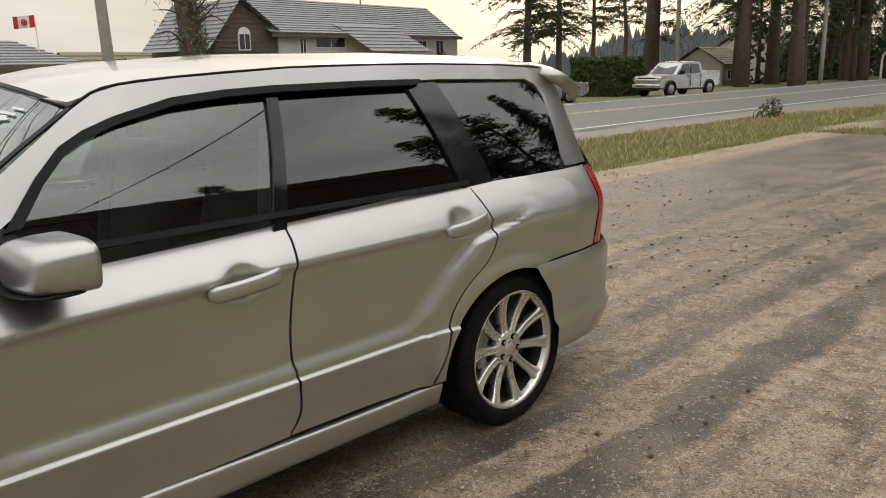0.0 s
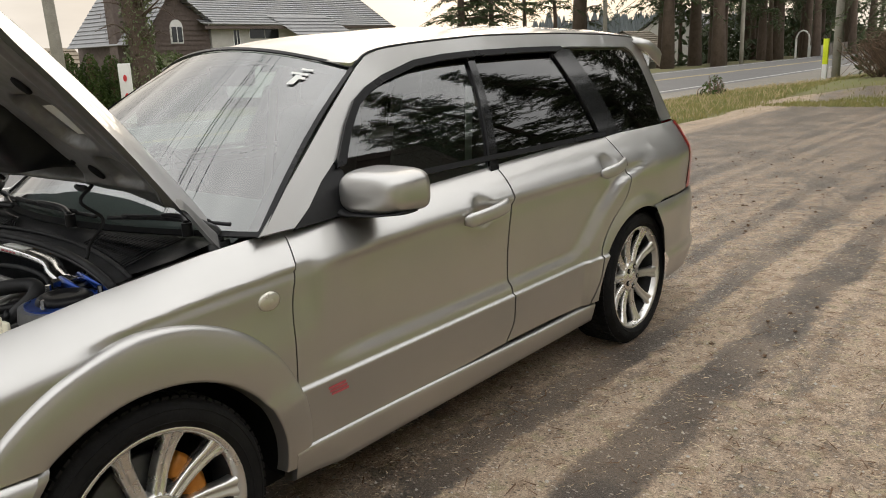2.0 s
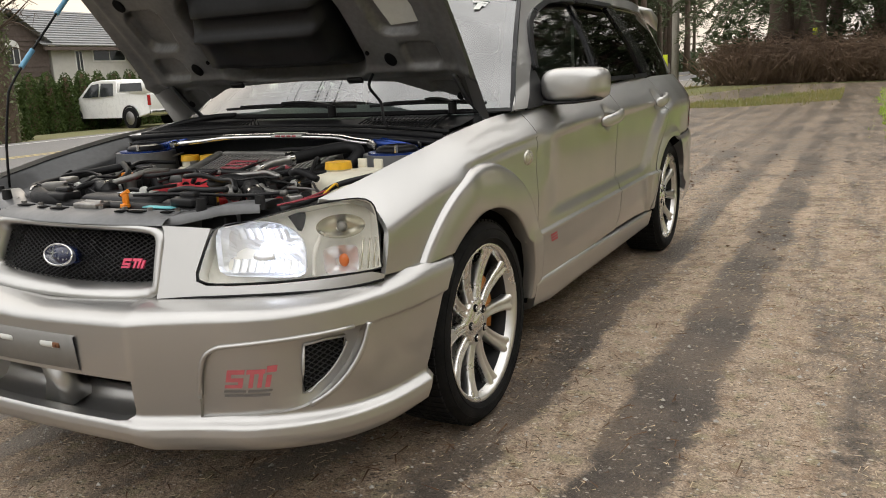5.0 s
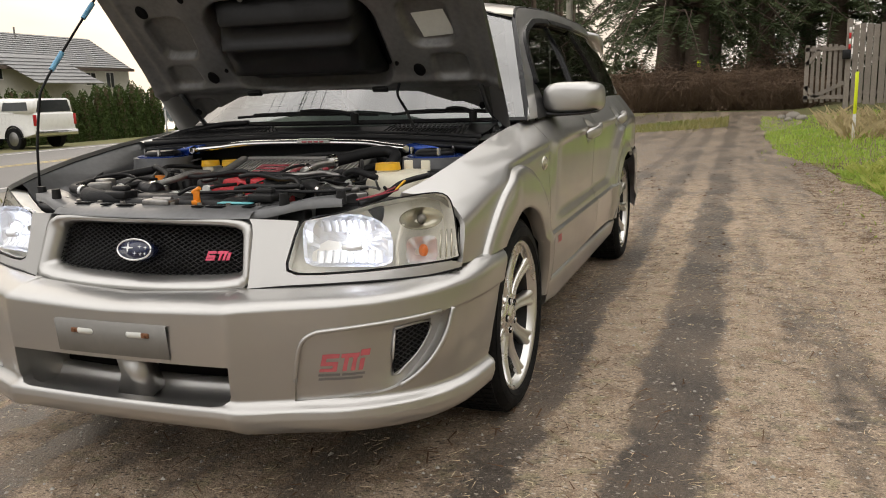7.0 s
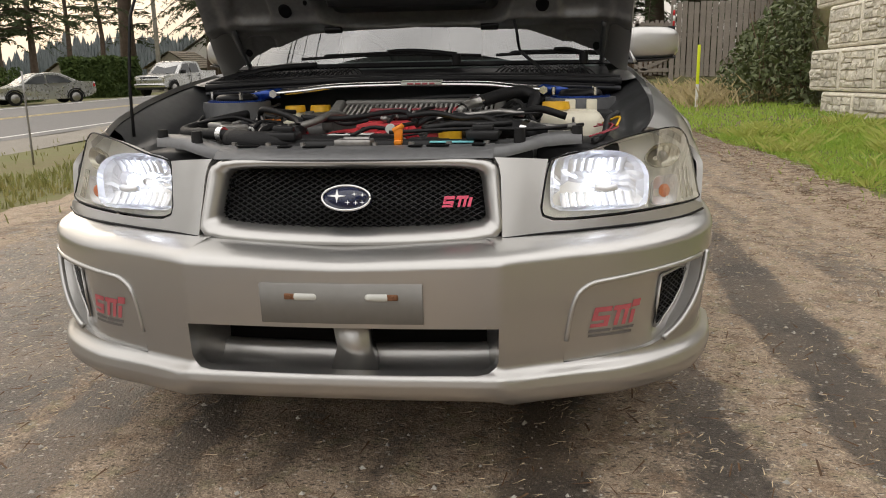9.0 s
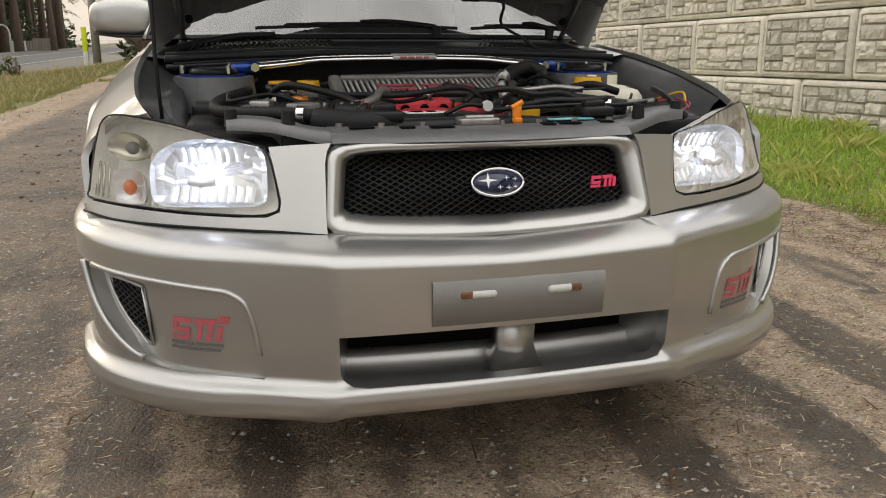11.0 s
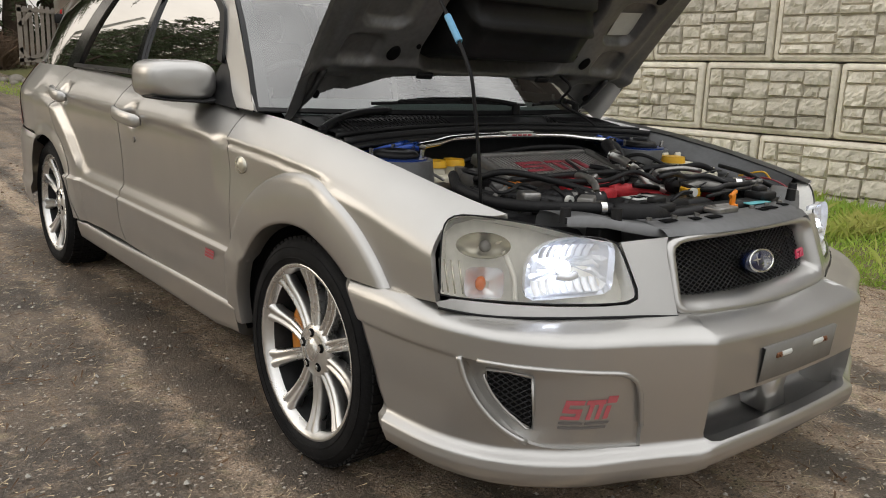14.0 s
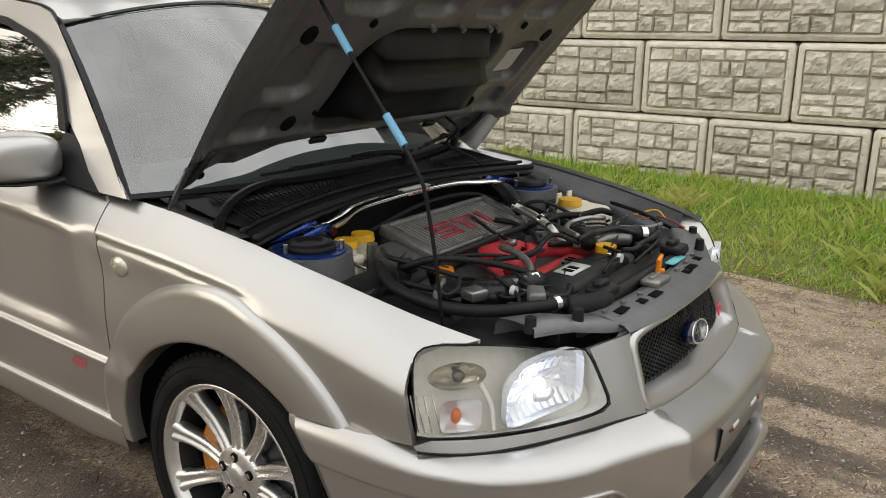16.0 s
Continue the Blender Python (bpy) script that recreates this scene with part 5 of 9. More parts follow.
for sg in (1, -1):
    wc = bmesh.new()
    rows = []
    for x in np.linspace(-.44, -.06, 8):
        ze = ze_of(x)
        rows.append([Vector((x, sg * .625, ze - .040)), Vector((x, sg * .635, ze - .022)), Vector((x, sg * .685, ze - .014)), Vector((x, sg * (side_y(x, ze - .006) - .006), ze - .008))])
    loft(wc, rows, closed=False)
    part("scuttle_corner", sharpen(wc, 30), PAINT, car, "painted corner between wing and windscreen")
# wipers (arms pivot at the scuttle)
for ya, yb, pivot in ((-.41, .22, .14), (.27, .66, .56)):
    def blade_at(y, out=.016):
        p = S_screen(y / .735, .035 + .012 * math.sin(math.pi * (y - ya) / (yb - ya)))
        return p + Vector((.55, 0, .83)) * out
    wp = bmesh.new()
    base = S_screen(pivot / .735, .015) + Vector((.022, 0, .014))
    ym = (ya + yb) / 2
    tube(wp, [base + Vector((0, 0, .012)), blade_at((pivot * 2 + ym) / 3, .026), blade_at((pivot + ym * 2) / 3, .032), blade_at(ym, .030)], (.010, .006), 6)
    cyl(wp, base + Vector((0, 0, -.02)), base + Vector((0, 0, .016)), .015, n=12)
    wiper = part("wiper", wp, SATIN, car)
    bl = bmesh.new()
    tube(bl, [blade_at(ya + (yb - ya) * k / 8) for k in range(9)], .0055, 6)
    tube(bl, [blade_at(ya + (yb - ya) * (.16 + .68 * k / 4), .024) for k in range(5)], .0045, 6)
    for k in (.16, .33, .5, .67, .84):
        ball(bl, blade_at(ya + (yb - ya) * k, .020), .009, .8, 2.0, .9, 8, 6)
    part("wiper_blade", bl, RUBBER, wiper)
# slam panel above the radiator
sl = bmesh.new()
rows = []
for y in np.linspace(-.51, .51, 25):
    k = abs(y)
    x1 = .772 - .02 * (k / .3) ** 2 if k < .32 else .745 - .55 * (k - .32)
    zz = .752 - .002 if k < .32 else .752 + .02 * smoothstep(.32, .45, k)
    rows.append([Vector((x1, y, zz - .02)), Vector((x1, y, zz)), Vector((x1 - .05, y, zz + .006)), Vector((x1 - .085, y, zz + .004)), Vector((x1 - .095, y, zz - .012)), Vector((x1 - .10, y, zz - .06))])
loft(sl, rows, closed=False)
slam = part("slam_panel", sharpen(sl, 30), SLAM, car, "grey slam panel over the grille")
sg_ = bmesh.new()
rows = []
for y in np.linspace(-.315, .315, 13):
    rows.append([Vector((.805 - .03 * (y / .3) ** 2, y, .736)), Vector((.79 - .03 * (y / .3) ** 2, y, .748)), Vector((.74 - .03 * (y / .3) ** 2, y, .759)), Vector((.705 - .03 * (y / .3) ** 2, y, .758))])
loft(sg_, rows, closed=False)
part("grille_shroud", sg_, SLAM, slam)
for y, w in ((-.25, .05), (-.16, .03), (-.09, .05), (.14, .03), (.19, .05), (.28, .03)):
    hole = bmesh.new()
    box(hole, .742 - .03 * (y / .3) ** 2, y, .7595, .022, w, .003, bevel=.001)
    part("slam_slot", hole, VOID, slam)
la = bmesh.new()
box(la, .705, -.005, .765, .05, .085, .016, bevel=.004)
cyl(la, (.70, -.03, .77), (.70, .03, .77), .008, n=10)
part("bonnet_latch", la, STEEL, slam)
cl = bmesh.new()
box(cl, .680, .092, .762, .022, .018, .012, bevel=.003)
box(cl, .676, .092, .780, .010, .020, .030, bevel=.004)
cyl(cl, (.676, .080, .788), (.676, .104, .800), .006, n=8)
part("release_tab", cl, ORANGE, slam, "orange release tab")
stp = bmesh.new()
box(stp, .672, .215, .762, .035, .10, .003)
part("slam_sticker", stp, STICKER, slam, "turquoise sticker")
for y in (-.50, -.39, .37, .50):
    b = bmesh.new()
    x = .735 - .5 * (abs(y) - .32)
    cyl(b, (x - .02, y, .758), (x - .02, y, .792), .014, .012, 12)
    part("bonnet_buffer", b, RUBBER, slam)
for y in (-.19, .285):
    b = bmesh.new()
    box(b, .645, y, .775, .06, .075, .022, bevel=.006)
    box(b, .64, y, .79, .025, .05, .018, bevel=.005)
    part("radiator_bracket", b, BLACK, slam)
# radiator and its hoses
rd = bmesh.new()
box(rd, .62, 0, .62, .05, .80, .24, bevel=.006)
box(rd, .60, 0, .742, .055, .74, .022, bevel=.008)
radiator = part("radiator", rd, BLACK, car)
t = bmesh.new()
tube(t, [(.655, -.30, .748), (.655, 0, .750), (.655, .36, .748)], .018, 10)
part("radiator_pipe", t, BLACK, radiator)
c = bmesh.new()
cyl(c, (.48, .19, .742), (.48, .19, .775), .030, n=12)
part("radiator_cap", c, YELLOW, radiator)
# intercooler with its fins and a red mark
ic_m = Matrix.Translation((.072, .043, .776)) @ Matrix.Rotation(radians(15), 4, "Y") @ Matrix.Diagonal((.64, 1.10, 1, 1))
ib = bmesh.new()
box(ib, 0, 0, -.02, .31, .46, .05, ic_m, bevel=.012)
box(ib, .03, .27, -.02, .20, .10, .06, ic_m, bevel=.02)
box(ib, .03, -.27, -.025, .22, .10, .07, ic_m, bevel=.025)
ic = part("intercooler", ib, COOLER, car, "grey top-mounted intercooler with a red mark on its fins")
fr = bmesh.new()
box(fr, 0, 0, .0075, .27, .44, .004, ic_m)
part("intercooler_core", fr, VOID, ic)
for k in range(30):
    fn = bmesh.new()
    box(fn, 0, -.205 + k * .01414, .0145, .255, .0058, .012, ic_m)
    part("fin", fn, FIN, ic, smooth=False)
for s0, s1, y0, y1 in ((-.055, -.030, -.13, -.03), (-.03, .0, -.13, -.105), (-.012, .012, -.13, -.03), (.012, .035, -.055, -.03), (.035, .058, -.13, -.03), (-.055, -.03, -.015, .085), (-.03, .058, .005, .03), (-.055, .058, .052, .078), (-.055, .058, .10, .125)):
    rm = bmesh.new()
    box(rm, (s0 + s1) / 2, (y0 + y1) / 2, .0215, s1 - s0, y1 - y0, .002, ic_m)
    part("mark_stroke", rm, MARKRED, ic)
for x, y, sx, sy in ((0, -.229, .31, .03), (0, .229, .31, .03), (-.143, 0, .028, .43), (.143, 0, .028, .43)):
    f = bmesh.new()
    box(f, x, y, .014, sx, sy, .034, ic_m, bevel=.008)
    part("intercooler_edge", f, CASTING, ic)
# strut brace with blue towers
sb = bmesh.new()
bar = spline([(-.042, -.425, .853), (-.062, -.33, .861), (-.09, -.23, .870), (-.10, 0, .873), (-.09, .23, .870), (-.062, .33, .861), (-.042, .425, .853)], 5)
loft(sb, [[Vector((p[0] + dx, p[1], p[2] + dz)) for dx, dz in ((-.026, -.004), (-.024, .006), (-.008, .011), (.010, .011), (.024, .005), (.026, -.005), (.010, -.010), (-.010, -.010))] for p in bar], cap=True)
brace = part("strut_brace", sb, CHROME, car, "polished strut brace between blue tower mounts")
lbm = bmesh.new()
box(lbm, -.098, .04, .8855, .026, .13, .002, Matrix.Identity(4))
box(lbm, -.0725, .04, .876, .002, .13, .010)
part("brace_label", lbm, PAPER, brace)
for y0, y1 in ((-.005, .015), (.02, .038), (.043, .06), (.066, .082)):
    lbm = bmesh.new()
    box(lbm, -.0712, (y0 + y1) / 2, .876, .001, y1 - y0, .006)
    part("brace_mark", lbm, DECAL, brace)
for sg in (1, -1):
    tw = bmesh.new()
    cyl(tw, (.02, sg * .535, .70), (.02, sg * .535, .832), .118, .104, 32)
    tower = part("strut_tower", tw, SLAM, car)
    mt = bmesh.new()
    cyl(mt, (.02, sg * .535, .832), (.02, sg * .535, .837), .090, n=36)
    part("tower_plate", mt, BLUE, tower)
    dome = bmesh.new()
    loft(dome, [[Vector((.02 + r * math.cos(a), sg * .535 + r * math.sin(a), z)) for a in (2 * math.pi * k / 28 for k in range(28))] for r, z in ((.066, .835), (.064, .846), (.056, .853), (.036, .857), (.032, .850), (.014, .850))], cap=True)
    part("tower_mount", sharpen(dome, 50), SATIN, tower)
    for dx in (-.030, .018):
        g = bmesh.new()
        prof = [(.585, .840), (.470, .838), (.410, .838), (.408, .862), (.425, .870), (.450, .866)]
        loft(g, [[Vector((-.05 + dx + w, sg * y, z)) for y, z in prof] for w in (0, .006)], cap=True)
        part("tower_bracket", sharpen(g, 30), BLUE, tower)
    bt = bmesh.new()
    cyl(bt, (-.095, sg * .425, .853), (-.008, sg * .425, .853), .0075, n=12)
    cyl(bt, (-.100, sg * .425, .853), (-.086, sg * .425, .853), .013, n=6)
    cyl(bt, (-.022, sg * .425, .853), (-.002, sg * .425, .853), .013, n=6)
    part("tower_bolt", bt, CHROME, tower)
    for a in (.5, 2.6, 4.7):
        bt = bmesh.new()
        cyl(bt, (.02 + .080 * math.cos(a), sg * .535 + .080 * math.sin(a), .840), (.02 + .080 * math.cos(a), sg * .535 + .080 * math.sin(a), .862), .0065, n=6)
        part("tower_nut", bt, CHROME, tower)
# washer tank
wt = bmesh.new()
rings = []
for z, k in ((.60, .9), (.74, 1), (.780, .98), (.797, .86), (.803, .6)):
    rings.append([Vector((.240 + .100 * k * e * math.cos(a), .502 + .088 * k * e * math.sin(a), z)) for a in (2 * math.pi * q / 28 for q in range(28)) for e in ((abs(math.cos(a)) ** 4 + abs(math.sin(a)) ** 4) ** -.25,)])
loft(wt, rings, cap=True)
cyl(wt, (.225, .458, .77), (.225, .458, .812), .035, n=20)
box(wt, .162, .500, .808, .008, .030, .046, bevel=.003)
box(wt, .170, .560, .808, .008, .030, .046, bevel=.003)
box(wt, .20, .53, .790, .09, .09, .03, bevel=.010)
tank = part("washer_tank", wt, TANK, car, "cream translucent washer tank with a yellow cap")
c = bmesh.new()
cyl(c, (.225, .458, .808), (.225, .458, .828), .040, .037, 24)
part("washer_cap", c, YELLOW, tank)
c = bmesh.new()
box(c, .42, .40, .735, .06, .07, .03, bevel=.008)
part("fuse_lid", c, REDCOAT, car)
# yellow-capped reservoirs by the right tower
for x, y in ((-.02, -.36), (-.032, -.28)):
    r = bmesh.new()
    cyl(r, (x, y, .68), (x, y, .795), .031, .030, 22)
    box(r, x, y, .76, .08, .068, .03, bevel=.01)
    res = part("fluid_reservoir", r, TANK, car)
    c = bmesh.new()
    cyl(c, (x, y, .795), (x, y, .815), .034, .031, 22)
    part("reservoir_cap", c, YELLOW, res)
# inlet manifold in red
mf = bmesh.new()
box(mf, .26, -.02, .752, .075, .15, .060, bevel=.012)
box(mf, .30, -.02, .735, .08, .13, .05, bevel=.014)
tube(mf, [(.29, .06, .748), (.32, .14, .742), (.37, .22, .732), (.40, .30, .715)], .024, 10)
tube(mf, [(.29, -.09, .745), (.32, -.15, .738), (.38, -.20, .72)], .022, 10)
box(mf, .40, .0, .722, .05, .34, .03, bevel=.01)
inlet = part("inlet_manifold", sharpen(mf, 40), REDCOAT, car, "red-coated inlet manifold")
for y in (-.07, -.02, .03):
    b = bmesh.new()
    cyl(b, (.292, y, .758), (.302, y, .754), .013, n=14)
    part("manifold_port", b, VOID, inlet)
# alternator and belt covers ahead of it
cv = bmesh.new()
box(cv, .51, -.08, .735, .13, .30, .06, Matrix.Identity(4), bevel=.02)
box(cv, .50, .14, .73, .11, .14, .05, bevel=.02)
cover = part("belt_cover", cv, BLACK, car)
b = bmesh.new()
box(b, .50, -.06, .767, .055, .11, .002)
part("cover_label", b, PAPER, cover)
b = bmesh.new()
for y0, y1 in ((-.095, -.075), (-.065, -.045)):
    box(b, .50, (y0 + y1) / 2, .769, .03, y1 - y0, .001)
part("cover_mark", b, VOID, cover)
oc = bmesh.new()
cyl(oc, (.285, -.335, .72), (.285, -.335, .778), .021, n=18)
filler = part("oil_filler", oc, CASTING, car)
oc = bmesh.new()
cyl(oc, (.285, -.335, .778), (.285, -.335, .792), .026, .023, n=14)
part("oil_cap", oc, ORANGE, filler)
# boxes: air filter, battery, relay box
ab = bmesh.new()
box(ab, .27, -.50, .70, .34, .20, .10, bevel=.02)
box(ab, .17, -.51, .755, .12, .16, .04, bevel=.012)
part("air_filter_box", ab, BLACK, car)
ab = bmesh.new()
box(ab, .50, -.47, .70, .20, .22, .07, bevel=.02)
part("air_inlet_duct", ab, BLACK, car)
ab = bmesh.new()
box(ab, .12, .555, .765, .16, .13, .07, bevel=.01)
part("relay_box", ab, BLACK, car)
ab = bmesh.new()
box(ab, .50, .50, .69, .20, .20, .12, bevel=.012)
part("battery", ab, BLACK, car)
eng = bmesh.new()
box(eng, .20, 0, .60, .60, .62, .20, bevel=.05)
box(eng, .10, .36, .66, .28, .16, .16, bevel=.04)
box(eng, .42, .30, .66, .18, .16, .12, bevel=.03)
part("engine_block", eng, CASTING, car)
# hoses, pipes and cables
runs = [
    ("intake_hose", [(.17, -.45, .80), (.28, -.52, .785), (.42, -.53, .775), (.52, -.48, .775), (.585, -.40, .778), (.62, -.33, .775)], .014, RUBBER, 12),
    ("radiator_hose", [(.62, -.33, .765), (.66, -.25, .762), (.64, -.16, .76)], .027, RUBBER, 12),
    ("boost_hose", [(.16, .235, .825), (.08, .30, .842), (.02, .36, .848), (.03, .40, .83), (.10, .37, .77)], .019, RUBBER, 12),
    ("coolant_hose", [(.36, .24, .775), (.40, .20, .79), (.44, .16, .775)], .022, RUBBER, 12),
    ("upper_hose", [(.34, .22, .765), (.40, .28, .775), (.47, .345, .775), (.53, .42, .765)], .024, RUBBER, 12),
    ("alloy_pipe", [(.15, .238, .826), (.23, .205, .818), (.30, .19, .792), (.34, .19, .765), (.42, .215, .75)], .013, ALUPIPE, 12),
    ("alloy_elbow", [(.43, .22, .765), (.46, .26, .775), (.50, .31, .77)], .018, CASTING, 12),
    ("vacuum_line", [(-.05, -.25, .80), (-.08, .05, .83), (-.06, .28, .83), (.0, .38, .80)], .008, RUBBER, 8),
    ("vacuum_line", [(.36, -.22, .80), (.40, -.10, .80), (.38, .05, .815), (.44, .10, .79)], .007, RUBBER, 8),
    ("vacuum_line", [(.20, -.40, .79), (.28, -.36, .82), (.36, -.25, .80), (.46, -.20, .78)], .009, RUBBER, 8),
    ("fuel_line", [(.08, -.33, .80), (.16, -.40, .81), (.24, -.38, .80), (.38, -.32, .77)], .007, BLACK, 8),
    ("wiring_loom", [(-.10, .45, .84), (.0, .40, .81), (.16, .34, .80), (.33, .32, .77)], .012, BLACK, 8),
    ("wiring_loom", [(.30, .62, .80), (.42, .585, .79), (.52, .57, .765), (.60, .54, .755)], .008, BLACK, 8),
    ("red_wire", [(.44, .55, .775), (.48, .59, .785), (.55, .575, .775), (.60, .53, .765)], .0022, MARKRED, 6),
    ("red_wire", [(.42, .56, .78), (.50, .605, .78), (.58, .56, .77)], .002, MARKRED, 6),
    ("tan_wire", [(.40, .575, .78), (.46, .61, .80), (.50, .60, .78)], .003, YELLOW, 6),
    ("throttle_hose", [(.38, -.36, .76), (.44, -.30, .765), (.48, -.20, .76)], .030, BLACK, 12),
    ("spark_lead", [(.10, .30, .80), (.18, .35, .83), (.30, .40, .78)], .006, BLACK, 8),
    ("brake_pipe", [(-.05, -.42, .82), (.05, -.45, .80), (.12, -.44, .78)], .004, STEEL, 6),
    ("bay_cable", [(.62, .06, .78), (.60, .25, .785), (.56, .40, .78), (.50, .52, .785)], .005, BLACK, 6),
    ("cross_pipe", [(.22, -.28, .785), (.225, .0, .79), (.22, .22, .785)], .010, BLACK, 8),
    ("corrugated_hose", [(.40, -.40, .755), (.44, -.33, .75), (.47, -.26, .745)], .036, BLACK, 14),
]
for name, pts, r, mt, n in runs:
    h = bmesh.new()
    tube(h, pts, r, n, 10 if "corrug" in name or "throttle" in name else 6, .12 if "corrug" in name or "throttle" in name else 0)
    part(name, h, mt, car)
for a, b, r in (((.605, -.365, .778), (.61, -.35, .778), .018), ((.255, .20, .812), (.268, .197, .808), .018), ((.50, .38, .771), (.512, .395, .769), .028), ((.46, -.22, .76), (.47, -.205, .76), .034), ((.152, .237, .826), (.166, .231, .825), .023)):
    h = bmesh.new()
    cyl(h, a, b, r, n=16)
    part("hose_clamp", h, CHROME, car)
# alternator with a slotted case
al = bmesh.new()
cyl(al, (.43, .03, .70), (.53, .03, .70), .062, n=28)
alt = part("alternator", al, STEEL, car)
for k in range(10):
    b = bmesh.new()
    a = math.pi * k / 10 + .15
    box(b, .455, .03 + .063 * math.cos(a), .70 + .063 * math.sin(a), .035, .006, .004)
    part("alternator_slot", b, VOID, alt)
# thin wires and small hoses lying over the engine, with their clips
rng = random.Random(15)
for k in range(46):
    x0, y0 = rng.uniform(-.02, .56), rng.uniform(-.46, .46)
    if x0 < .22 and -.32 < y0 < .36:
        continue
    pts = [(x0, y0, .765 + rng.uniform(0, .03))]
    a = rng.uniform(0, 6.28)
    for j in range(4):
        a += rng.uniform(-.8, .8)
        p = pts[-1]
        pts.append((min(.58, max(-.06, p[0] + .06 * math.cos(a))), min(.50, max(-.50, p[1] + .07 * math.sin(a))), min(.83, max(.75, p[2] + rng.uniform(-.02, .02)))))
    h = bmesh.new()
    tube(h, pts, rng.choice((.0028, .0035, .005, .008, .010)), 7, 4)
    part(rng.choice(("wire", "small_hose", "cable")), h, rng.choice((BLACK, RUBBER, BLACK, RUBBER, BLACK, CASTING, STEEL)), car)
    if k % 3 == 0:
        b = bmesh.new()
        p = pts[2]
        cyl(b, (p[0] - .006, p[1], p[2]), (p[0] + .006, p[1], p[2]), .012, n=12)
        part("clip", b, rng.choice((CHROME, STEEL, PAPER, CASTING)), car)
for k in range(12):
    y = -.46 + k * .084
    b = bmesh.new()
    xx = (.772 - .02 * (abs(y) / .3) ** 2 if abs(y) < .32 else .745 - .55 * (abs(y) - .32)) - .055
    cyl(b, (xx, y, .752), (xx, y, .766), .007, n=6)
    part("slam_bolt", b, STEEL, slam)
rng = random.Random(5)
for k in range(26):
    h = bmesh.new()
    x, y = rng.uniform(-.05, .58), rng.choice((-1, 1)) * rng.uniform(.22, .46)
    if rng.random() < .5:
        box(h, x, y, .735 + rng.uniform(0, .05), rng.uniform(.02, .07), rng.uniform(.02, .06), rng.uniform(.02, .05), Matrix.Translation((x, y, 0)) @ Matrix.Rotation(rng.uniform(0, 3), 4, "Z") @ Matrix.Translation((-x, -y, 0)), bevel=.005)
    else:
        cyl(h, (x, y, .71), (x + rng.uniform(-.03, .03), y + rng.uniform(-.03, .03), .75 + rng.uniform(0, .05)), rng.uniform(.008, .022), n=12)
    part(rng.choice(("connector", "sensor", "valve", "bracket")), h, rng.choice((BLACK, CASTING, BLACK, STEEL, SATIN)), car)

# ---- cabin ----
hl = bmesh.new()
rows = [[Vector((x, y * (house_y(x, 1.36) - .04), roof_z(min(x, -1.0)) - .03 + .03 * (1 - y * y))) for y in np.linspace(-1, 1, 9)] for x in np.linspace(-3.1, -1.05, 9)]
loft(hl, rows, closed=False)
part("headliner", hl, BEIGE, car)
ds = bmesh.new()
rows = []
for y in np.linspace(-.64, .64, 13):
    rows.append([S_screen(y / .738, .01) + Vector((-.03, 0, -.03)), Vector((-.50, y, .945)), Vector((-.70, y, .95)), Vector((-.80, y, .92)), Vector((-.83, y, .75)), Vector((-.80, y, .55))])
loft(ds, rows, closed=False)
part("dashboard", ds, DASH, car)
sw = bmesh.new()
m = Matrix.Translation((-.92, -.36, .90)) @ Matrix.Rotation(radians(-65), 4, "Y")
tube(sw, [m @ Vector((.185 * math.cos(a), .185 * math.sin(a), 0)) for a in (2 * math.pi * k / 32 for k in range(33))], .015, 8, 0)
for a in (0.2, 2.94, 4.71):
    tube(sw, [m @ Vector((0, 0, -.02)), m @ Vector((.18 * math.cos(a), .18 * math.sin(a), 0))], .014, 6, 0)
ball(sw, m @ Vector((0, 0, -.02)), .06, 1, 1, .6)
part("steering_wheel", sw, TRIM, car)
for x, y in ((-1.40, .36), (-1.40, -.36), (-2.25, .36), (-2.25, -.36)):
    s = bmesh.new()
    box(s, x + .12, y, .55, .50, .48, .16, bevel=.06)
    m = Matrix.Translation((x - .13, y, .58)) @ Matrix.Rotation(radians(-14), 4, "Y")
    box(s, 0, 0, .30, .14, .46, .60, m, bevel=.06)
    seat = part("seat", s, SEAT, car)
    s = bmesh.new()
    box(s, 0, 0, .69, .09, .25, .17, m, bevel=.04)
    part("headrest", s, SEAT, seat)
for sg in (1, -1):
    dcard = bmesh.new()
    rows = [[Vector((x, sg * .70, z)) for z in (.30, .60, .93)] for x in np.linspace(-3.1, -.5, 6)]
    loft(dcard, rows, closed=False)
    part("door_card", dcard, TRIM, car)
    belt = bmesh.new()
    rows = [[Vector((-1.60 + dx, sg * .56, 1.25)), Vector((-1.55 + dx, sg * .58, .9)), Vector((-1.50 + dx, sg * .60, .55))] for dx in (0, .045)]
    loft(belt, rows, closed=False)
    part("seat_belt", belt, BEIGE, car)
lf = bmesh.new()
box(lf, -2.0, 0, .42, 2.4, 1.3, .1)
part("cabin_floor", lf, TRIM, car)
im = bmesh.new()
box(im, -.93, 0, 1.325, .03, .24, .07, bevel=.015)
part("inner_mirror", im, TRIM, car)

# ---- the ground ----
def bank(x, y):
    return .13 * smoothstep(2.7, 4.6, y) * smoothstep(9, 2, x)


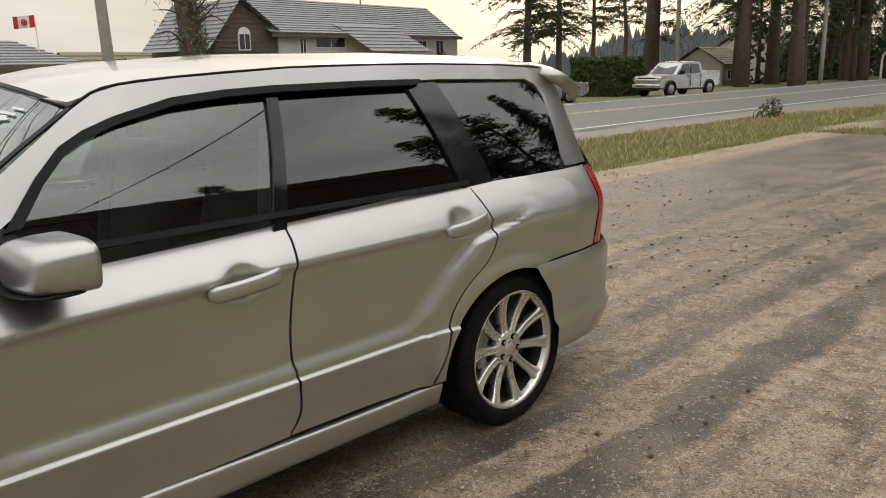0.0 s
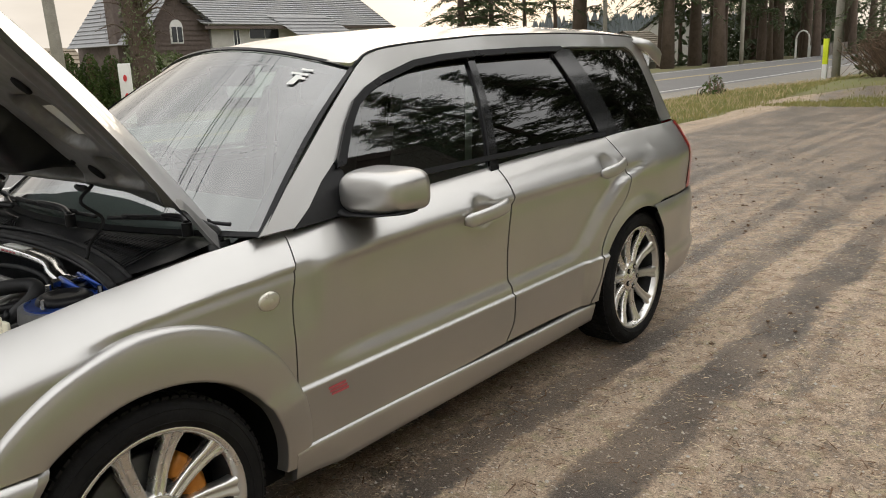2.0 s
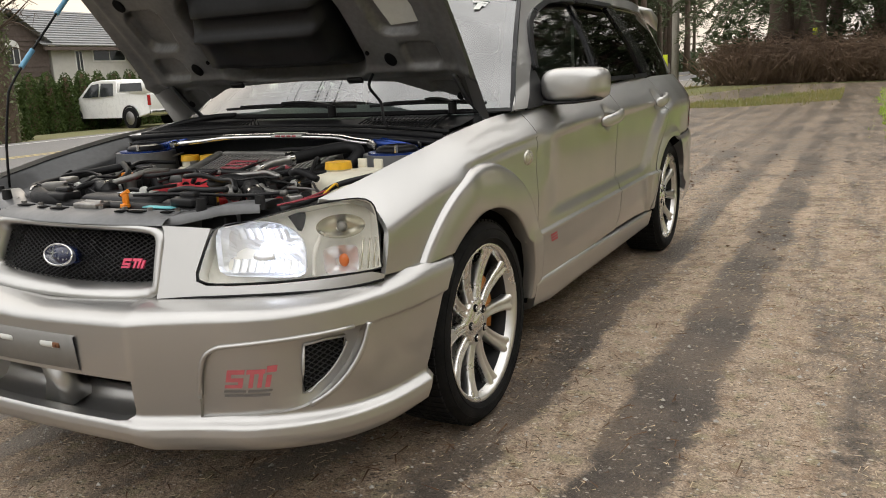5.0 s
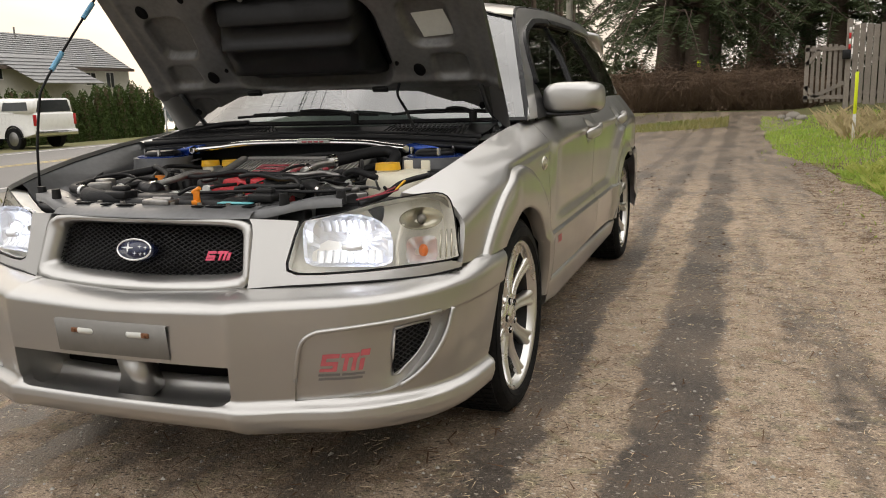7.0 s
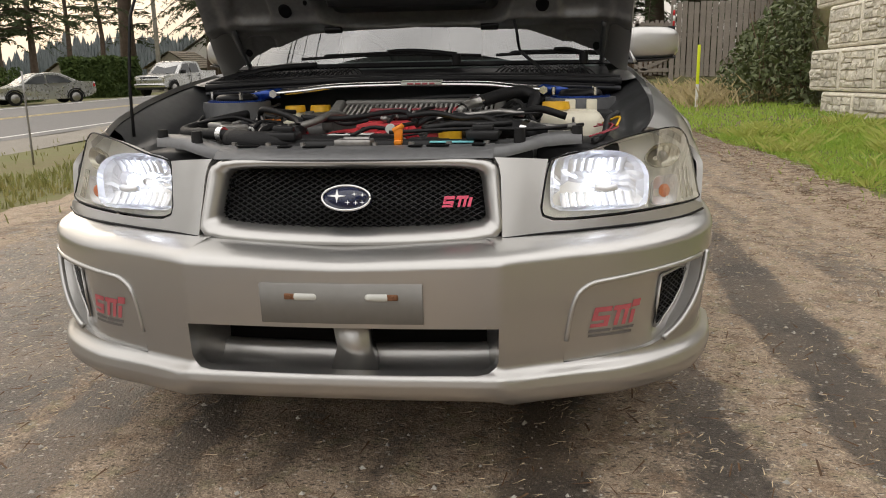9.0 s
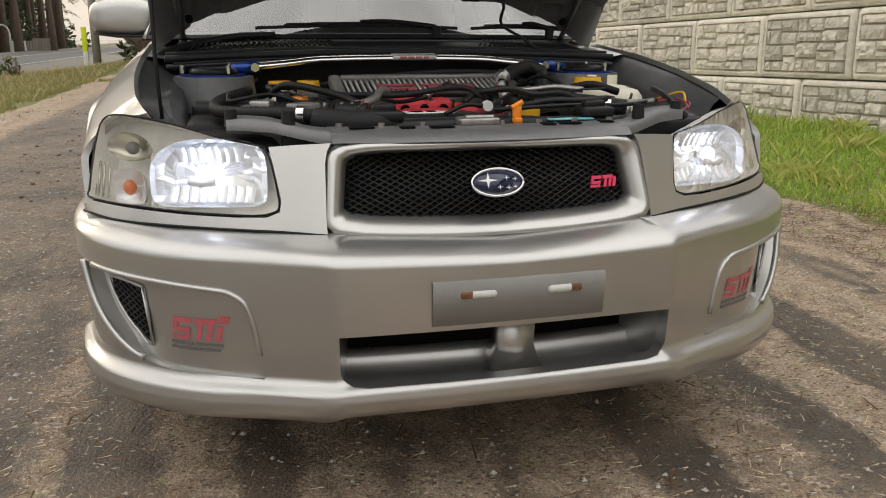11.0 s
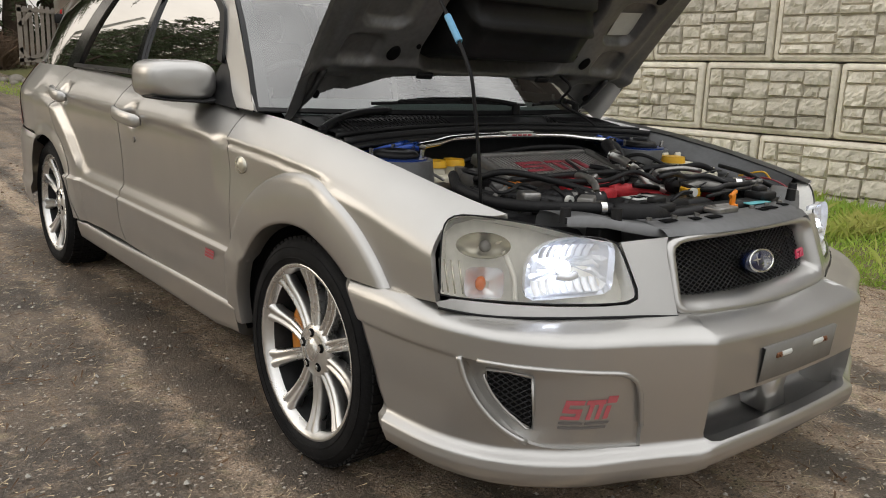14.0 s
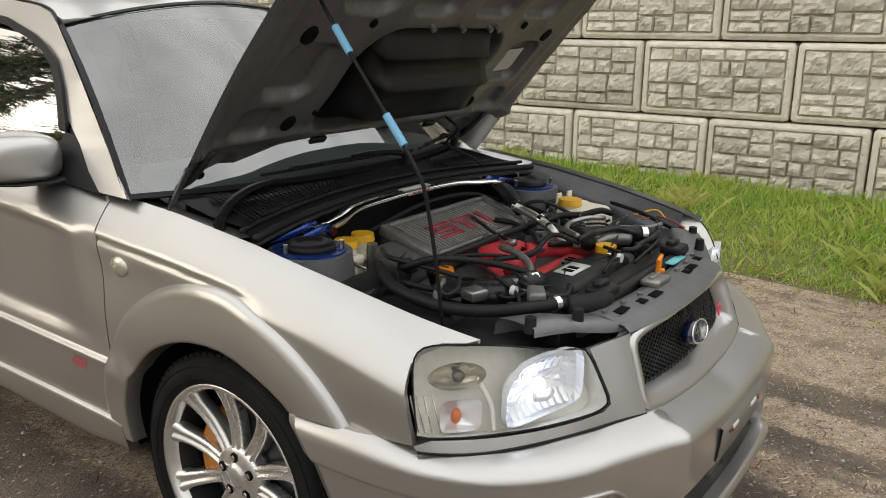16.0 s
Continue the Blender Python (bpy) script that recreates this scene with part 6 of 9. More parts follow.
def ground_z(x, y):
    z = bank(x, y)
    z += -.20 * smoothstep(-4.0, -8.6, y) - .38 * smoothstep(-16.8, -21.5, y) - .9 * smoothstep(-24, -42, y) - 3.4 * smoothstep(-48, -85, y)
    z += .28 * smoothstep(-17, -24, x) * smoothstep(-6, -2, y)
    z += -.25 * smoothstep(-22, -32, x) * smoothstep(-2, -5, y) * smoothstep(-8.6, -6, y)
    return z


def sheet(xs, ys, lift=0.0, rough=0.0, seed=0):
    bm = bmesh.new()
    grid = [[bm.verts.new((x, y, ground_z(x, y) + lift + (rough * noise.noise((x * 1.7 + seed, y * 1.7, 0)) if rough else 0))) for y in ys] for x in xs]
    for a, b in zip(grid, grid[1:]):
        for k in range(len(ys) - 1):
            bm.faces.new((a[k], b[k], b[k + 1], a[k + 1]))
    return bm


def lines(*spans):
    out = []
    for a, b, n in spans:
        out += list(np.linspace(a, b, n, endpoint=False))
    return out + [spans[-1][1]]


def ground_material(name, base, rough_dry, tracks):
    """Dirt and worn asphalt: tracks gives (y, share of pale grit) along the drive."""
    m = bpy.data.materials.new(name)
    m.use_nodes = True
    n, l = m.node_tree.nodes, m.node_tree.links
    b = n["Principled BSDF"]
    co = n.new("ShaderNodeTexCoord")
    sep = n.new("ShaderNodeSeparateXYZ")
    l.new(co.outputs["Object"], sep.inputs[0])

    def noise_tex(scale, detail=5.0, vec=None, rough=.55):
        t = n.new("ShaderNodeTexNoise")
        t.inputs["Scale"].default_value = scale
        t.inputs["Detail"].default_value = detail
        t.inputs["Roughness"].default_value = rough
        l.new(vec or co.outputs["Object"], t.inputs["Vector"])
        return t.outputs["Fac"]

    def math_node(op, a, c=None):
        t = n.new("ShaderNodeMath")
        t.operation = op
        for i, v in enumerate((a, c)):
            if v is None:
                continue
            if isinstance(v, (int, float)):
                t.inputs[i].default_value = v
            else:
                l.new(v, t.inputs[i])
        return t.outputs[0]

    def maprange(v, a, c, d=0.0, e=1.0):
        t = n.new("ShaderNodeMapRange")
        for k, x in (("From Min", a), ("From Max", c), ("To Min", d), ("To Max", e)):
            t.inputs[k].default_value = x
        l.new(v, t.inputs["Value"])
        return t.outputs[0]

    def mix(f, c1, c2):
        t = n.new("ShaderNodeMix")
        t.data_type = "RGBA"
        if isinstance(f, float):
            t.inputs[0].default_value = f
        else:
            l.new(f, t.inputs[0])
        for i, c in ((6, c1), (7, c2)):
            if isinstance(c, tuple):
                t.inputs[i].default_value = (*c, 1)
            else:
                l.new(c, t.inputs[i])
        return t.outputs[2]

    stretch = n.new("ShaderNodeMapping")
    stretch.inputs["Scale"].default_value = (.11, 1, 1)
    l.new(co.outputs["Object"], stretch.inputs[0])
    streak = noise_tex(4.6, 6, stretch.outputs[0])
    warp = math_node("MULTIPLY", math_node("SUBTRACT", noise_tex(.9, 4), .5), .16)
    warp2 = math_node("MULTIPLY", math_node("SUBTRACT", noise_tex(3.2, 7), .5), .20)
    yy = math_node("ADD", math_node("ADD", sep.outputs["Y"], warp), warp2)
    lo, hi = tracks[0][0], tracks[-1][0]
    ramp = n.new("ShaderNodeValToRGB")
    els = ramp.color_ramp.elements
    for i, (y, g) in enumerate(tracks):
        pos = (y - lo) / (hi - lo)
        e = els[i] if i < 2 else els.new(pos)
        e.position, e.color = pos, (g, g, g, 1)
    l.new(maprange(yy, lo, hi), ramp.inputs[0])
    # further along the drive the tracks blend into plain damp dirt
    away = maprange(math_node("ADD", sep.outputs["X"], math_node("MULTIPLY", math_node("SUBTRACT", noise_tex(.5, 3), .5), 3.0)), -3.5, -8.0)
    away = math_node("MULTIPLY", away, maprange(yy, -2.75, -2.3))
    grit = mix(math_node("MULTIPLY", away, .74), ramp.outputs["Color"], (.32, .32, .32))
    stain = noise_tex(1.6, 6)
    fine = noise_tex(75, 5, rough=.7)
    speck = noise_tex(190, 3)
    g1 = math_node("ADD", math_node("MULTIPLY", grit, .8), math_node("MULTIPLY", math_node("SUBTRACT", fine, .5), .9))
    g2 = math_node("ADD", g1, math_node("MULTIPLY", math_node("SUBTRACT", streak, .5), math_node("MULTIPLY", math_node("ADD", math_node("MULTIPLY", grit, 1.6), .35), math_node("SUBTRACT", 1.0, math_node("MULTIPLY", away, .55)))))
    g2 = math_node("ADD", g2, math_node("MULTIPLY", math_node("SUBTRACT", noise_tex(12, 6, rough=.65), .52), 1.25))
    fac = maprange(g2, .22, .66)
    dark = mix(maprange(stain, .42, .58), base[0], base[1])
    puddle = maprange(noise_tex(2.4, 6, rough=.62), .56, .66)
    pale = mix(maprange(fine, .3, .7), base[2], base[3])
    pale = mix(math_node("MULTIPLY", maprange(noise_tex(9, 6, rough=.65), .50, .60), .6), pale, (.205, .135, .085))
    pale = mix(math_node("MULTIPLY", maprange(noise_tex(13, 5), .54, .64), .55), pale, (.26, .235, .135))
    col = mix(fac, dark, pale)
    spk = maprange(speck, .65, .71)
    col = mix(math_node("MULTIPLY", spk, .75), col, base[4])
    col = mix(math_node("MULTIPLY", puddle, .35), col, tuple(.42 * c for c in base[0]))
    vo = n.new("ShaderNodeTexVoronoi")
    vo.inputs["Scale"].default_value = 240
    l.new(co.outputs["Object"], vo.inputs["Vector"])
    vs = n.new("ShaderNodeSeparateColor")
    l.new(vo.outputs["Color"], vs.inputs[0])
    hv = n.new("ShaderNodeHueSaturation")
    l.new(maprange(vs.outputs[0], 0, 1, .66, 1.42), hv.inputs["Value"])
    l.new(col, hv.inputs["Color"])
    col = hv.outputs[0]
    squash = n.new("ShaderNodeMapping")
    squash.inputs["Scale"].default_value = (1, .55, 1)
    squash.inputs["Rotation"].default_value = (0, 0, .6)
    l.new(co.outputs["Object"], squash.inputs[0])
    chip = n.new("ShaderNodeTexVoronoi")
    chip.inputs["Scale"].default_value = 85
    l.new(squash.outputs[0], chip.inputs["Vector"])
    cs = n.new("ShaderNodeSeparateColor")
    l.new(chip.outputs["Color"], cs.inputs[0])
    near = maprange(chip.outputs["Distance"], .36, .28)
    col = mix(math_node("MULTIPLY", math_node("MULTIPLY", near, maprange(cs.outputs[0], .80, .84)), .5), col, base[4])
    col = mix(math_node("MULTIPLY", math_node("MULTIPLY", near, maprange(cs.outputs[1], .62, .66)), .7), col, tuple(.45 * c for c in base[0]))
    l.new(col, b.inputs["Base Color"])
    wet = maprange(math_node("ADD", fac, math_node("MULTIPLY", math_node("SUBTRACT", stain, .5), 1.2)), .05, .75, .40, rough_dry)
    l.new(wet, b.inputs["Roughness"])
    b.inputs["Specular IOR Level"].default_value = .45
    bp = n.new("ShaderNodeBump")
    bp.inputs["Strength"].default_value = .9
    bp.inputs["Distance"].default_value = .012
    h = math_node("ADD", math_node("MULTIPLY", fine, .7), math_node("MULTIPLY", noise_tex(110, 4), .5))
    l.new(h, bp.inputs["Height"])
    l.new(bp.outputs[0], b.inputs["Normal"])
    return m


DRIVE = ground_material("worn_wet_driveway", ((.072, .057, .045), (.15, .114, .083), (.30, .222, .156), (.42, .33, .245), (.75, .68, .58)), .85,
                        [(-3.6, 1.0), (-2.72, .95), (-2.45, .30), (-1.5, .25), (-1.08, .24), (-.96, .80), (-.86, .04), (-.73, .08), (-.65, .95), (-.53, .95), (-.50, .14), (-.40, .14), (-.36, .86), (-.25, .84), (-.18, .40), (-.10, .82), (.30, .74), (.38, .16), (.47, .12), (.53, .85), (.72, .70), (.84, .12), (.91, .14), (.95, .98), (1.15, .95), (1.20, .10), (1.38, .10), (1.46, .88), (1.9, .72), (2.3, .92), (3.2, .8)])
EARTH = material("grassy_earth", (.13, .145, .04), rough=.95, color2=(.16, .13, .065), scale=.5, fine=9, bump=.6, bump_scale=14, rough_var=.05)
GRAVEL = material("roadside_gravel", (.20, .18, .15), rough=.9, color2=(.29, .265, .225), scale=1.2, fine=45, bump=.5, bump_scale=60)
ASPHALT = material("road_asphalt", (.105, .10, .098), rough=.7, color2=(.16, .155, .15), scale=.4, fine=30, bump=.2, bump_scale=90)
LINEW = material("white_road_paint", (.62, .61, .58), rough=.7, var=.15, scale=2)
LINEY = material("yellow_road_paint", (.52, .40, .16), rough=.7, var=.2, scale=2)
GRASS = material("green_grass", (.22, .39, .04), rough=.55, color2=(.42, .50, .09), scale=2.0, fine=12)
DRYGRASS = material("dry_verge_grass", (.16, .20, .045), rough=.7, color2=(.33, .27, .10), scale=.8, fine=10)
TUFT = material("yellow_green_tufts", (.34, .43, .07), rough=.6, color2=(.50, .47, .15), scale=2.5, fine=12)
STRAW = material("pale_straw", (.46, .37, .20), rough=.8, var=.3)
BARK = material("fir_bark", (.10, .072, .054), rough=.95, var=.3, scale=4, fine=20, bump=.8, bump_scale=18)
NEEDLE = material("fir_needles", (.040, .064, .022), rough=.75, color2=(.075, .092, .034), scale=.4, fine=3)
IVY = material("ivy_leaves", (.085, .12, .04), rough=.5, color2=(.14, .15, .065), scale=.8, fine=6)
CEDAR = material("cedar_foliage", (.034, .064, .010), rough=.95, color2=(.062, .088, .016), scale=1.5, fine=8)
TWIG = material("brown_twigs", (.10, .066, .043), rough=.95, color2=(.19, .125, .08), scale=.6, fine=4)
CONCRETE = material("split_face_concrete", (.76, .72, .62), rough=.85, color2=(.54, .50, .42), scale=2.4, fine=16, bump=.7, bump_scale=26, random_amt=.08)
vary_islands(CONCRETE, .16)
OLDWOOD = material("weathered_grey_wood", (.19, .165, .14), rough=.9, color2=(.27, .235, .20), scale=3, fine=25, bump=.4, random_amt=.12)
SIDING = material("brown_shingle_siding", (.12, .092, .08), rough=.9, var=.2)
WHITEWALL = material("pale_siding", (.52, .50, .46), rough=.8, var=.08)
ROOFING = material("grey_roof_tiles", (.21, .21, .215), rough=.7, color2=(.28, .28, .28), scale=.6, fine=4)
TANWALL = material("tan_siding", (.27, .25, .205), rough=.85, var=.1)
TANROOF = material("tan_roof", (.22, .18, .13), rough=.8, var=.15)
WINDOWDARK = material("dark_window_pane", (.025, .028, .03), rough=.12, var=.2)
WHITEPAINT = material("white_paint", (.72, .71, .68), rough=.5, var=.05)
TRUCKWHITE = material("white_car_paint", (.82, .81, .79), rough=.3, coat=.5, var=.03)
TRUCKSILVER = material("silver_car_paint", (.44, .44, .43), rough=.3, metal=.75, coat=.5, var=.03)
NEONYELLOW = material("fluorescent_yellow_paint", (.75, .85, .02), rough=.5, var=.06)
FLAGRED = material("red_cloth", (.55, .03, .03), rough=.8, var=.05)
CABLE = material("black_cable", (.015, .015, .015), rough=.6)
WATER = material("grey_sea", (.12, .13, .135), rough=.15, var=.1, scale=.02)

far = sheet(lines((-620, -160, 10), (-160, -60, 20), (-60, -30, 20), (-30, 14, 60), (14, 80, 12), (80, 400, 6)), lines((-95, -50, 20), (-50, -24, 18), (-24, 8, 50), (8, 30, 10), (30, 400, 8)), -.012)
whole("ground", far, EARTH, "brown earth with patchy grass", "ground", kind="structure")
wa = bmesh.new()
ring = [wa.verts.new(p) for p in ((-2500, -2500, -4.2), (1500, -2500, -4.2), (1500, -70, -4.2), (-2500, -70, -4.2))]
wa.faces.new(ring)
whole("water", wa, WATER, "flat grey sea in the distance", "water", kind="structure")

# the drive, its edges wandering
dv = bmesh.new()
xs, cols = lines((-23, -10, 40), (-10, 6, 90), (6, 16, 14)), 44
grid = []
for x in xs:
    e0 = -3.25 + .22 * noise.noise((x * .8, 1, 0)) + .1 * noise.noise((x * 3.1, 5, 0)) - .9 * smoothstep(-14, -23, x)
    e1 = 2.72 + .16 * noise.noise((x * .9, 9, 0)) + .08 * noise.noise((x * 4.1, 7, 0)) - .75 * smoothstep(-5, -12.5, x) + 1.0 * smoothstep(-15.5, -20, x)
    if x < -18.3:
        e0 += (-18.3 - x) * .75
    grid.append([dv.verts.new((x, e0 + (e1 - e0) * k / cols, ground_z(x, e0 + (e1 - e0) * k / cols) + .004 + .006 * noise.noise((x * 1.3, (e0 + (e1 - e0) * k / cols) * 1.3, 2)))) for k in range(cols + 1)])
for a, b in zip(grid, grid[1:]):
    for k in range(cols):
        dv.faces.new((a[k], b[k], b[k + 1], a[k + 1]))
whole("driveway", dv, DRIVE, "muddy worn driveway with wet dark wheel tracks", "driveway", kind="structure")
sh = sheet(lines((-60, 20, 60)), lines((-8.75, -6.6, 8)), .002, .02)
whole("road_shoulder", sh, GRAVEL, "grey gravel shoulder beside the road", "shoulder", kind="structure")
rd = sheet(lines((-300, -60, 30), (-60, 30, 40), (30, 120, 8)), [-17.2, -14, -12.9, -11, -9.1, -8.6], .006)
whole("road", rd, ASPHALT, "two-lane asphalt road with worn lines", "road", kind="structure")
for y, w, mt in ((-9.07, .13, LINEW), (-12.78, .11, LINEY), (-13.02, .11, LINEY), (-16.4, .13, LINEW)):
    ln = sheet(lines((-300, -60, 30), (-60, 30, 40), (30, 120, 8)), [y - w / 2, y + w / 2], .011)
    whole("road_line", ln, mt, "worn painted road line", "road line", kind="structure")

# ---- grass and litter ----
def blades(count, area, height, width, seed, z_of=ground_z, keep=None, lean=.5):
    """Many single blades in one mesh."""
    r = np.random.RandomState(seed)
    verts, faces = [], []
    x0, x1, y0, y1 = area
    while len(faces) < count:
        x, y = r.uniform(x0, x1), r.uniform(y0, y1)
        if keep and not keep(x, y):
            if r.rand() > .02:
                continue
        h = height * r.uniform(.45, 1.35) * (.6 + .8 * abs(noise.noise((x * .9, y * .9, 3))))
        a, q = r.uniform(0, 2 * math.pi), r.uniform(0, 2 * math.pi)
        dx, dy = math.cos(a) * width, math.sin(a) * width
        lx, ly = math.cos(q) * h * lean * r.rand(), math.sin(q) * h * lean * r.rand()
        z = z_of(x, y)
        k = len(verts)
        verts += [(x - dx, y - dy, z - .01), (x + dx, y + dy, z - .01), (x + lx * .5 + dx * .6, y + ly * .5 + dy * .6, z + h * .6), (x + lx * 1.2, y + ly * 1.2, z + h)]
        faces += [(k, k + 1, k + 2), (k, k + 2, k + 3)]
    me = bpy.data.meshes.new("grass")
    me.from_pydata(verts, [], faces)
    return me


def stuff(name, me, mt, label, category):
    me.materials.append(mt)
    return tagged(new(name, me), label, category, kind="stuff")


def wall_line(x):
    return 4.867 + .0214 * (x + 1.348)


def lawn(x, y):
    edge = 2.72 - .75 * smoothstep(-5, -12.5, x) + .25 * noise.noise((x * 1.1, 3, 0))
    return edge < y < wall_line(x) - .02 if x > -11.6 else edge < y < 8


stuff("lawn_grass", blades(150000, (-8, 8, 2.2, 4.95), .045, .0042, 1, keep=lawn, lean=1.1), GRASS, "short bright green grass along the wall", "grass")
stuff("lawn_grass", blades(40000, (-21, -8, 1.7, 7.0), .06, .009, 2, keep=lawn), GRASS, "short bright green grass by the fence", "grass")
stuff("grass_tufts", blades(16000, (-9, 8, 2.7, 4.9), .12, .0045, 8, keep=lambda x, y: lawn(x, y) and noise.noise((x * 2.6, y * 2.6, 9)) > .30, lean=1.5), TUFT, "longer yellowing tufts in the lawn", "grass")
stuff("long_grass", blades(6000, (-8, 4.5, 4.3, 4.92), .13, .006, 3, keep=lawn), GRASS, "longer grass at the foot of the wall", "grass")


def verge(x, y):
    return -6.85 + .3 * noise.noise((x, 2, 0)) + 2.5 * smoothstep(-11, -6, x) < y < -3.3 + .35 * noise.noise((x * .7, 8, 0))


stuff("verge_grass", blades(85000, (-32, 9, -7.2, -2.8), .075, .008, 4, keep=verge), DRYGRASS, "rough yellow-green verge grass", "grass")
stuff("verge_straw", blades(6500, (-32, -9, -6.6, -3.4), .16, .007, 5, keep=verge, lean=.9), STRAW, "dead straw standing in the verge", "grass")
stuff("end_grass", blades(12000, (-22.5, -16.8, -6, 1.2), .10, .010, 6, keep=lambda x, y: x < -17.2 - (y + .5) * .75 and x > -19.6 - (y + .5) * .9), DRYGRASS, "strip of grass where the drive ends", "grass")
stuff("fence_straw", blades(2600, (-19.5, -12.8, 3.2, 6.4), .42, .010, 7, lean=1.2), STRAW, "dry bent grass by the fence", "grass")


def litter(count, area, size, seed, near=None):
    r = np.random.RandomState(seed)
    verts, faces = [], []
    x0, x1, y0, y1 = area
    while len(faces) < count * 2:
        x, y = r.uniform(x0, x1), r.uniform(y0, y1)
        if noise.noise((x * .8, y * .8, 11)) < -.25 and r.rand() < .8:
            continue
        ln, w = size * r.uniform(.3, 1.6), size * r.uniform(.04, .12)
        a = r.uniform(0, math.pi)
        c, s = math.cos(a), math.sin(a)
        z = ground_z(x, y) + .0145
        lift = r.uniform(0, .006)
        k = len(verts)
        verts += [(x - c * ln - s * w, y - s * ln + c * w, z), (x - c * ln + s * w, y - s * ln - c * w, z + .002), (x + c * ln + s * w, y + s * ln - c * w, z + lift), (x + c * ln - s * w, y + s * ln + c * w, z + lift + .002)]
        faces += [(k, k + 1, k + 2), (k, k + 2, k + 3)]
    me = bpy.data.meshes.new("litter")
    me.from_pydata(verts, [], faces)
    return me


LITTER = material("pale_wood_chips", (.60, .50, .34), rough=.85, var=.35, scale=9, fine=40)
LITTERDARK = material("brown_needles", (.13, .075, .04), rough=.9, var=.4, scale=9, fine=40)
PEBBLE = material("pale_pebbles", (.42, .40, .36), rough=.8, var=.3, scale=12)
stuff("wood_chips", litter(15000, (-5.5, 3.2, -2.6, 2.9), .011, 21), LITTER, "scattered pale chips and straw bits", "litter")
stuff("fir_needle_litter", litter(5200, (-7, 3.2, -2.9, 2.9), .024, 22), LITTERDARK, "scattered brown fir needles", "litter")
stuff("edge_litter", litter(5000, (-9, 4, 2.1, 2.95), .026, 23), LITTERDARK, "brown litter along the grass edge", "litter")
r = np.random.RandomState(31)
verts, faces = [], []
for i in range(5500):
    x, y = r.uniform(-6, 3.2), r.uniform(-2.8, 2.8)
    s = .0035 + .006 * r.rand() ** 4
    z = ground_z(x, y) + .012
    k = len(verts)
    a = r.uniform(0, 6.28)
    verts += [(x + s * math.cos(a + q * 1.571) * r.uniform(.7, 1.3), y + s * math.sin(a + q * 1.571) * r.uniform(.7, 1.3), z) for q in range(4)] + [(x, y, z + s * .9)]
    faces += [(k + q, k + (q + 1) % 4, k + 4) for q in range(4)]
me = bpy.data.meshes.new("pebbles")
me.from_pydata(verts, [], faces)
stuff("pebbles", me, PEBBLE, "tiny pale pebbles on the drive", "gravel")

r = np.random.RandomState(57)
verts, faces = [], []
for i in range(1500):
    x, y = r.uniform(-9.5, -2.6), r.uniform(-3.0, 1.4)
    if noise.noise((x * .35, y * 1.6, 21)) < r.uniform(-.35, .3) or (x > -3.6 and abs(y) < .9):
        continue
    s = .005 + .014 * r.rand() ** 3
    z = ground_z(x, y) + .008
    k = len(verts)
    a = r.uniform(0, 6.28)
    for rr, h in ((1.0, 0), (.75, .55)):
        verts += [(x + s * rr * math.cos(a + q * 1.047) * r.uniform(.7, 1.4), y + s * rr * math.sin(a + q * 1.047) * r.uniform(.6, 1.1), z + s * h * r.uniform(.6, 1.2)) for q in range(6)]
    faces += [(k + q, k + (q + 1) % 6, k + 6 + (q + 1) % 6, k + 6 + q) for q in range(6)] + [tuple(k + 6 + q for q in range(6))]
me = bpy.data.meshes.new("clods")
me.from_pydata(verts, [], faces)
CLOD = material("brown_mud_clods", (.16, .095, .055), rough=.9, color2=(.09, .06, .04), scale=3, fine=60, bump=.5)
stuff("mud_clods", me, CLOD, "brown clods of mud dropped on the drive", "mud")

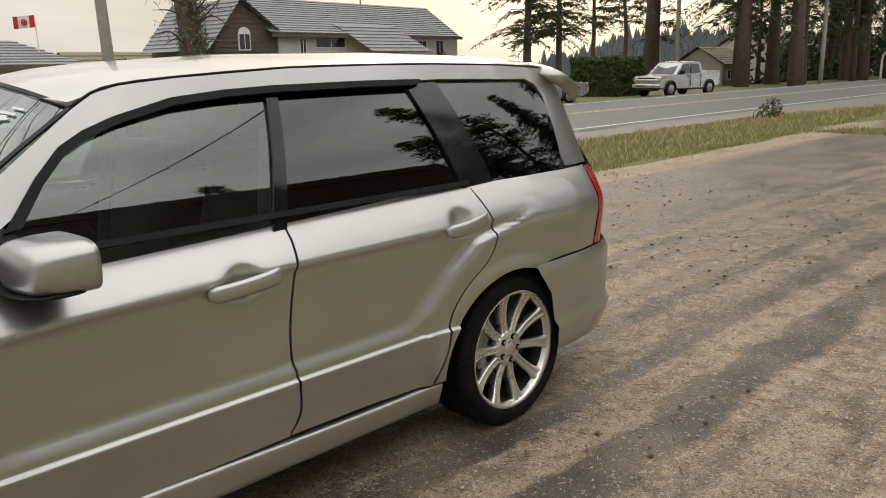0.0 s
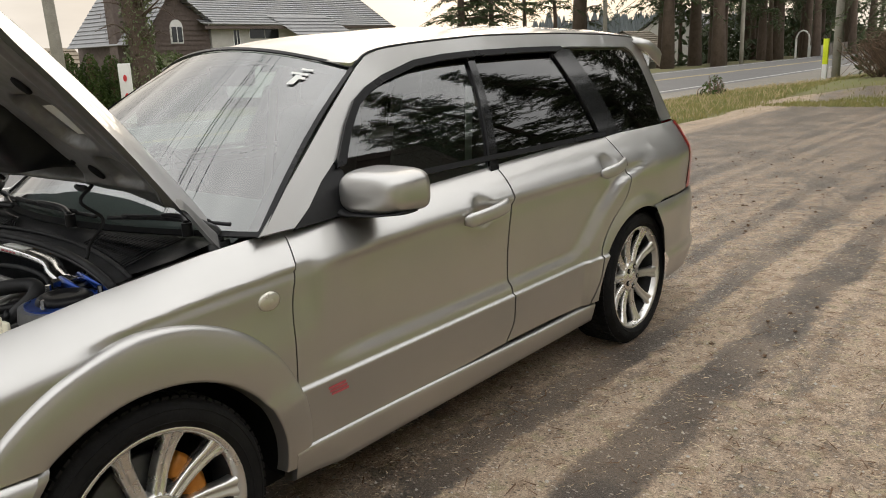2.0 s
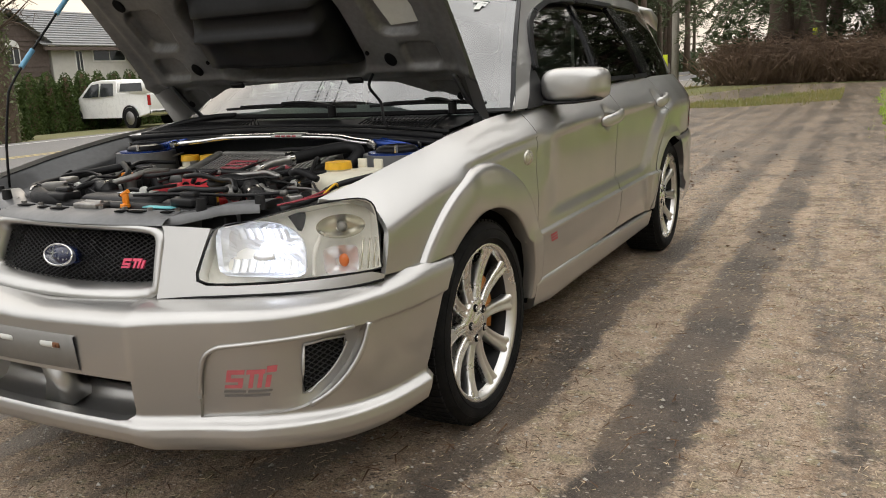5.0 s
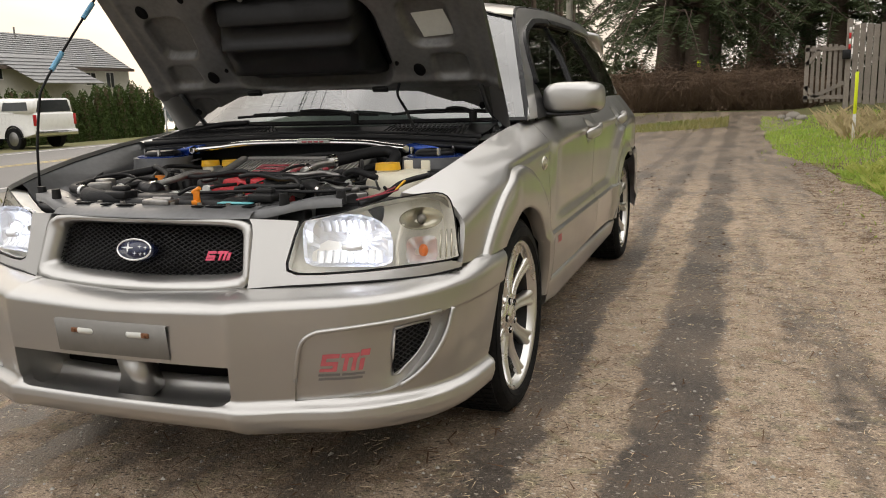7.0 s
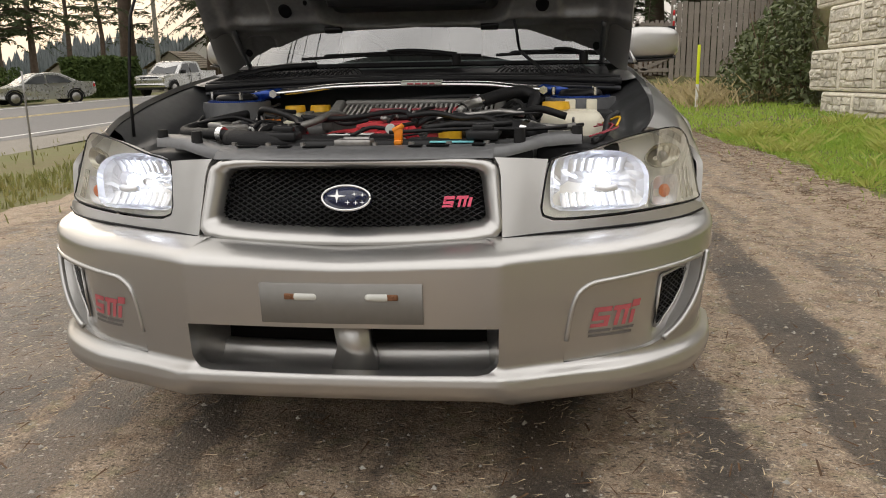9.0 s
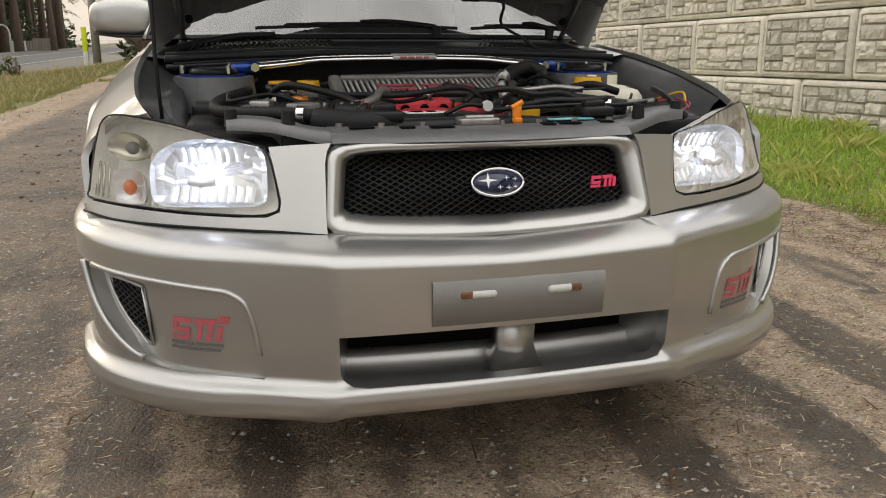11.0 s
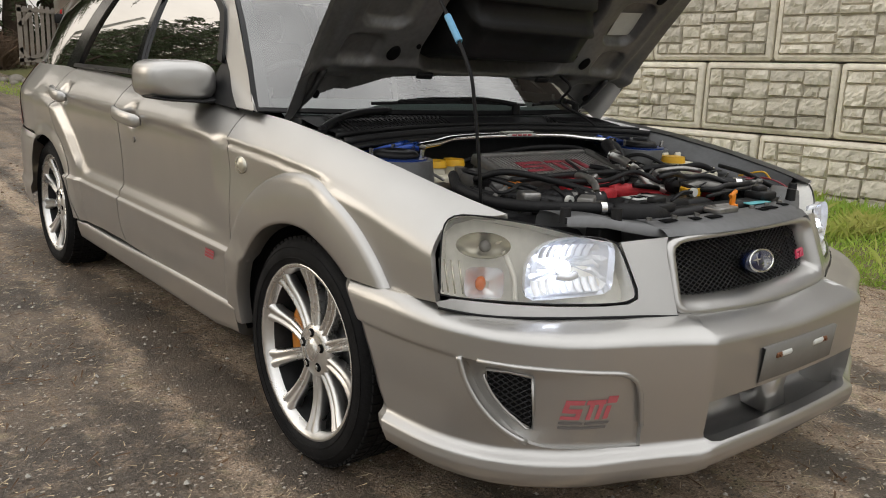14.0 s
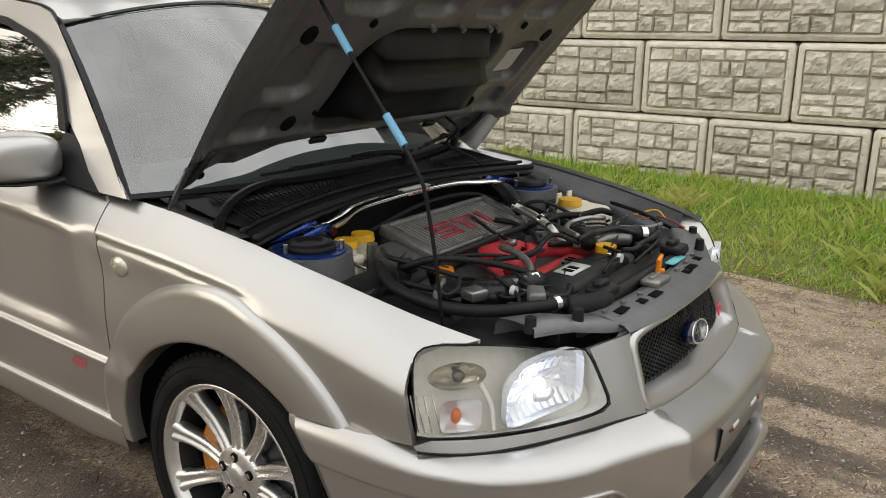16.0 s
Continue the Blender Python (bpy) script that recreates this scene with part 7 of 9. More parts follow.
# ---- wall of cast blocks ----
def stone_block(seed):
    """A cast block with a plain border and a field of rough stones; face towards -y, its lower left corner at the origin."""
    r = random.Random(seed)
    L, H = 1.218, .608
    bm = bmesh.new()
    # body with a chamfered border
    b, c = .050, .032
    rings = []
    for inset, y, rad in ((0, .55, .03), (0, c, .035), (.009, .012, .04), (c, 0, .03), (b, 0, .012), (b + .005, .032, .008)):
        ring = []
        for cx, cz, a0 in ((L - inset - rad, H - inset - rad, 0), (inset + rad, H - inset - rad, 90), (inset + rad, inset + rad, 180), (L - inset - rad, inset + rad, 270)):
            ring += [Vector((cx + rad * math.cos(radians(a0 + q)), y, cz + rad * math.sin(radians(a0 + q)))) for q in (0, 30, 60, 90)]
        rings.append(ring)
    loft(bm, rings, cap=True)
    for f in bm.faces:
        f.smooth = False
    # stones: rows split into uneven lengths
    x0, x1, z0, z1 = b + .006, L - b - .006, b + .006, H - b - .006
    cells = [(x0, z0, x1, z1)]
    done = []
    while cells:
        a = cells.pop()
        w, h = a[2] - a[0], a[3] - a[1]
        if (w < .34 and h < .19 and r.random() < .75) or (w < .19 and h < .19) or (h < .10 and w < .30):
            done.append(a)
            continue
        if w / h > 1.7 or h < .15:
            k = a[0] + w * r.uniform(.36, .64)
            cells += [(a[0], a[1], k, a[3]), (k, a[1], a[2], a[3])]
        else:
            k = a[1] + h * r.uniform(.36, .64)
            cells += [(a[0], a[1], a[2], k), (a[0], k, a[2], a[3])]
    for i, a in enumerate(done):
        g = .0035
        u0, v0, u1, v1 = a[0] + g, a[1] + g, a[2] - g, a[3] - g
        n1, n2 = max(4, int((u1 - u0) / .020)), max(4, int((v1 - v0) / .020))
        tilt_u, tilt_v, push = r.uniform(-.016, .016), r.uniform(-.016, .016), r.uniform(.018, .042)
        vs = []
        for p in range(n1 + 1):
            row = []
            for q in range(n2 + 1):
                s, t = p / n1, q / n2
                s = s if 1 < p < n1 - 1 else (0 if p == 0 else 1 if p == n1 else .009 / (u1 - u0) if p == 1 else 1 - .009 / (u1 - u0))
                t = t if 1 < q < n2 - 1 else (0 if q == 0 else 1 if q == n2 else .009 / (v1 - v0) if q == 1 else 1 - .009 / (v1 - v0))
                x, z = u0 + (u1 - u0) * s, v0 + (v1 - v0) * t
                edge = min(p, n1 - p, q, n2 - q)
                d = 0 if edge == 0 else push * (.75 if edge == 1 else 1) + tilt_u * (s - .5) + tilt_v * (t - .5) + .022 * noise.noise((x * 13 + seed * 7, z * 13, i)) + .013 * noise.noise((x * 37, z * 37 + seed, i))
                row.append(bm.verts.new((x, (.036 if edge == 0 else .016) - d, z)))
            vs.append(row)
        for p in range(n1):
            for q in range(n2):
                bm.faces.new((vs[p][q], vs[p + 1][q], vs[p + 1][q + 1], vs[p][q + 1]))
    me = bpy.data.meshes.new("block")
    bm.to_mesh(me)
    bm.free()
    me.materials.append(CONCRETE)
    return me


retaining = thing("wall_south", "retaining wall of pale cast stone-faced concrete blocks", "wall", kind="structure")
meshes = [stone_block(s) for s in (3, 8, 14, 21, 33)]
rng = random.Random(9)
for row in range(4):
    off = 0 if row % 2 == 1 else .5
    for j in range(-9, 8):
        jj = j + off
        x = -1.348 + jj * 1.233
        if x < -11.4:
            continue
        ob = new("block", rng.choice(meshes))
        ob.parent = retaining
        z = 1.258 - .622 * (2 - row) + .022 * (x + 1.35)
        ob.matrix_basis = Matrix.Translation((x + .004, wall_line(x) + rng.uniform(-.006, .006) + .012 * row, z)) @ Matrix.Rotation(.0214 + rng.uniform(-.004, .004), 4, "Z") @ Matrix.Rotation(-.02, 4, "Y")
bk = bmesh.new()
box(bk, -2.5, 5.75, 1.15, 20, .8, 2.75)
bk.transform(Matrix.Rotation(.0214, 4, "Z"))
part("wall_core", bk, EARTH, retaining)
hb = sheet(lines((-40, 40, 20)), lines((5.6, 60, 12)), 0)
for v in hb.verts:
    v.co.z += 2.3 * smoothstep(-13, -10, v.co.x) + .02 * abs(v.co.y - 5)
whole("upper_ground", hb, EARTH, "raised ground behind the retaining wall", "ground", kind="structure")
DARKBOARD = material("dark_stained_boards", (.030, .022, .016), rough=.8, color2=(.045, .034, .026), scale=3, fine=25, bump=.3, random_amt=.15)
top_fence = thing("board_fence", "dark stained board fence on top of the retaining wall", "fence")
b = bmesh.new()
box(b, 0, 0, 0, .148, .022, 2.75, bevel=.004)
board_mesh = bpy.data.meshes.new("board")
b.to_mesh(board_mesh)
b.free()
board_mesh.materials.append(DARKBOARD)
rng = random.Random(12)
for i in range(126):
    ob = new("board", board_mesh)
    ob.parent = top_fence
    ob.matrix_basis = Matrix.Translation((-9.2 + i * .155, 6.35 + rng.uniform(-.004, .004), 3.83 + rng.uniform(-.02, .02)))
for z in (2.9, 4.9):
    b = bmesh.new()
    box(b, .55, 6.315, z, 19.6, .045, .09)
    part("rail", b, DARKBOARD, top_fence, smooth=False)
for i in range(9):
    b = bmesh.new()
    box(b, -9.1 + i * 2.4, 6.41, 3.75, .1, .1, 2.7)
    part("post", b, DARKBOARD, top_fence, smooth=False)

# ---- trees ----
def conifer(seed, height, radius, bare, spread=1.0, density=1.0, trunk_r=.28, drop=.35, fine=1.0):
    """A fir: tapered trunk, drooping limbs and many small sprays. Returns trunk and crown meshes."""
    r = random.Random(seed)
    tk = bmesh.new()
    pts = [Vector((r.uniform(-.1, .1) * (i > 0), r.uniform(-.1, .1) * (i > 0), height * i / 7 - .4 * (i == 0))) for i in range(8)]
    n = 12
    rings = []
    for i, p in enumerate(pts):
        rad = trunk_r * (1 - i / 7.3) * (1.35 if i == 0 else 1)
        rings.append([p + Vector((rad * math.cos(a) * (1 + .1 * math.sin(3 * a)), rad * math.sin(a), 0)) for a in (2 * math.pi * k / n for k in range(n))])
    loft(tk, rings, cap=True)
    verts, faces = [], []
    z = height * bare
    while z < height * .985:
        t = (z - height * bare) / (height * (1 - bare))
        reach = radius * (1 - t) ** .8 * r.uniform(.55, 1.1) + .25
        for k in range(r.choice((3, 4, 5))):
            a = r.uniform(0, 2 * math.pi)
            ln = reach * r.uniform(.6, 1.1) * spread
            d = Vector((math.cos(a), math.sin(a), 0))
            side = Vector((-d.y, d.x, 0))
            base = Vector((0, 0, z))
            tip_drop = drop * ln * r.uniform(.5, 1.4)
            tube(tk, [base, base + d * ln * .5 + Vector((0, 0, .06 * ln)), base + d * ln - Vector((0, 0, tip_drop))], (.014 + .008 * ln, .005), 4, 2)
            m = max(6, int(ln * 11 * density / fine))
            for q in range(m):
                s = (q + r.random()) / m
                if s < .15:
                    continue
                c = base + d * ln * s + Vector((0, 0, .06 * ln * math.sin(s * 3) - tip_drop * s * s))
                w = (.22 + .30 * (1 - s)) * r.uniform(.6, 1.5) * fine ** .5
                for sd in (-1, 1):
                    for g in range(2):
                        e = c + side * sd * w * r.uniform(.3, 1.3) + d * r.uniform(-.5, .9) * w - Vector((0, 0, r.uniform(-.1, .7) * w))
                        h = Vector((r.uniform(-.4, .4), r.uniform(-.4, .4), r.uniform(-.2, .5))) * w * .30 * fine ** .5
                        i0 = len(verts)
                        verts += [tuple(c), tuple(c + (e - c) * .55 + h), tuple(e), tuple(c + (e - c) * .5 - h)]
                        faces += [(i0, i0 + 1, i0 + 2, i0 + 3)]
        z += r.uniform(.25, .6) * (1.15 - .5 * t) / density
    cm = bpy.data.meshes.new("crown")
    cm.from_pydata(verts, [], faces)
    cm.materials.append(NEEDLE)
    return tk, cm


def plant_tree(name, seed, label, *args, **kw):
    tk, cm = conifer(seed, *args, **kw)
    t = thing(name, label, "tree", group="fir trees")
    part("trunk", tk, BARK, t)
    ob = new("crown", cm)
    ob.parent = t
    return t


fir_a = plant_tree("fir_tree", 1, "tall dark green fir with a bare lower trunk", 22, 4.2, .20, trunk_r=.34)
fir_b = plant_tree("fir_tree", 2, "tall dark green fir with a bare lower trunk", 19, 3.6, .26, trunk_r=.28)
fir_c = plant_tree("fir_tree", 3, "broad dark fir with low drooping limbs", 15, 4.6, .20, trunk_r=.42, density=1.3, drop=.45, fine=.45)
fir_e = plant_tree("fir_tree", 9, "very tall fir with a ragged dark crown", 31, 4.3, .12, trunk_r=.30, density=.62)
fir_d = plant_tree("fir_tree", 4, "slender pine with a long bare trunk and sparse crown", 17, 3.2, .34, trunk_r=.22, density=.8)
rng = random.Random(17)
fir_a.matrix_basis = pose(-46.9, -34, -1.4)
fir_b.matrix_basis = pose(-50.6, -34, -1.4)
fir_c.matrix_basis = pose(-26.5, -.9, .2)
fir_e.matrix_basis = pose(-88, -27, -1.0)
fir_d.matrix_basis = pose(-55.1, -34, -1.4)
spots = [
    (fir_d, -59.7, -34), (fir_b, -63.7, -34), (fir_a, -65.6, -34.5), (fir_a, -74, -30), (fir_b, -79, -33), (fir_a, -82, -29), (fir_d, -86, -34), (fir_b, -90, -28), (fir_a, -94, -33), (fir_a, -99, -30), (fir_b, -104, -27), (fir_a, -110, -31), (fir_a, -118, -27), (fir_b, -125, -30), (fir_a, -96, -24), (fir_b, -120, -22), (fir_a, -135, -24), (fir_a, -66, -22), (fir_b, -72, -24.5), (fir_a, -78, -22), (fir_b, -89, -22), (fir_b, -64.5, -21.8), (fir_b, -69, -25.5), (fir_b, -83, -23), (fir_a, -105, -22), (fir_c, -82, -24), (fir_c, -99, -23), (fir_c, -110, -25),
    (fir_c, -26.6, .05), (fir_a, -29, 2.3), (fir_c, -34.5, -1.0), (fir_c, -27.8, 4.4), (fir_a, -30, 6.2), (fir_c, -26.5, 8.0), (fir_b, -33, .4), (fir_c, -35, 4), (fir_a, -37, -1), (fir_c, -33, 9), (fir_b, -29.5, 11), (fir_a, -38, 8), (fir_c, -42, 2), (fir_c, -43, -2.0),
    (fir_b, -24, 17), (fir_a, -18, 24), (fir_c, -17.5, 11.4), (fir_b, -22, 12), (fir_c, -24.5, 9.2),
    (fir_d, 6, -27), (fir_a, 11, -30), (fir_c, 18, -26), (fir_b, 25, -29), (fir_a, 34, 14), (fir_b, 44, 2),
]
for src, x, y in spots:
    k = rng.uniform(.85, 1.15) 
    roadside = x < -62 and y < -20
    if roadside:
        src = fir_e if src is fir_a else fir_a if src is fir_b else src
    kz = k * ((1.15 if src is fir_e else 1.95) if roadside else 1)
    k *= (1.45 if src is fir_a else .95) if roadside else 1
    up = 2.2 if (y > 8 and -12 < x < 30) else ground_z(x, y)
    copy_thing(src, Matrix.Translation((x, y, up - .1)) @ Matrix.Rotation(rng.uniform(0, 6.28), 4, "Z") @ Matrix.Diagonal((k, k, kz, 1)))

for x, y, k, kz in ((-76, -17.5, 1.5, 2.0), (-84, -20.5, 1.7, 2.1), (-92, -18.5, 1.6, 2.2), (-98, -21, 1.6, 2.0), (-80, -15.5, 1.4, 1.9), (-104, -19, 1.7, 2.2)):
    copy_thing(fir_d, Matrix.Translation((x, y, -.6)) @ Matrix.Rotation(x, 4, "Z") @ Matrix.Diagonal((k, k, kz, 1)))

for x, y, k, kz in ((-62, -25, 1.5, 1.5), (-67, -27.5, 1.4, 1.45), (-71, -24, 1.5, 1.55)):
    copy_thing(fir_e, Matrix.Translation((x, y, -1.0)) @ Matrix.Rotation(x, 4, "Z") @ Matrix.Diagonal((k, k, kz, 1)))

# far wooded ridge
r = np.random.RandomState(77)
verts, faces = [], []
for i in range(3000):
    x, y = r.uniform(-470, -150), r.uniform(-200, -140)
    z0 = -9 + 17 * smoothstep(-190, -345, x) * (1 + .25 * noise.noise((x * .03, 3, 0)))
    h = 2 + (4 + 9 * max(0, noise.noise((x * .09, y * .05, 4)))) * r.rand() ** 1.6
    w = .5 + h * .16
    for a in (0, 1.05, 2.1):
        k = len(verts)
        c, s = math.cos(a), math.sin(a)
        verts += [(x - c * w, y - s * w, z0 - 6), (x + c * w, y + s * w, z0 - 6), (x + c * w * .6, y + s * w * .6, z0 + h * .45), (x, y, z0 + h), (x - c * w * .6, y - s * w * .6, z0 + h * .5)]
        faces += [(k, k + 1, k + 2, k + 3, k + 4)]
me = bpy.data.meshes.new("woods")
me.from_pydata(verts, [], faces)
# The pale grey-green has the distance haze painted into the base colour.
FARWOOD = material("haze_tinted_far_trees", (.23, .25, .25), rough=.9, color2=(.17, .195, .19), scale=.02, fine=.3)
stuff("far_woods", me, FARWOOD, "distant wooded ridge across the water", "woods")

# leafy masses: hedges, shrubs, brush
def leaf_mass(count, inside, size, seed, box_):
    r = np.random.RandomState(seed)
    verts, faces = [], []
    while len(faces) < count:
        p = np.array([r.uniform(a, b) for a, b in box_])
        if not inside(p, r):
            continue
        d1 = r.normal(size=3)
        d1 /= np.linalg.norm(d1)
        d2 = np.cross(d1, r.normal(size=3))
        d2 /= np.linalg.norm(d2) + 1e-6
        s = size * r.uniform(.5, 1.4)
        k = len(verts)
        verts += [tuple(p - d1 * s), tuple(p + d2 * s * .45), tuple(p + d1 * s), tuple(p - d2 * s * .45)]
        faces.append((k, k + 1, k + 2, k + 3))
    me = bpy.data.meshes.new("leaves")
    me.from_pydata(verts, [], faces)
    return me


UNDERGROWTH = material("woodland_leaves", (.030, .048, .018), rough=.8, color2=(.060, .075, .030), scale=.3, fine=2)
me = leaf_mass(7000, lambda p, r: noise.noise((p[0] * .16, p[1] * .16, p[2] * .22)) > -.02 + .075 * p[2] and p[1] < -20 - 2 * noise.noise((p[0] * .1, 4, 0)), .40, 71, ((-135, -84), (-36, -20), (-1.4, 6.5)))
stuff("woodland_undergrowth", me, UNDERGROWTH, "dark evergreen undergrowth between the roadside firs", "undergrowth")


me = leaf_mass(9000, lambda p, r: p[2] < 1.6 + 1.6 * noise.noise((p[0] * .3, p[1] * .45, 2)) + .35 * noise.noise((p[0] * 2, p[1] * 2, p[2])), .16, 72, ((-36, -28.5), (-4, 11), (.1, 3.4)))
stuff("drive_undergrowth", me, UNDERGROWTH, "dark undergrowth beneath the firs behind the drive", "undergrowth")


def cedar(seed):
    def inside(p, r):
        t = p[2] / 2.3
        rad = .62 * (1 - t ** 2.2) ** .6 * (.85 + .25 * noise.noise((math.atan2(p[1], p[0]) * 1.5, p[2] * 2, seed)))
        q = math.hypot(p[0], p[1])
        return rad * .72 < q < rad and t < 1
    t = thing("cedar", "clipped green cedar in a roadside hedge row", "tree", group="cedar hedge")
    core = bmesh.new()
    cyl(core, (0, 0, -.2), (0, 0, 2.1), .42, .08, 10)
    part("trunk", core, TWIG, t)
    me = leaf_mass(4600, inside, .058, seed, ((-.7, .7), (-.7, .7), (.02, 2.3)))
    me.materials.append(CEDAR)
    c = new("crown", me)
    c.parent = t
    return t


protos = [cedar(5), cedar(6)]
n = 0
for x, y, k in [(-27.6 - i * .82, -28.0 + .1 * (i % 3), 1.12) for i in range(8)] + [(-35.4, -27.6, .95), (-36.4, -27.8, .8)] + [(-12.6 - i * .8, -24.2, .98) for i in range(5)] + [(-19.6 - i * .85, -28.3, 1.05) for i in range(9)]:
    m = Matrix.Translation((x, y, ground_z(x, y) - .05)) @ Matrix.Rotation(rng.uniform(0, 6), 4, "Z") @ Matrix.Diagonal((1, 1, k * rng.uniform(.94, 1.06), 1))
    if n < 2:
        protos[n].matrix_basis = m
    else:
        copy_thing(protos[n % 2], m)
    n += 1


def hedge(name, label, x0, x1, y0, y1, z0, z1, count, leaf, seed, mt, size=.09):
    t = thing(name, label, "hedge")
    def inside(p, r):
        d = min(p[0] - x0, x1 - p[0], p[1] - y0, y1 - p[1], z1 - p[2] + .15 * noise.noise((p[0] * 1.3, p[1], seed)))
        return -.05 < d + .12 * noise.noise((p[0], p[1] * 1.1, p[2] * 1.7 + seed)) < .16
    core = bmesh.new()
    box(core, (x0 + x1) / 2, (y0 + y1) / 2, (z0 + z1) / 2 - .08, x1 - x0 - .3, y1 - y0 - .3, z1 - z0 - .2, bevel=.1)
    part("twig_mass", core, leaf, t)
    me = leaf_mass(count, inside, size, seed, ((x0 - .1, x1 + .1), (y0 - .1, y1 + .1), (z0, z1 + .15)))
    me.materials.append(mt)
    c = new("foliage", me)
    c.parent = t
    return t


hedge("box_hedge", "dark clipped box hedge across the road", -45.6, -42.3, -27.0, -23.9, -.75, 1.62, 14000, CEDAR, 12, CEDAR, .12)


def shrub(name, label, cx, cy, z0, rx, ry, h, count, mt, seed, size, twigs=60, tangle=.2):
    t = thing(name, label, "shrub")
    st = bmesh.new()
    r = random.Random(seed)
    for i in range(twigs):
        a, b = r.uniform(0, 6.28), r.random() ** .5
        tip = Vector((cx + rx * b * math.cos(a), cy + ry * b * math.sin(a), z0 + h * r.uniform(.45, 1.05) * (1 - .4 * b * b)))
        root = Vector((cx + rx * .6 * b * math.cos(a) + r.uniform(-.2, .2), cy + ry * .6 * b * math.sin(a) + r.uniform(-.2, .2), z0 - .1))
        tube(st, [root, (root + tip) / 2 + Vector((r.uniform(-tangle, tangle), r.uniform(-tangle, tangle), tangle * .6)), tip + Vector((r.uniform(-1, 1), r.uniform(-1, 1), r.uniform(-1, .3))) * (tangle - .2)], (.016, .005), 4, 3)
    part("stem", st, TWIG, t)
    if count:
        def inside(p, r2):
            q = ((p[0] - cx) / rx) ** 2 + ((p[1] - cy) / ry) ** 2 + ((p[2] - z0) / h) ** 2
            return q < 1 + .5 * noise.noise((p[0] * 1.4, p[1] * 1.4, p[2] * 1.4 + seed)) and r2.rand() < .25 + q
        me = leaf_mass(count, inside, size, seed, ((cx - rx, cx + rx), (cy - ry, cy + ry), (z0, z0 + h * 1.1)))
        me.materials.append(mt)
        c = new("foliage", me)
        c.parent = t
    return t


shrub("ivy_shrub", "dark ivy shrub sprawling at the end of the wall", -13.6, 5.3, .15, 1.9, 1.3, 2.3, 9000, IVY, 41, .06)
shrub("ivy_shrub", "dark ivy shrub sprawling at the end of the wall", -16.2, 5.6, .2, 1.6, 1.2, 1.6, 5000, IVY, 42, .06)
for i, (x, y, rx, h) in enumerate(((-24.6, -1.6, 1.2, 1.7), (-25.2, -.2, 1.6, 1.7), (-25.2, 1.2, 1.8, 1.6), (-24.8, 2.6, 1.2, 1.3), (-28, 2.5, 2.2, 2.2))):
    shrub("bramble_thicket", "tangle of bare brown bramble stems", x, y, .2, rx, 1.4, h, 900, TWIG, 50 + i, .05, 460, .9)
shrub("laurel_shrub", "low green shrub behind the parked saloon", -37.4, -27.2, -.9, 2.3, 1.2, 2.1, 4200, CEDAR, 65, .10, 40)
shrub("verge_shrub", "small dark green shrub in the verge", -21.5, -6.0, -.15, .38, .38, .70, 260, CEDAR, 61, .05, 26)
shrub("laurel_shrub", "low green shrub before the grey house", -22.6, -33, -1.2, 2.6, 1.2, 3.1, 3500, IVY, 62, .12, 40)
shrub("laurel_shrub", "low green shrub before the grey house", -27.0, -34, -1.2, 3.2, 1.2, 2.9, 3500, IVY, 63, .12, 40)
shrub("laurel_shrub", "low green shrub before the grey house", -32.0, -35, -1.2, 3.5, 1.2, 2.8, 3500, IVY, 64, .12, 40)

# ivy-clad bare tree by the road
t = thing("bare_tree", "old bare tree with an ivy-wrapped trunk", "tree")
tk = bmesh.new()
tube(tk, [(-14.0, -22, -.8), (-14.05, -22, 1.5), (-13.9, -22.1, 4), (-14.0, -22, 7)], (.42, .30), 12)
r = random.Random(3)
for i in range(46):
    z = r.uniform(1.8, 7)
    a = r.uniform(0, 6.28)
    ln = r.uniform(.8, 2.6)
    p0 = Vector((-14, -22, z))
    p1 = p0 + Vector((math.cos(a), math.sin(a), .5)) * ln
    tube(tk, [p0, (p0 + p1) / 2 + Vector((0, 0, r.uniform(-.3, .2))), p1 + Vector((0, 0, r.uniform(-.9, .5)))], (.045, .006), 4, 4)
    for j in range(4):
        q = p0 + (p1 - p0) * r.uniform(.4, 1)
        tube(tk, [q, q + Vector((r.uniform(-.5, .5), r.uniform(-.5, .5), r.uniform(-.7, .4)))], (.012, .003), 3, 0)
part("trunk", tk, BARK, t)
me = leaf_mass(3800, lambda p, r2: .30 < math.hypot(p[0] + 14, p[1] + 22) < .52 + .1 * noise.noise((p[0] * 3, p[1] * 3, p[2] * 2)), .06, 91, ((-14.8, -13.2), (-22.8, -21.2), (-.6, 6.5)))
me.materials.append(IVY)
c = new("ivy", me)
c.parent = t

# ---- poles, posts, signs ----
def pole(name, label, x, y, z0, z1, r0, r1, mt, lean=0.0, category="pole"):
    b = bmesh.new()
    tube(b, [(x, y, z0), (x + lean * .5, y, (z0 + z1) / 2), (x + lean, y, z1)], (r0, r1), 12, 2)
    return whole(name, b, mt, label, category)


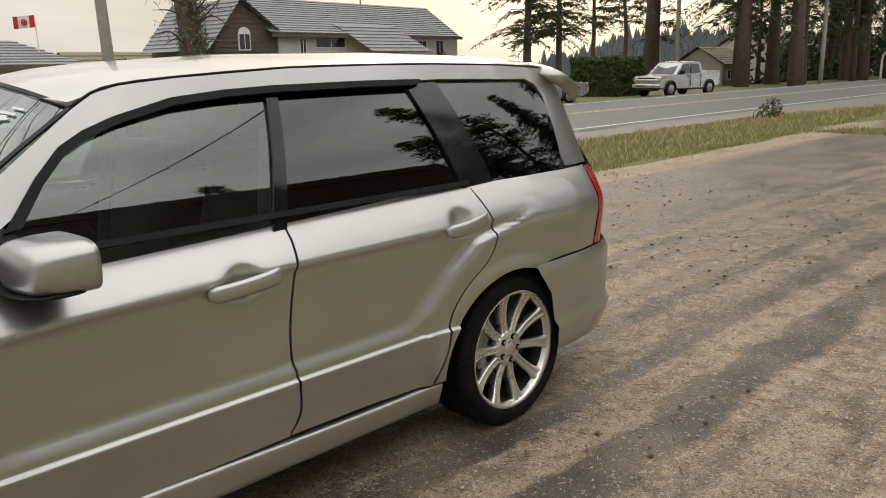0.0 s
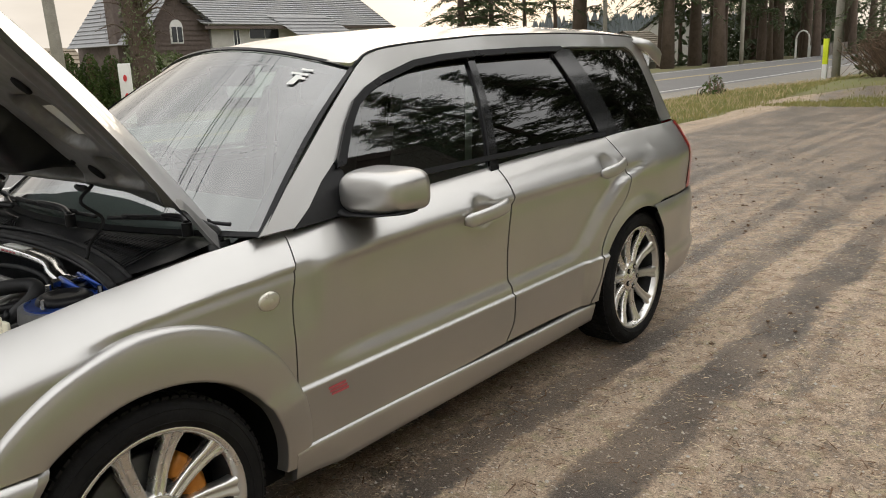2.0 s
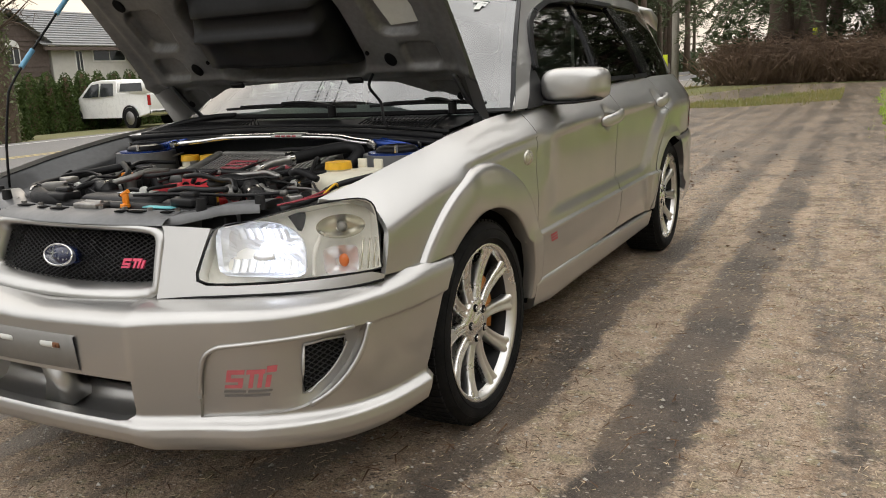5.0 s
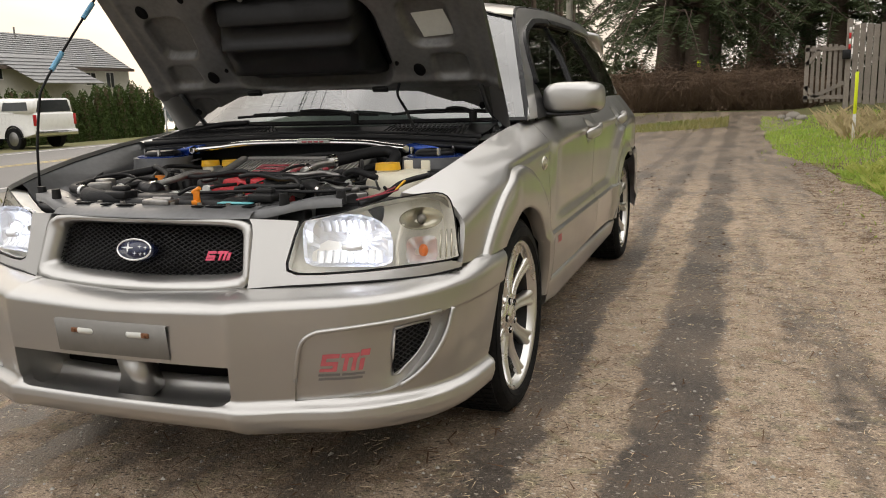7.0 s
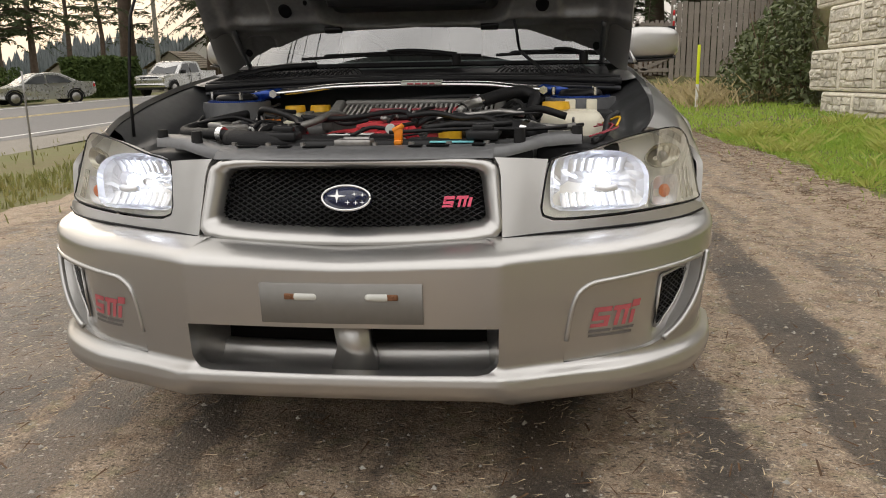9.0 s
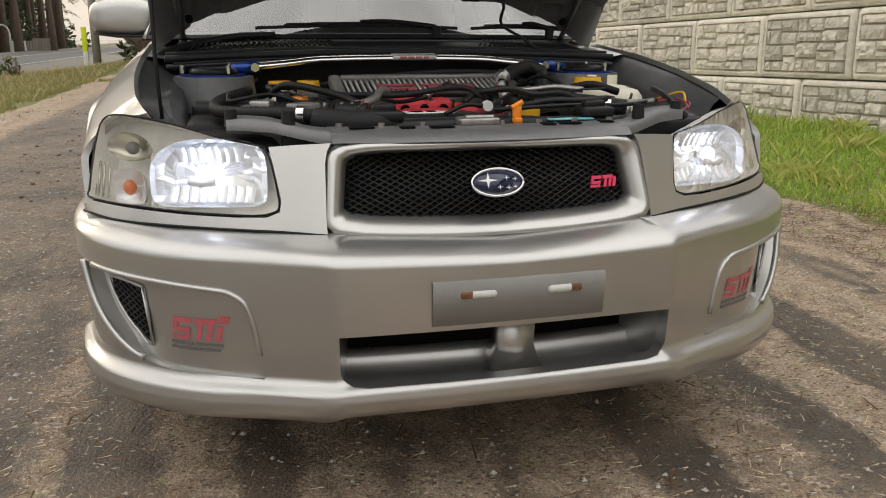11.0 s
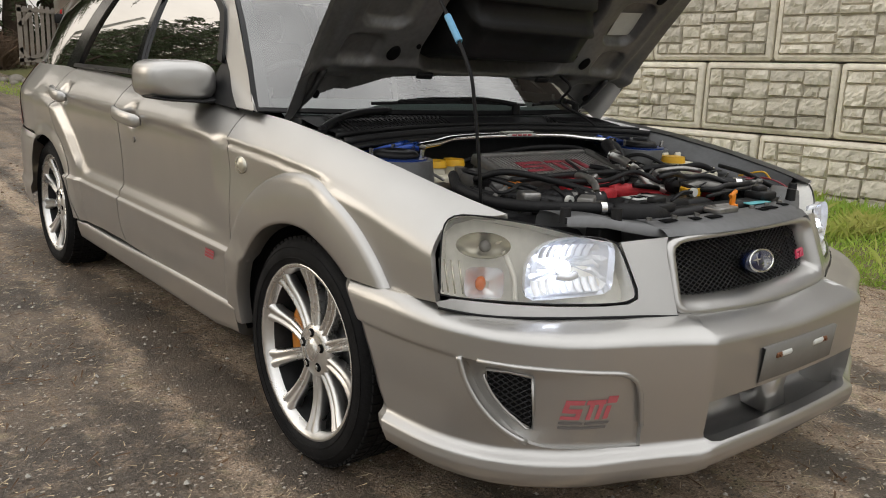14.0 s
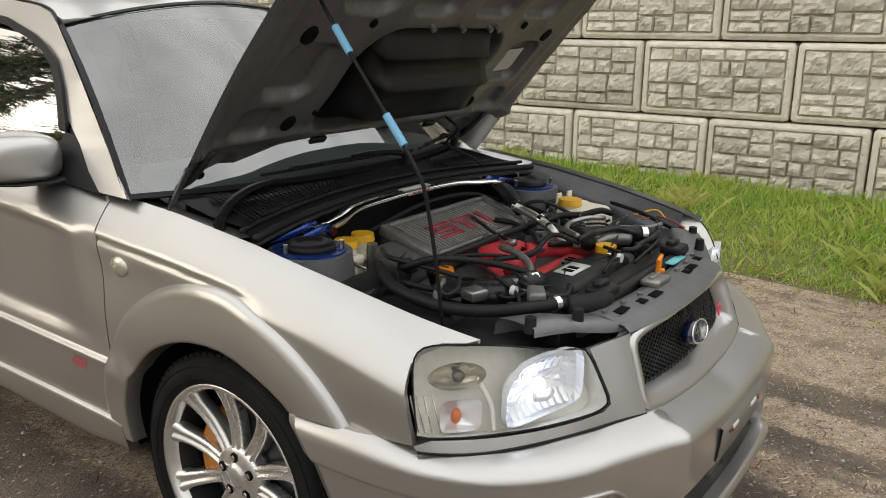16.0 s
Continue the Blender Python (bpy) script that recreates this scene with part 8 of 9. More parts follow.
POLEWOOD = material("weathered_pole_wood", (.30, .28, .235), rough=.9, var=.2, scale=3, fine=30, bump=.3)
pole("utility_pole", "weathered grey timber utility pole", -10.35, -20, -.6, 9.5, .17, .12, POLEWOOD, .35)
pole("utility_pole", "weathered grey timber utility pole", -62.0, -30.5, -1.0, 11, .20, .14, POLEWOOD, .1)
pole("utility_pole", "weathered grey timber utility pole", -66, -20.5, -1.0, 12, .17, .13, POLEWOOD, .05)
pole("utility_pole", "tall grey-green timber utility pole beside the marker post", -31.0, -5.12, -.6, 10.5, .15, .11, POLEWOOD)
pole("flagpole", "thin white flagpole behind the bungalow", -16.3, -41.5, 1.2, 4.3, .03, .025, WHITEPAINT, category="flagpole")
fl = thing("flag", "small red and white flag hanging from its pole", "flag")
for x0, x1, mt in ((0, .28, FLAGRED), (.28, .78, WHITEPAINT), (.78, 1.05, FLAGRED)):
    b = bmesh.new()
    rows = [[Vector((-16.27 + (x0 + (x1 - x0) * k / 5), -41.5 + .07 * math.sin((x0 + (x1 - x0) * k / 5) * 7), z - .12 * (x0 + (x1 - x0) * k / 5))) for k in range(6)] for z in (3.65, 3.95, 4.25)]
    loft(b, rows, closed=False)
    part("flag_stripe", b, mt, fl)
b = bmesh.new()
ball(b, (-15.74, -41.45, 3.88), .16, 1, .2, 1, 8, 6)
part("flag_leaf", b, FLAGRED, fl)
for name, lab, x, y, z0, z1, rad, k in (("marker_post", "white marker post with a fluorescent yellow top", -31.0, -5.5, -.55, 1.32, .085, .52), ("survey_stake", "thin white stake with a fluorescent yellow top", -13.4, 3.35, .0, 1.2, .026, .40)):
    t = thing(name, lab, "post")
    b = bmesh.new()
    box(b, x, y, (z0 + z0 + (z1 - z0) * k) / 2, rad * 1.6, rad * 2, (z1 - z0) * k, bevel=.006)
    part("shaft", b, WHITEPAINT, t)
    b = bmesh.new()
    box(b, x, y, z0 + (z1 - z0) * (1 + k) / 2, rad * 1.62, rad * 2.02, (z1 - z0) * (1 - k), bevel=.006)
    part("painted_top", b, NEONYELLOW, t)
pole("reflector_rod", "thin dark rod standing in the verge", -5.6, -5.0, -.1, .95, .012, .010, STEEL, category="rod")
t = thing("sign_board", "narrow white board sign with red blotches by the hedge", "sign")
b = bmesh.new()
box(b, -12.3, -20.2, .55, .06, .62, 1.75, Matrix.Identity(4), bevel=.01)
part("board", b, WHITEPAINT, t)
for z, rr in ((1.0, .10), (.45, .12), (.15, .09)):
    b = bmesh.new()
    cyl(b, (-12.262, -20.2 + rr * .5, z), (-12.255, -20.2 + rr * .5, z), rr, n=10)
    part("blotch", b, FLAGRED, t)
for k in (-.25, .25):
    b = bmesh.new()
    box(b, -12.33, -20.2 + k, -.25, .04, .04, 1.0)
    part("leg", b, OLDWOOD, t)
arch_ = thing("garden_arch", "white arched garden gate beside the road", "gate")
for dx in (-.55, .55):
    b = bmesh.new()
    box(b, -77, -18.9 + dx, .35, .12, .14, 1.9)
    part("post", b, WHITEPAINT, arch_, smooth=False)
b = bmesh.new()
tube(b, [(-77, -18.9 + .55 * math.cos(a), 1.25 + .75 * math.sin(a)) for a in np.linspace(0, math.pi, 11)], .07, 6, 0)
part("hoop", b, WHITEPAINT, arch_)
yard = thing("picket_fence", "pale and brown board fence beside the garden arch", "fence")
for i in range(13):
    b = bmesh.new()
    box(b, -77, -18.2 + i * .24, .05 + .1 * (i > 6), .04, .20, 1.25 + .2 * (i > 6))
    part("board", b, WHITEPAINT if i < 5 else OLDWOOD, yard, smooth=False)
b = bmesh.new()
box(b, -77.04, -16.7, .3, .04, 3.1, .1)
part("rail", b, OLDWOOD, yard, smooth=False)
# overhead cables along the road
for i, (y, z) in enumerate(((-19.6, 8.6), (-20.4, 8.6), (-20, 7.6), (-20, 7.2), (-19.9, 6.6))):
    b = bmesh.new()
    pts = []
    for a, c in ((-62, -10.3), (-10.3, 36)):
        pts += [(a + (c - a) * k / 6, y + (-10.5 * (1 - k / 6) if a < -20 else 0), z - 1.6 * (k / 6) * (1 - k / 6) * 2.2) for k in range(6)]
    tube(b, pts + [(36, y, z)], .016, 5, 2)
    whole("overhead_cable", b, CABLE, "thin black overhead cable between poles", "cable", group="overhead cables")
b = bmesh.new()
tube(b, [(-10.3, -20, 8.2), (-8, -8, 6.6), (-4, 8.5, 6.2)], .014, 5, 6)
whole("overhead_cable", b, CABLE, "thin black overhead cable between poles", "cable", group="overhead cables")
for dy, dz, rad in ((0, 0, .018), (.10, .02, .014), (.42, 0, .011), (.78, 0, .012), (-.9, .0, .009), (-1.3, 0, .009)):
    b = bmesh.new()
    tube(b, [(-62, -30.4 + dy, 8.4 + dz), (-22, -8.4 + dy, 7.0 + dz), (-9, -4.7 + dy, 6.6 + dz), (0, -4.05 + dy, 6.5 + dz), (9, -4.3 + dy, 6.7 + dz)], rad, 5, 8)
    whole("overhead_cable", b, CABLE, "thin black overhead cable between poles", "cable", group="overhead cables")
pole("utility_pole", "weathered grey timber utility pole", 9.0, -4.1, -.6, 7.6, .15, .12, POLEWOOD)
pole("utility_pole", "weathered grey timber utility pole", -3.9, 8.6, 2.2, 6.6, .15, .12, POLEWOOD)

# ---- fence and gate at the end of the drive ----
fence = thing("board_fence", "weathered grey vertical board fence", "fence")
y = 4.12
k = 0
rng = random.Random(4)
while y < 10.5:
    b = bmesh.new()
    w = rng.uniform(.125, .15)
    box(b, -21 + rng.uniform(-.01, .01), y + w / 2, 1.46 + rng.uniform(-.03, .03), .022, w, 2.0, bevel=.004)
    part("board", b, OLDWOOD, fence, smooth=False)
    y += w + rng.uniform(.012, .03)
for z in (.75, 1.6, 2.2):
    b = bmesh.new()
    box(b, -21.05, 7.3, z, .05, 6.4, .09)
    part("rail", b, OLDWOOD, fence, smooth=False)
gate = thing("board_gate", "weathered board gate with a diagonal brace", "gate")
y = 3.02
while y < 3.94:
    b = bmesh.new()
    box(b, -21, y + .045, 1.26 + rng.uniform(-.02, .02), .022, .085, 1.45)
    part("board", b, OLDWOOD, gate, smooth=False)
    y += .132
for a, c in (((3.0, 1.88), (3.95, 1.88)), ((3.0, .66), (3.95, .66)), ((3.05, 1.5), (3.35, 1.86)), ((3.05, .95), (3.25, .68)), ((3.25, .68), (3.95, 1.02)), ((3.06, .6), (3.06, 1.98))):
    b = bmesh.new()
    d = Vector((0, c[0] - a[0], c[1] - a[1]))
    box(b, 0, 0, 0, .03, d.length, .10, Matrix.Translation((-20.965, (a[0] + c[0]) / 2, (a[1] + c[1]) / 2)) @ Matrix.Rotation(math.atan2(d.z, d.y), 4, "X"))
    part("brace", b, OLDWOOD, gate, smooth=False)
b = bmesh.new()
box(b, -21.0, 4.02, 1.45, .12, .12, 2.3, bevel=.01)
whole("gate_post", b, OLDWOOD, "stout weathered gate post", "post", smooth=False)
t = thing("reflector_strip", "red and white reflector strip on the gate post", "reflector")
for i in range(4):
    b = bmesh.new()
    box(b, -20.93, 4.03, 1.9 + i * .14, .012, .05, .14)
    part("band", b, WHITEPAINT if i % 2 else FLAGRED, t)
b = bmesh.new()
box(b, -20.9, 3.97, 1.72, .14, .2, .24, bevel=.03)
whole("mailbox", b, BLACK, "small black box on the gate post", "box")
for x, y, s in ((-20.2, 2.75, .20), (-20.0, 2.95, .14), (-20.4, 2.5, .12), (-19.8, 2.62, .10)):
    b = bmesh.new()
    bmesh.ops.create_icosphere(b, subdivisions=2, radius=s)
    for v in b.verts:
        v.co *= 1 + .25 * noise.noise(v.co * 6 + Vector((x, y, 0)))
        v.co.z *= .7
    b.transform(Matrix.Translation((x, y, ground_z(x, y) + s * .35)))
    whole("boulder", b, GRAVEL, "pale rounded boulder by the gate", "rock")
b = bmesh.new()
box(b, -25.75, .16, 1.76, .02, .13, .19)
whole("tree_tag", b, NEONYELLOW, "small yellow tag nailed to a trunk", "sign")

# ---- houses across the road ----
def tiled(house, mt, a, b, c, d, courses):
    """A roof slope a-b (eave) to d-c (ridge) laid in overlapping courses."""
    a, b, c, d = map(Vector, (a, b, c, d))
    n = (b - a).cross(d - a).normalized()
    if n.z < 0:
        n = -n
    for i in range(courses):
        t0, t1 = i / courses, (i + 1) / courses
        p, q = a + (d - a) * t0, b + (c - b) * t0
        u, v = a + (d - a) * t1, b + (c - b) * t1
        bm = bmesh.new()
        vs = [bm.verts.new(w) for w in (p + n * .07, q + n * .07, v + n * .012, u + n * .012, p, q)]
        bm.faces.new(vs[:4])
        bm.faces.new((vs[4], vs[5], vs[1], vs[0]))
        part("roof_course", bm, mt, house, smooth=False)


def windowed(parent, x0, x1, y, z0, z1, mt=WHITEPAINT):
    b = bmesh.new()
    box(b, (x0 + x1) / 2, y, (z0 + z1) / 2, abs(x1 - x0) + .16, .10, z1 - z0 + .16)
    w = part("window", b, mt, parent, smooth=False)
    b = bmesh.new()
    box(b, (x0 + x1) / 2, y + .03, (z0 + z1) / 2, abs(x1 - x0), .10, z1 - z0)
    part("pane", b, WINDOWDARK, w, smooth=False)
    b = bmesh.new()
    box(b, (x0 + x1) / 2, y + .06, (z0 + z1) / 2, .05, .06, z1 - z0)
    part("mullion", b, mt, w, smooth=False)


house = thing("house", "large two-storey house with a grey tiled roof", "house")
b = bmesh.new()
box(b, -39.6, -45.6, .9, 16.8, 7.4, 5.5)
part("wall", b, WHITEWALL, house, smooth=False)
b = bmesh.new()
vs = [(-26.6, -1.8), (-31.0, -1.8), (-31.0, 3.8), (-28.4, 5.45), (-26.6, 2.75)]
loft(b, [[Vector((x, -41.9, z)) for x, z in vs], [Vector((x, -50, z)) for x, z in vs]], cap=True)
part("wing_wall", b, SIDING, house, "dark brown shingled wing", smooth=False)
b = bmesh.new()
for i in range(24):
    z = -1.6 + i * .29
    half = [(-26.6, -31.0)] if z < 2.6 else [(-28.8 + 2.2 * max(0, (5.55 - z)) / 2.8, -28.8 - 2.2 * max(0, min(1, (5.55 - z) / 1.65)))]
    box(b, (half[0][0] + half[0][1]) / 2, -41.86, z, abs(half[0][0] - half[0][1]), .03, .06)
part("shingle_course", b, SIDING, house, smooth=False)
b = bmesh.new()
tiled(house, ROOFING, (-30.2, -41.3, 3.62), (-48.1, -41.7, 3.55), (-49.2, -46.6, 6.05), (-30.0, -46.2, 6.15), 15)
tiled(house, ROOFING, (-48.1, -41.7, 3.55), (-50.2, -51, 3.55), (-49.2, -46.6, 6.05), (-49.2, -46.6, 6.05), 15)
tiled(house, ROOFING, (-31.0, -41.4, 3.75), (-31.0, -50, 3.75), (-28.4, -50, 5.62), (-28.4, -41.4, 5.62), 8)
tiled(house, ROOFING, (-25.9, -41.4, 2.5), (-25.9, -50, 2.5), (-28.4, -50, 5.62), (-28.4, -41.4, 5.62), 12)
tiled(house, ROOFING, (-37.2, -39.6, 2.4), (-42.8, -39.6, 2.4), (-41.6, -42.5, 4.3), (-36.2, -42.5, 4.3), 8)
b = bmesh.new()
box(b, -39.2, -41.4, 3.45, 17.6, .14, .2)
part("fascia", b, SIDING, house, smooth=False)
b = bmesh.new()
box(b, -26.4, -44.5, 3.5, .9, .9, 5.5)
part("chimney", b, SIDING, house, smooth=False)
for x0, x1, z0, z1 in ((-34.2, -36.6, 2.75, 3.35), (-32.9, -33.3, 2.1, 3.3), (-43.6, -44.5, 2.4, 3.2), (-45.6, -46.3, 2.2, 3.25), (-34, -36, -.3, .9), (-44, -46, -.3, .9)):
    windowed(house, x0, x1, -41.9, z0, z1)
windowed(house, -28.3, -29.0, -41.85, 2.6, 3.5)
b = bmesh.new()
cyl(b, (-28.65, -41.86, 3.5), (-28.65, -41.78, 3.5), .43, n=20)
part("arch_head", b, WHITEPAINT, house)
b = bmesh.new()
cyl(b, (-40.5, -44.6, 5.6), (-40.5, -44.6, 6.3), .06, n=8)
part("vent_pipe", b, STEEL, house)

bung = thing("bungalow", "small pale bungalow with a hipped grey roof", "house")
b = bmesh.new()
box(b, -10.9, -43.6, .3, 12.6, 6.8, 3.0)
part("wall", b, WHITEWALL, bung, smooth=False)
b = bmesh.new()
tiled(bung, ROOFING, (-4.0, -39.6, 1.75), (-18.0, -39.6, 1.75), (-15.6, -43.5, 3.05), (-7.0, -43.5, 3.05), 9)
tiled(bung, ROOFING, (-18.0, -39.6, 1.75), (-18.0, -47.5, 1.75), (-15.6, -43.5, 3.05), (-15.6, -43.5, 3.05), 9)
b = bmesh.new()
box(b, -11, -39.62, 1.68, 14.2, .1, .2)
part("gutter", b, SIDING, bung, smooth=False)
windowed(bung, -15.5, -16.4, -40.15, .1, 1.3)
windowed(bung, -11.5, -13.5, -40.15, .1, 1.3)
for i, (x, y, z, w, d, h, wall, roof) in enumerate(((-27, -58, -2.9, 6, 7, 3.3, SIDING, TANROOF), (-101, -40, -1.2, 9, 7, 4.2, WHITEWALL, ROOFING), (-112, -42, -1.2, 8, 7, 4.0, WHITEWALL, ROOFING), (-86.5, -39.5, -1.5, 6, 5.5, 2.5, TANWALL, TANROOF), (-81.5, -49, -3.2, 7, 6, 3.0, TANWALL, TANROOF))):
    h_ = thing("house", "distant low house with a pitched roof among trees", "house", group="distant houses")
    b = bmesh.new()
    box(b, x, y, z + h / 2, w, d, h)
    part("wall", b, wall, h_, smooth=False)
    b = bmesh.new()
    tiled(h_, roof, (x + w / 2 + .4, y + d / 2 + .4, z + h), (x - w / 2 - .4, y + d / 2 + .4, z + h), (x - w / 2 - .4, y, z + h + d * .34), (x + w / 2 + .4, y, z + h + d * .34), 8)
    tiled(h_, roof, (x + w / 2 + .4, y - d / 2 - .4, z + h), (x - w / 2 - .4, y - d / 2 - .4, z + h), (x - w / 2 - .4, y, z + h + d * .34), (x + w / 2 + .4, y, z + h + d * .34), 8)
    for s in (1, -1):
        b = bmesh.new()
        vs = [b.verts.new(p) for p in ((x + s * w / 2, y - d / 2, z + h), (x + s * w / 2, y + d / 2, z + h), (x + s * w / 2, y, z + h + d * .32))]
        b.faces.new(vs)
        part("gable", b, wall, h_, smooth=False)
    windowed(h_, x - w * .1, x - w * .3, y + d / 2, z + h * .4, z + h * .75)
    windowed(h_, x + w * .3, x + w * .1, y + d / 2, z + h * .4, z + h * .75)

# ---- parked vehicles ----
def vehicle(name, label, m, paint, side_pts, glass_pts, width, wheels, wr, tumble=.16, bed=None):
    """A car from its side outline (x forward, z up), narrowed towards the roof."""
    v = thing(name, label, "car" if "sedan" in name else "truck", m)
    zmax, zb = max(p[1] for p in side_pts), max(p[1] for p in glass_pts[:1]) if glass_pts else 1.0
    def half(z):
        return width / 2 * (1 - tumble * smoothstep(zb - .05, zmax + .05, z) - .03 * smoothstep(.55, .2, z))
    out = spline(side_pts, 4, True) if "sedan" in name else [np.array(p) for i, q in enumerate(side_pts) for p in ((q[0] * .94 + side_pts[i - 1][0] * .06, q[1] * .94 + side_pts[i - 1][1] * .06), (q[0] * .94 + side_pts[(i + 1) % len(side_pts)][0] * .06, q[1] * .94 + side_pts[(i + 1) % len(side_pts)][1] * .06))]
    b = bmesh.new()
    L = max(p[0] for p in side_pts)
    def squeeze(x):
        return 1 - .10 * smoothstep(L - .6, L, abs(x))
    rings = []
    for k, sc in ((-1, .97), (-1, 1), (-.9, 1.012), (0, 1.02), (.9, 1.012), (1, 1), (1, .97)):
        cx, cz = 0, .8
        rings.append([Vector((cx + (p[0] - cx) * sc, k * half(p[1]) * squeeze(p[0]), cz + (p[1] - cz) * sc)) for p in out])
    loft(b, rings, cap=True)
    part("body", sharpen(b, 45), paint, v)
    for s in (1, -1):
        for poly in glass_pts[1:]:
            b = bmesh.new()
            vs = [b.verts.new((x, s * (half(z) + .006), z)) for x, z in poly]
            b.faces.new(vs)
            part("side_window", b, WINDOWDARK, v, smooth=False)
    for x in wheels:
        for s in (1, -1):
            b = bmesh.new()
            cyl(b, (x, s * (width / 2 - .20), wr), (x, s * (width / 2 + .012), wr), wr, n=24)
            w = part("wheel", b, TYRE, v)
            b = bmesh.new()
            cyl(b, (x, s * (width / 2 + .008), wr), (x, s * (width / 2 + .022), wr), wr * .66, wr * .6, 18)
            part("hubcap", b, STEEL, w)
            b = bmesh.new()
            tube(b, [(x + (wr + .07) * math.cos(a), s * (width / 2 - .01), wr + (wr + .07) * math.sin(a)) for a in np.linspace(-.1, math.pi + .1, 14)], .035, 5, 0)
            part("arch_lip", b, BLACK, v)
    return v


def flat(parent, name, mt, pts):
    b = bmesh.new()
    b.faces.new([b.verts.new(p) for p in pts])
    return part(name, b, mt, parent, smooth=False)


def slab(parent, name, mt, cx, cy, cz, sx, sy, sz, bevel=.02):
    b = bmesh.new()
    box(b, cx, cy, cz, sx, sy, sz, bevel=bevel)
    return part(name, b, mt, parent)


TRUCK = [(2.85, .55), (2.9, .95), (2.8, 1.16), (1.55, 1.24), (.75, 1.90), (.2, 1.96), (-.9, 1.92), (-1.02, 1.42), (-2.75, 1.40), (-2.9, 1.35), (-2.9, .62), (-2.2, .45), (0, .42), (2.2, .42)]
TRUCKGLASS = [(1.25, 1.26), [(1.28, 1.28), (.72, 1.80), (.20, 1.84), (.20, 1.30)], [(.10, 1.30), (.10, 1.84), (-.72, 1.82), (-.80, 1.32)]]
pk = vehicle("pickup_truck", "silver crew-cab pickup truck parked by the hedge", Matrix.Translation((-44.9, -21.2, -.56)) @ Matrix.Rotation(radians(-8), 4, "Z"), TRUCKSILVER, TRUCK, TRUCKGLASS, 2.0, (1.95, -1.75), .42)
flat(pk, "windscreen", WINDOWDARK, [(1.56, -.78, 1.29), (1.56, .78, 1.29), (.80, .68, 1.87), (.80, -.68, 1.87)])
slab(pk, "front_grille", BLACK, 2.90, 0, .98, .06, 1.2, .24)
slab(pk, "grille_bar", CHROME, 2.93, 0, .98, .04, 1.25, .05)
for s in (1, -1):
    slab(pk, "headlamp", CLEARCUP, 2.86, s * .78, 1.0, .10, .32, .22)
slab(pk, "front_bumper", CHROME, 2.93, 0, .62, .14, 1.9, .20)
slab(pk, "bumper_skirt", BLACK, 2.88, 0, .46, .16, 1.7, .16)
for s in (1, -1):
    slab(pk, "door_mirror", BLACK, 1.05, s * 1.10, 1.36, .12, .22, .22)
    slab(pk, "sill_step", BLACK, .1, s * .98, .42, 2.6, .12, .10)
    for x in (.15, -.85):
        slab(pk, "door_seam", BLACK, x, s * 1.0, .90, .02, .03, .72, .002)
    for x in (.28, -.70):
        slab(pk, "door_handle", BLACK, x, s * 1.01, 1.12, .18, .03, .04, .004)
wp = vehicle("pickup_truck", "white crew-cab pickup truck with a canopy, parked at the roadside", Matrix.Translation((-22.4, -26.3, -.62)) @ Matrix.Rotation(radians(-95), 4, "Z"), TRUCKWHITE, TRUCK, TRUCKGLASS, 2.0, (1.95, -1.75), .42)
b = bmesh.new()
rings = []
for x in (-.95, -1.0, -2.72, -2.86):
    k = .92 if x in (-.95, -2.86) else 1
    rings.append([Vector((x, y * k, z)) for y, z in ((-.95, 1.38), (-.86, 1.84), (-.70, 1.93), (.70, 1.93), (.86, 1.84), (.95, 1.38))])
loft(b, rings, cap=True)
part("canopy", sharpen(b, 40), TRUCKWHITE, wp)
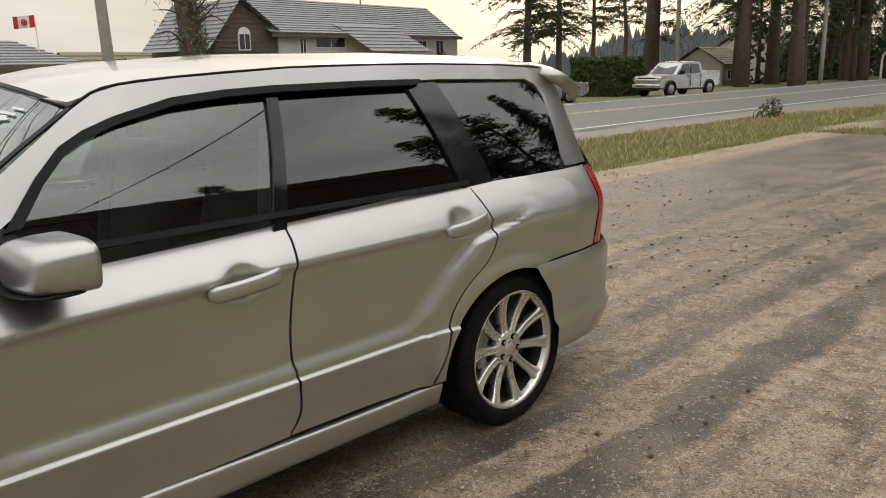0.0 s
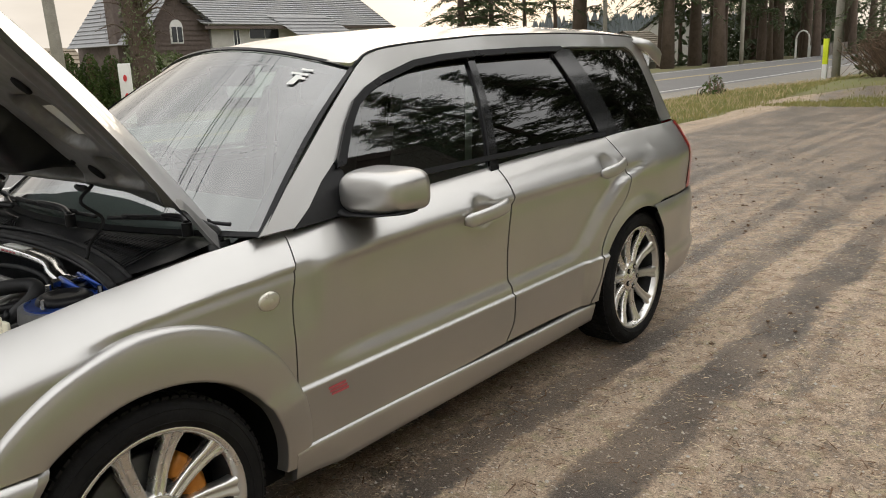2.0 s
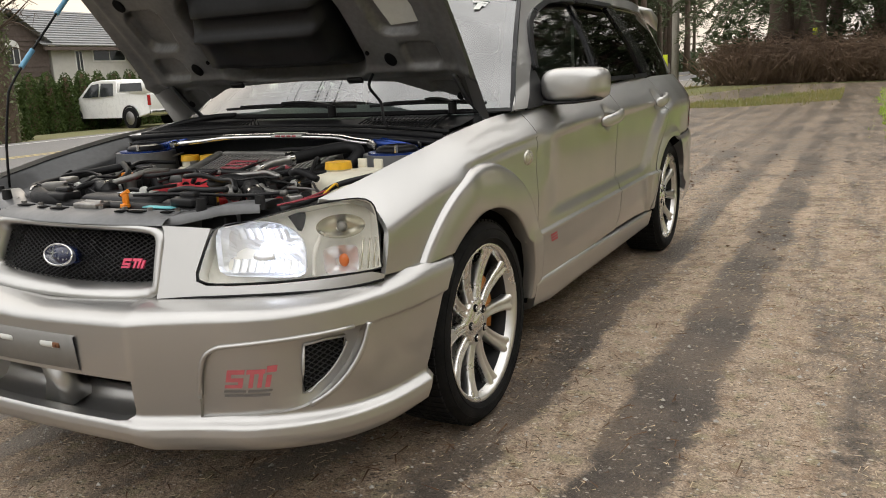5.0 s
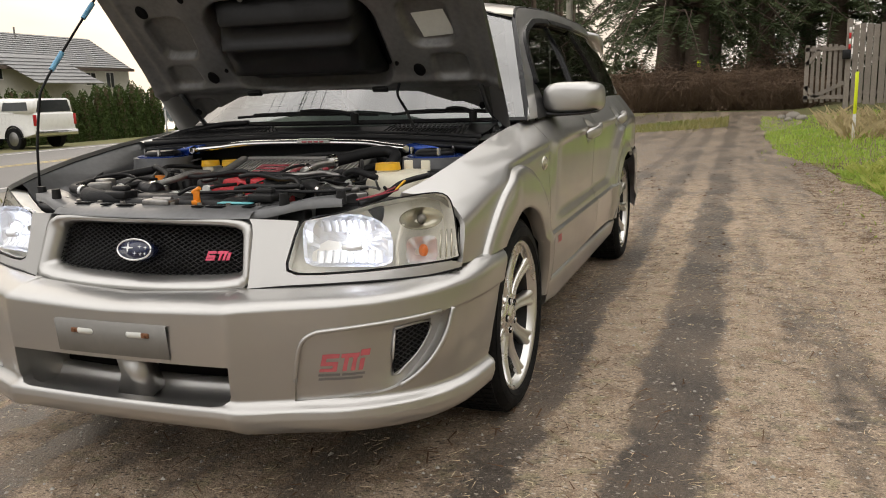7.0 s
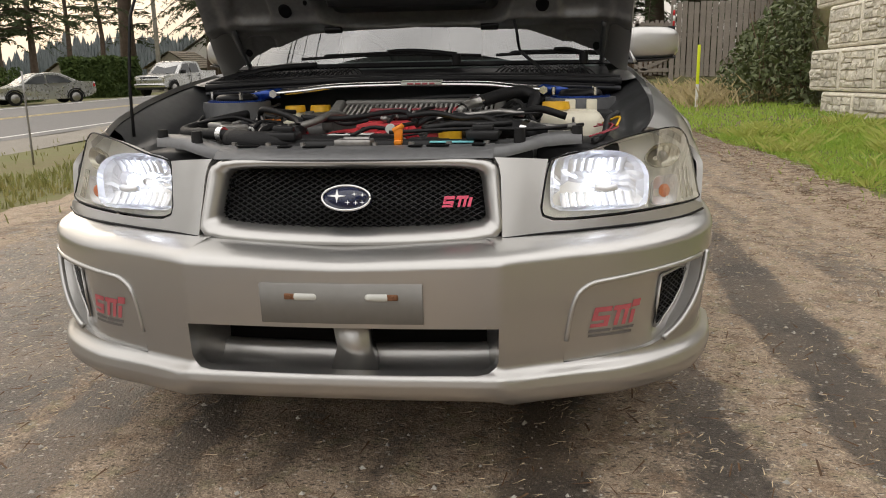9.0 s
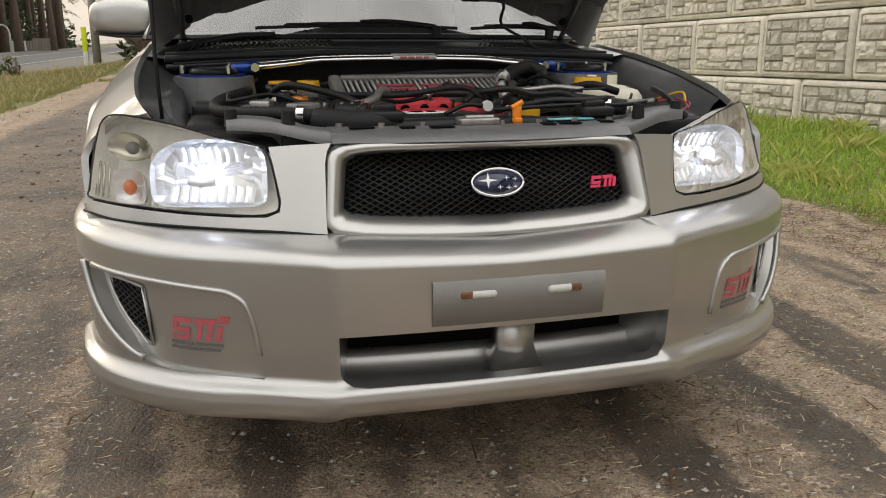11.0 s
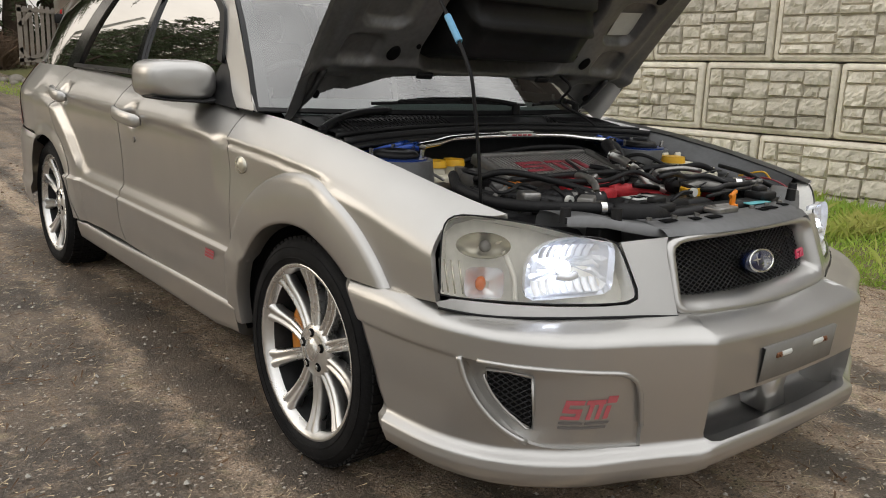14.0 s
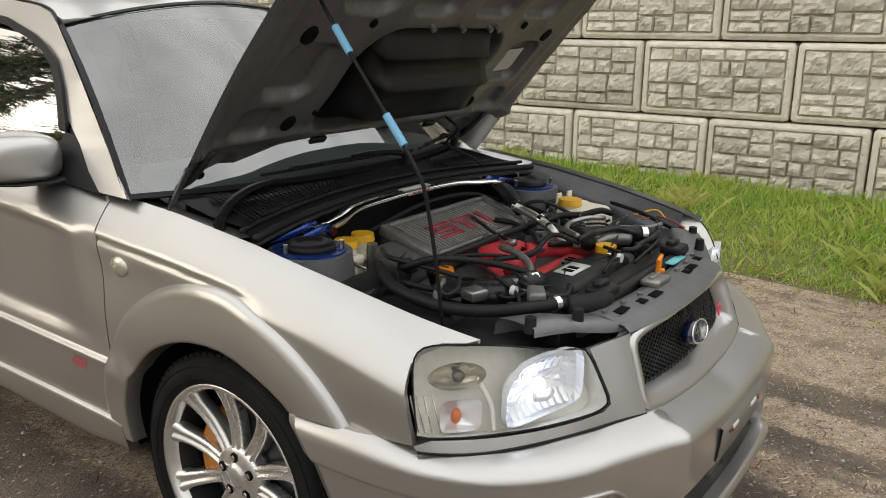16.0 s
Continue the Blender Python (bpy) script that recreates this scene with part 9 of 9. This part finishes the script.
for s in (1, -1):
    flat(wp, "canopy_window", WINDOWDARK, [(-1.15, s * .935, 1.48), (-2.6, s * .935, 1.48), (-2.5, s * .875, 1.80), (-1.2, s * .875, 1.80)])
    slab(wp, "tail_lamp", TAILRED, -2.90, s * .90, 1.12, .06, .14, .42)
flat(wp, "rear_window", WINDOWDARK, [(-2.872, -.78, 1.42), (-2.872, .78, 1.42), (-2.872, .66, 1.86), (-2.872, -.66, 1.86)])
flat(wp, "plate", PAPER, [(-2.93, -.16, .80), (-2.93, .16, .80), (-2.93, .16, .94), (-2.93, -.16, .94)])
slab(wp, "tailgate_handle", BLACK, -2.915, 0, 1.30, .02, .28, .06)
slab(wp, "tailgate_seam", BLACK, -2.905, 0, .74, .02, 1.6, .02, .002)
slab(wp, "tailgate_badge", BLACK, -2.915, 0, 1.15, .02, .24, .09)
slab(wp, "rear_bumper", CHROME, -2.95, 0, .62, .14, 1.85, .20)
SEDAN = [(2.28, .42), (2.30, .62), (2.15, .76), (1.2, .92), (.45, 1.36), (-.1, 1.46), (-.75, 1.42), (-1.55, 1.06), (-2.25, 1.02), (-2.35, .9), (-2.32, .45), (-1.6, .28), (0, .24), (1.6, .26)]
SEDANGLASS = [(1.05, .95), [(1.0, .97), (.42, 1.30), (.0, 1.37), (-.02, .98)], [(-.10, .98), (-.08, 1.37), (-.68, 1.33), (-1.25, 1.05), (-1.1, 1.0)]]
sd = vehicle("sedan", "silver saloon car parked beside the hedge", Matrix.Translation((-34.4, -23.4, -.58)) @ Matrix.Rotation(radians(-38), 4, "Z"), TRUCKSILVER, SEDAN, SEDANGLASS, 1.78, (1.42, -1.35), .32)
flat(sd, "rear_window", WINDOWDARK, [(-.88, -.55, 1.38), (-.88, .55, 1.38), (-1.52, .66, 1.085), (-1.52, -.66, 1.085)])
flat(sd, "windscreen", WINDOWDARK, [(1.16, -.68, .955), (1.16, .68, .955), (.50, .58, 1.36), (.50, -.58, 1.36)])
for s in (1, -1):
    slab(sd, "tail_lamp", TAILRED, -2.30, s * .66, .86, .10, .30, .18)
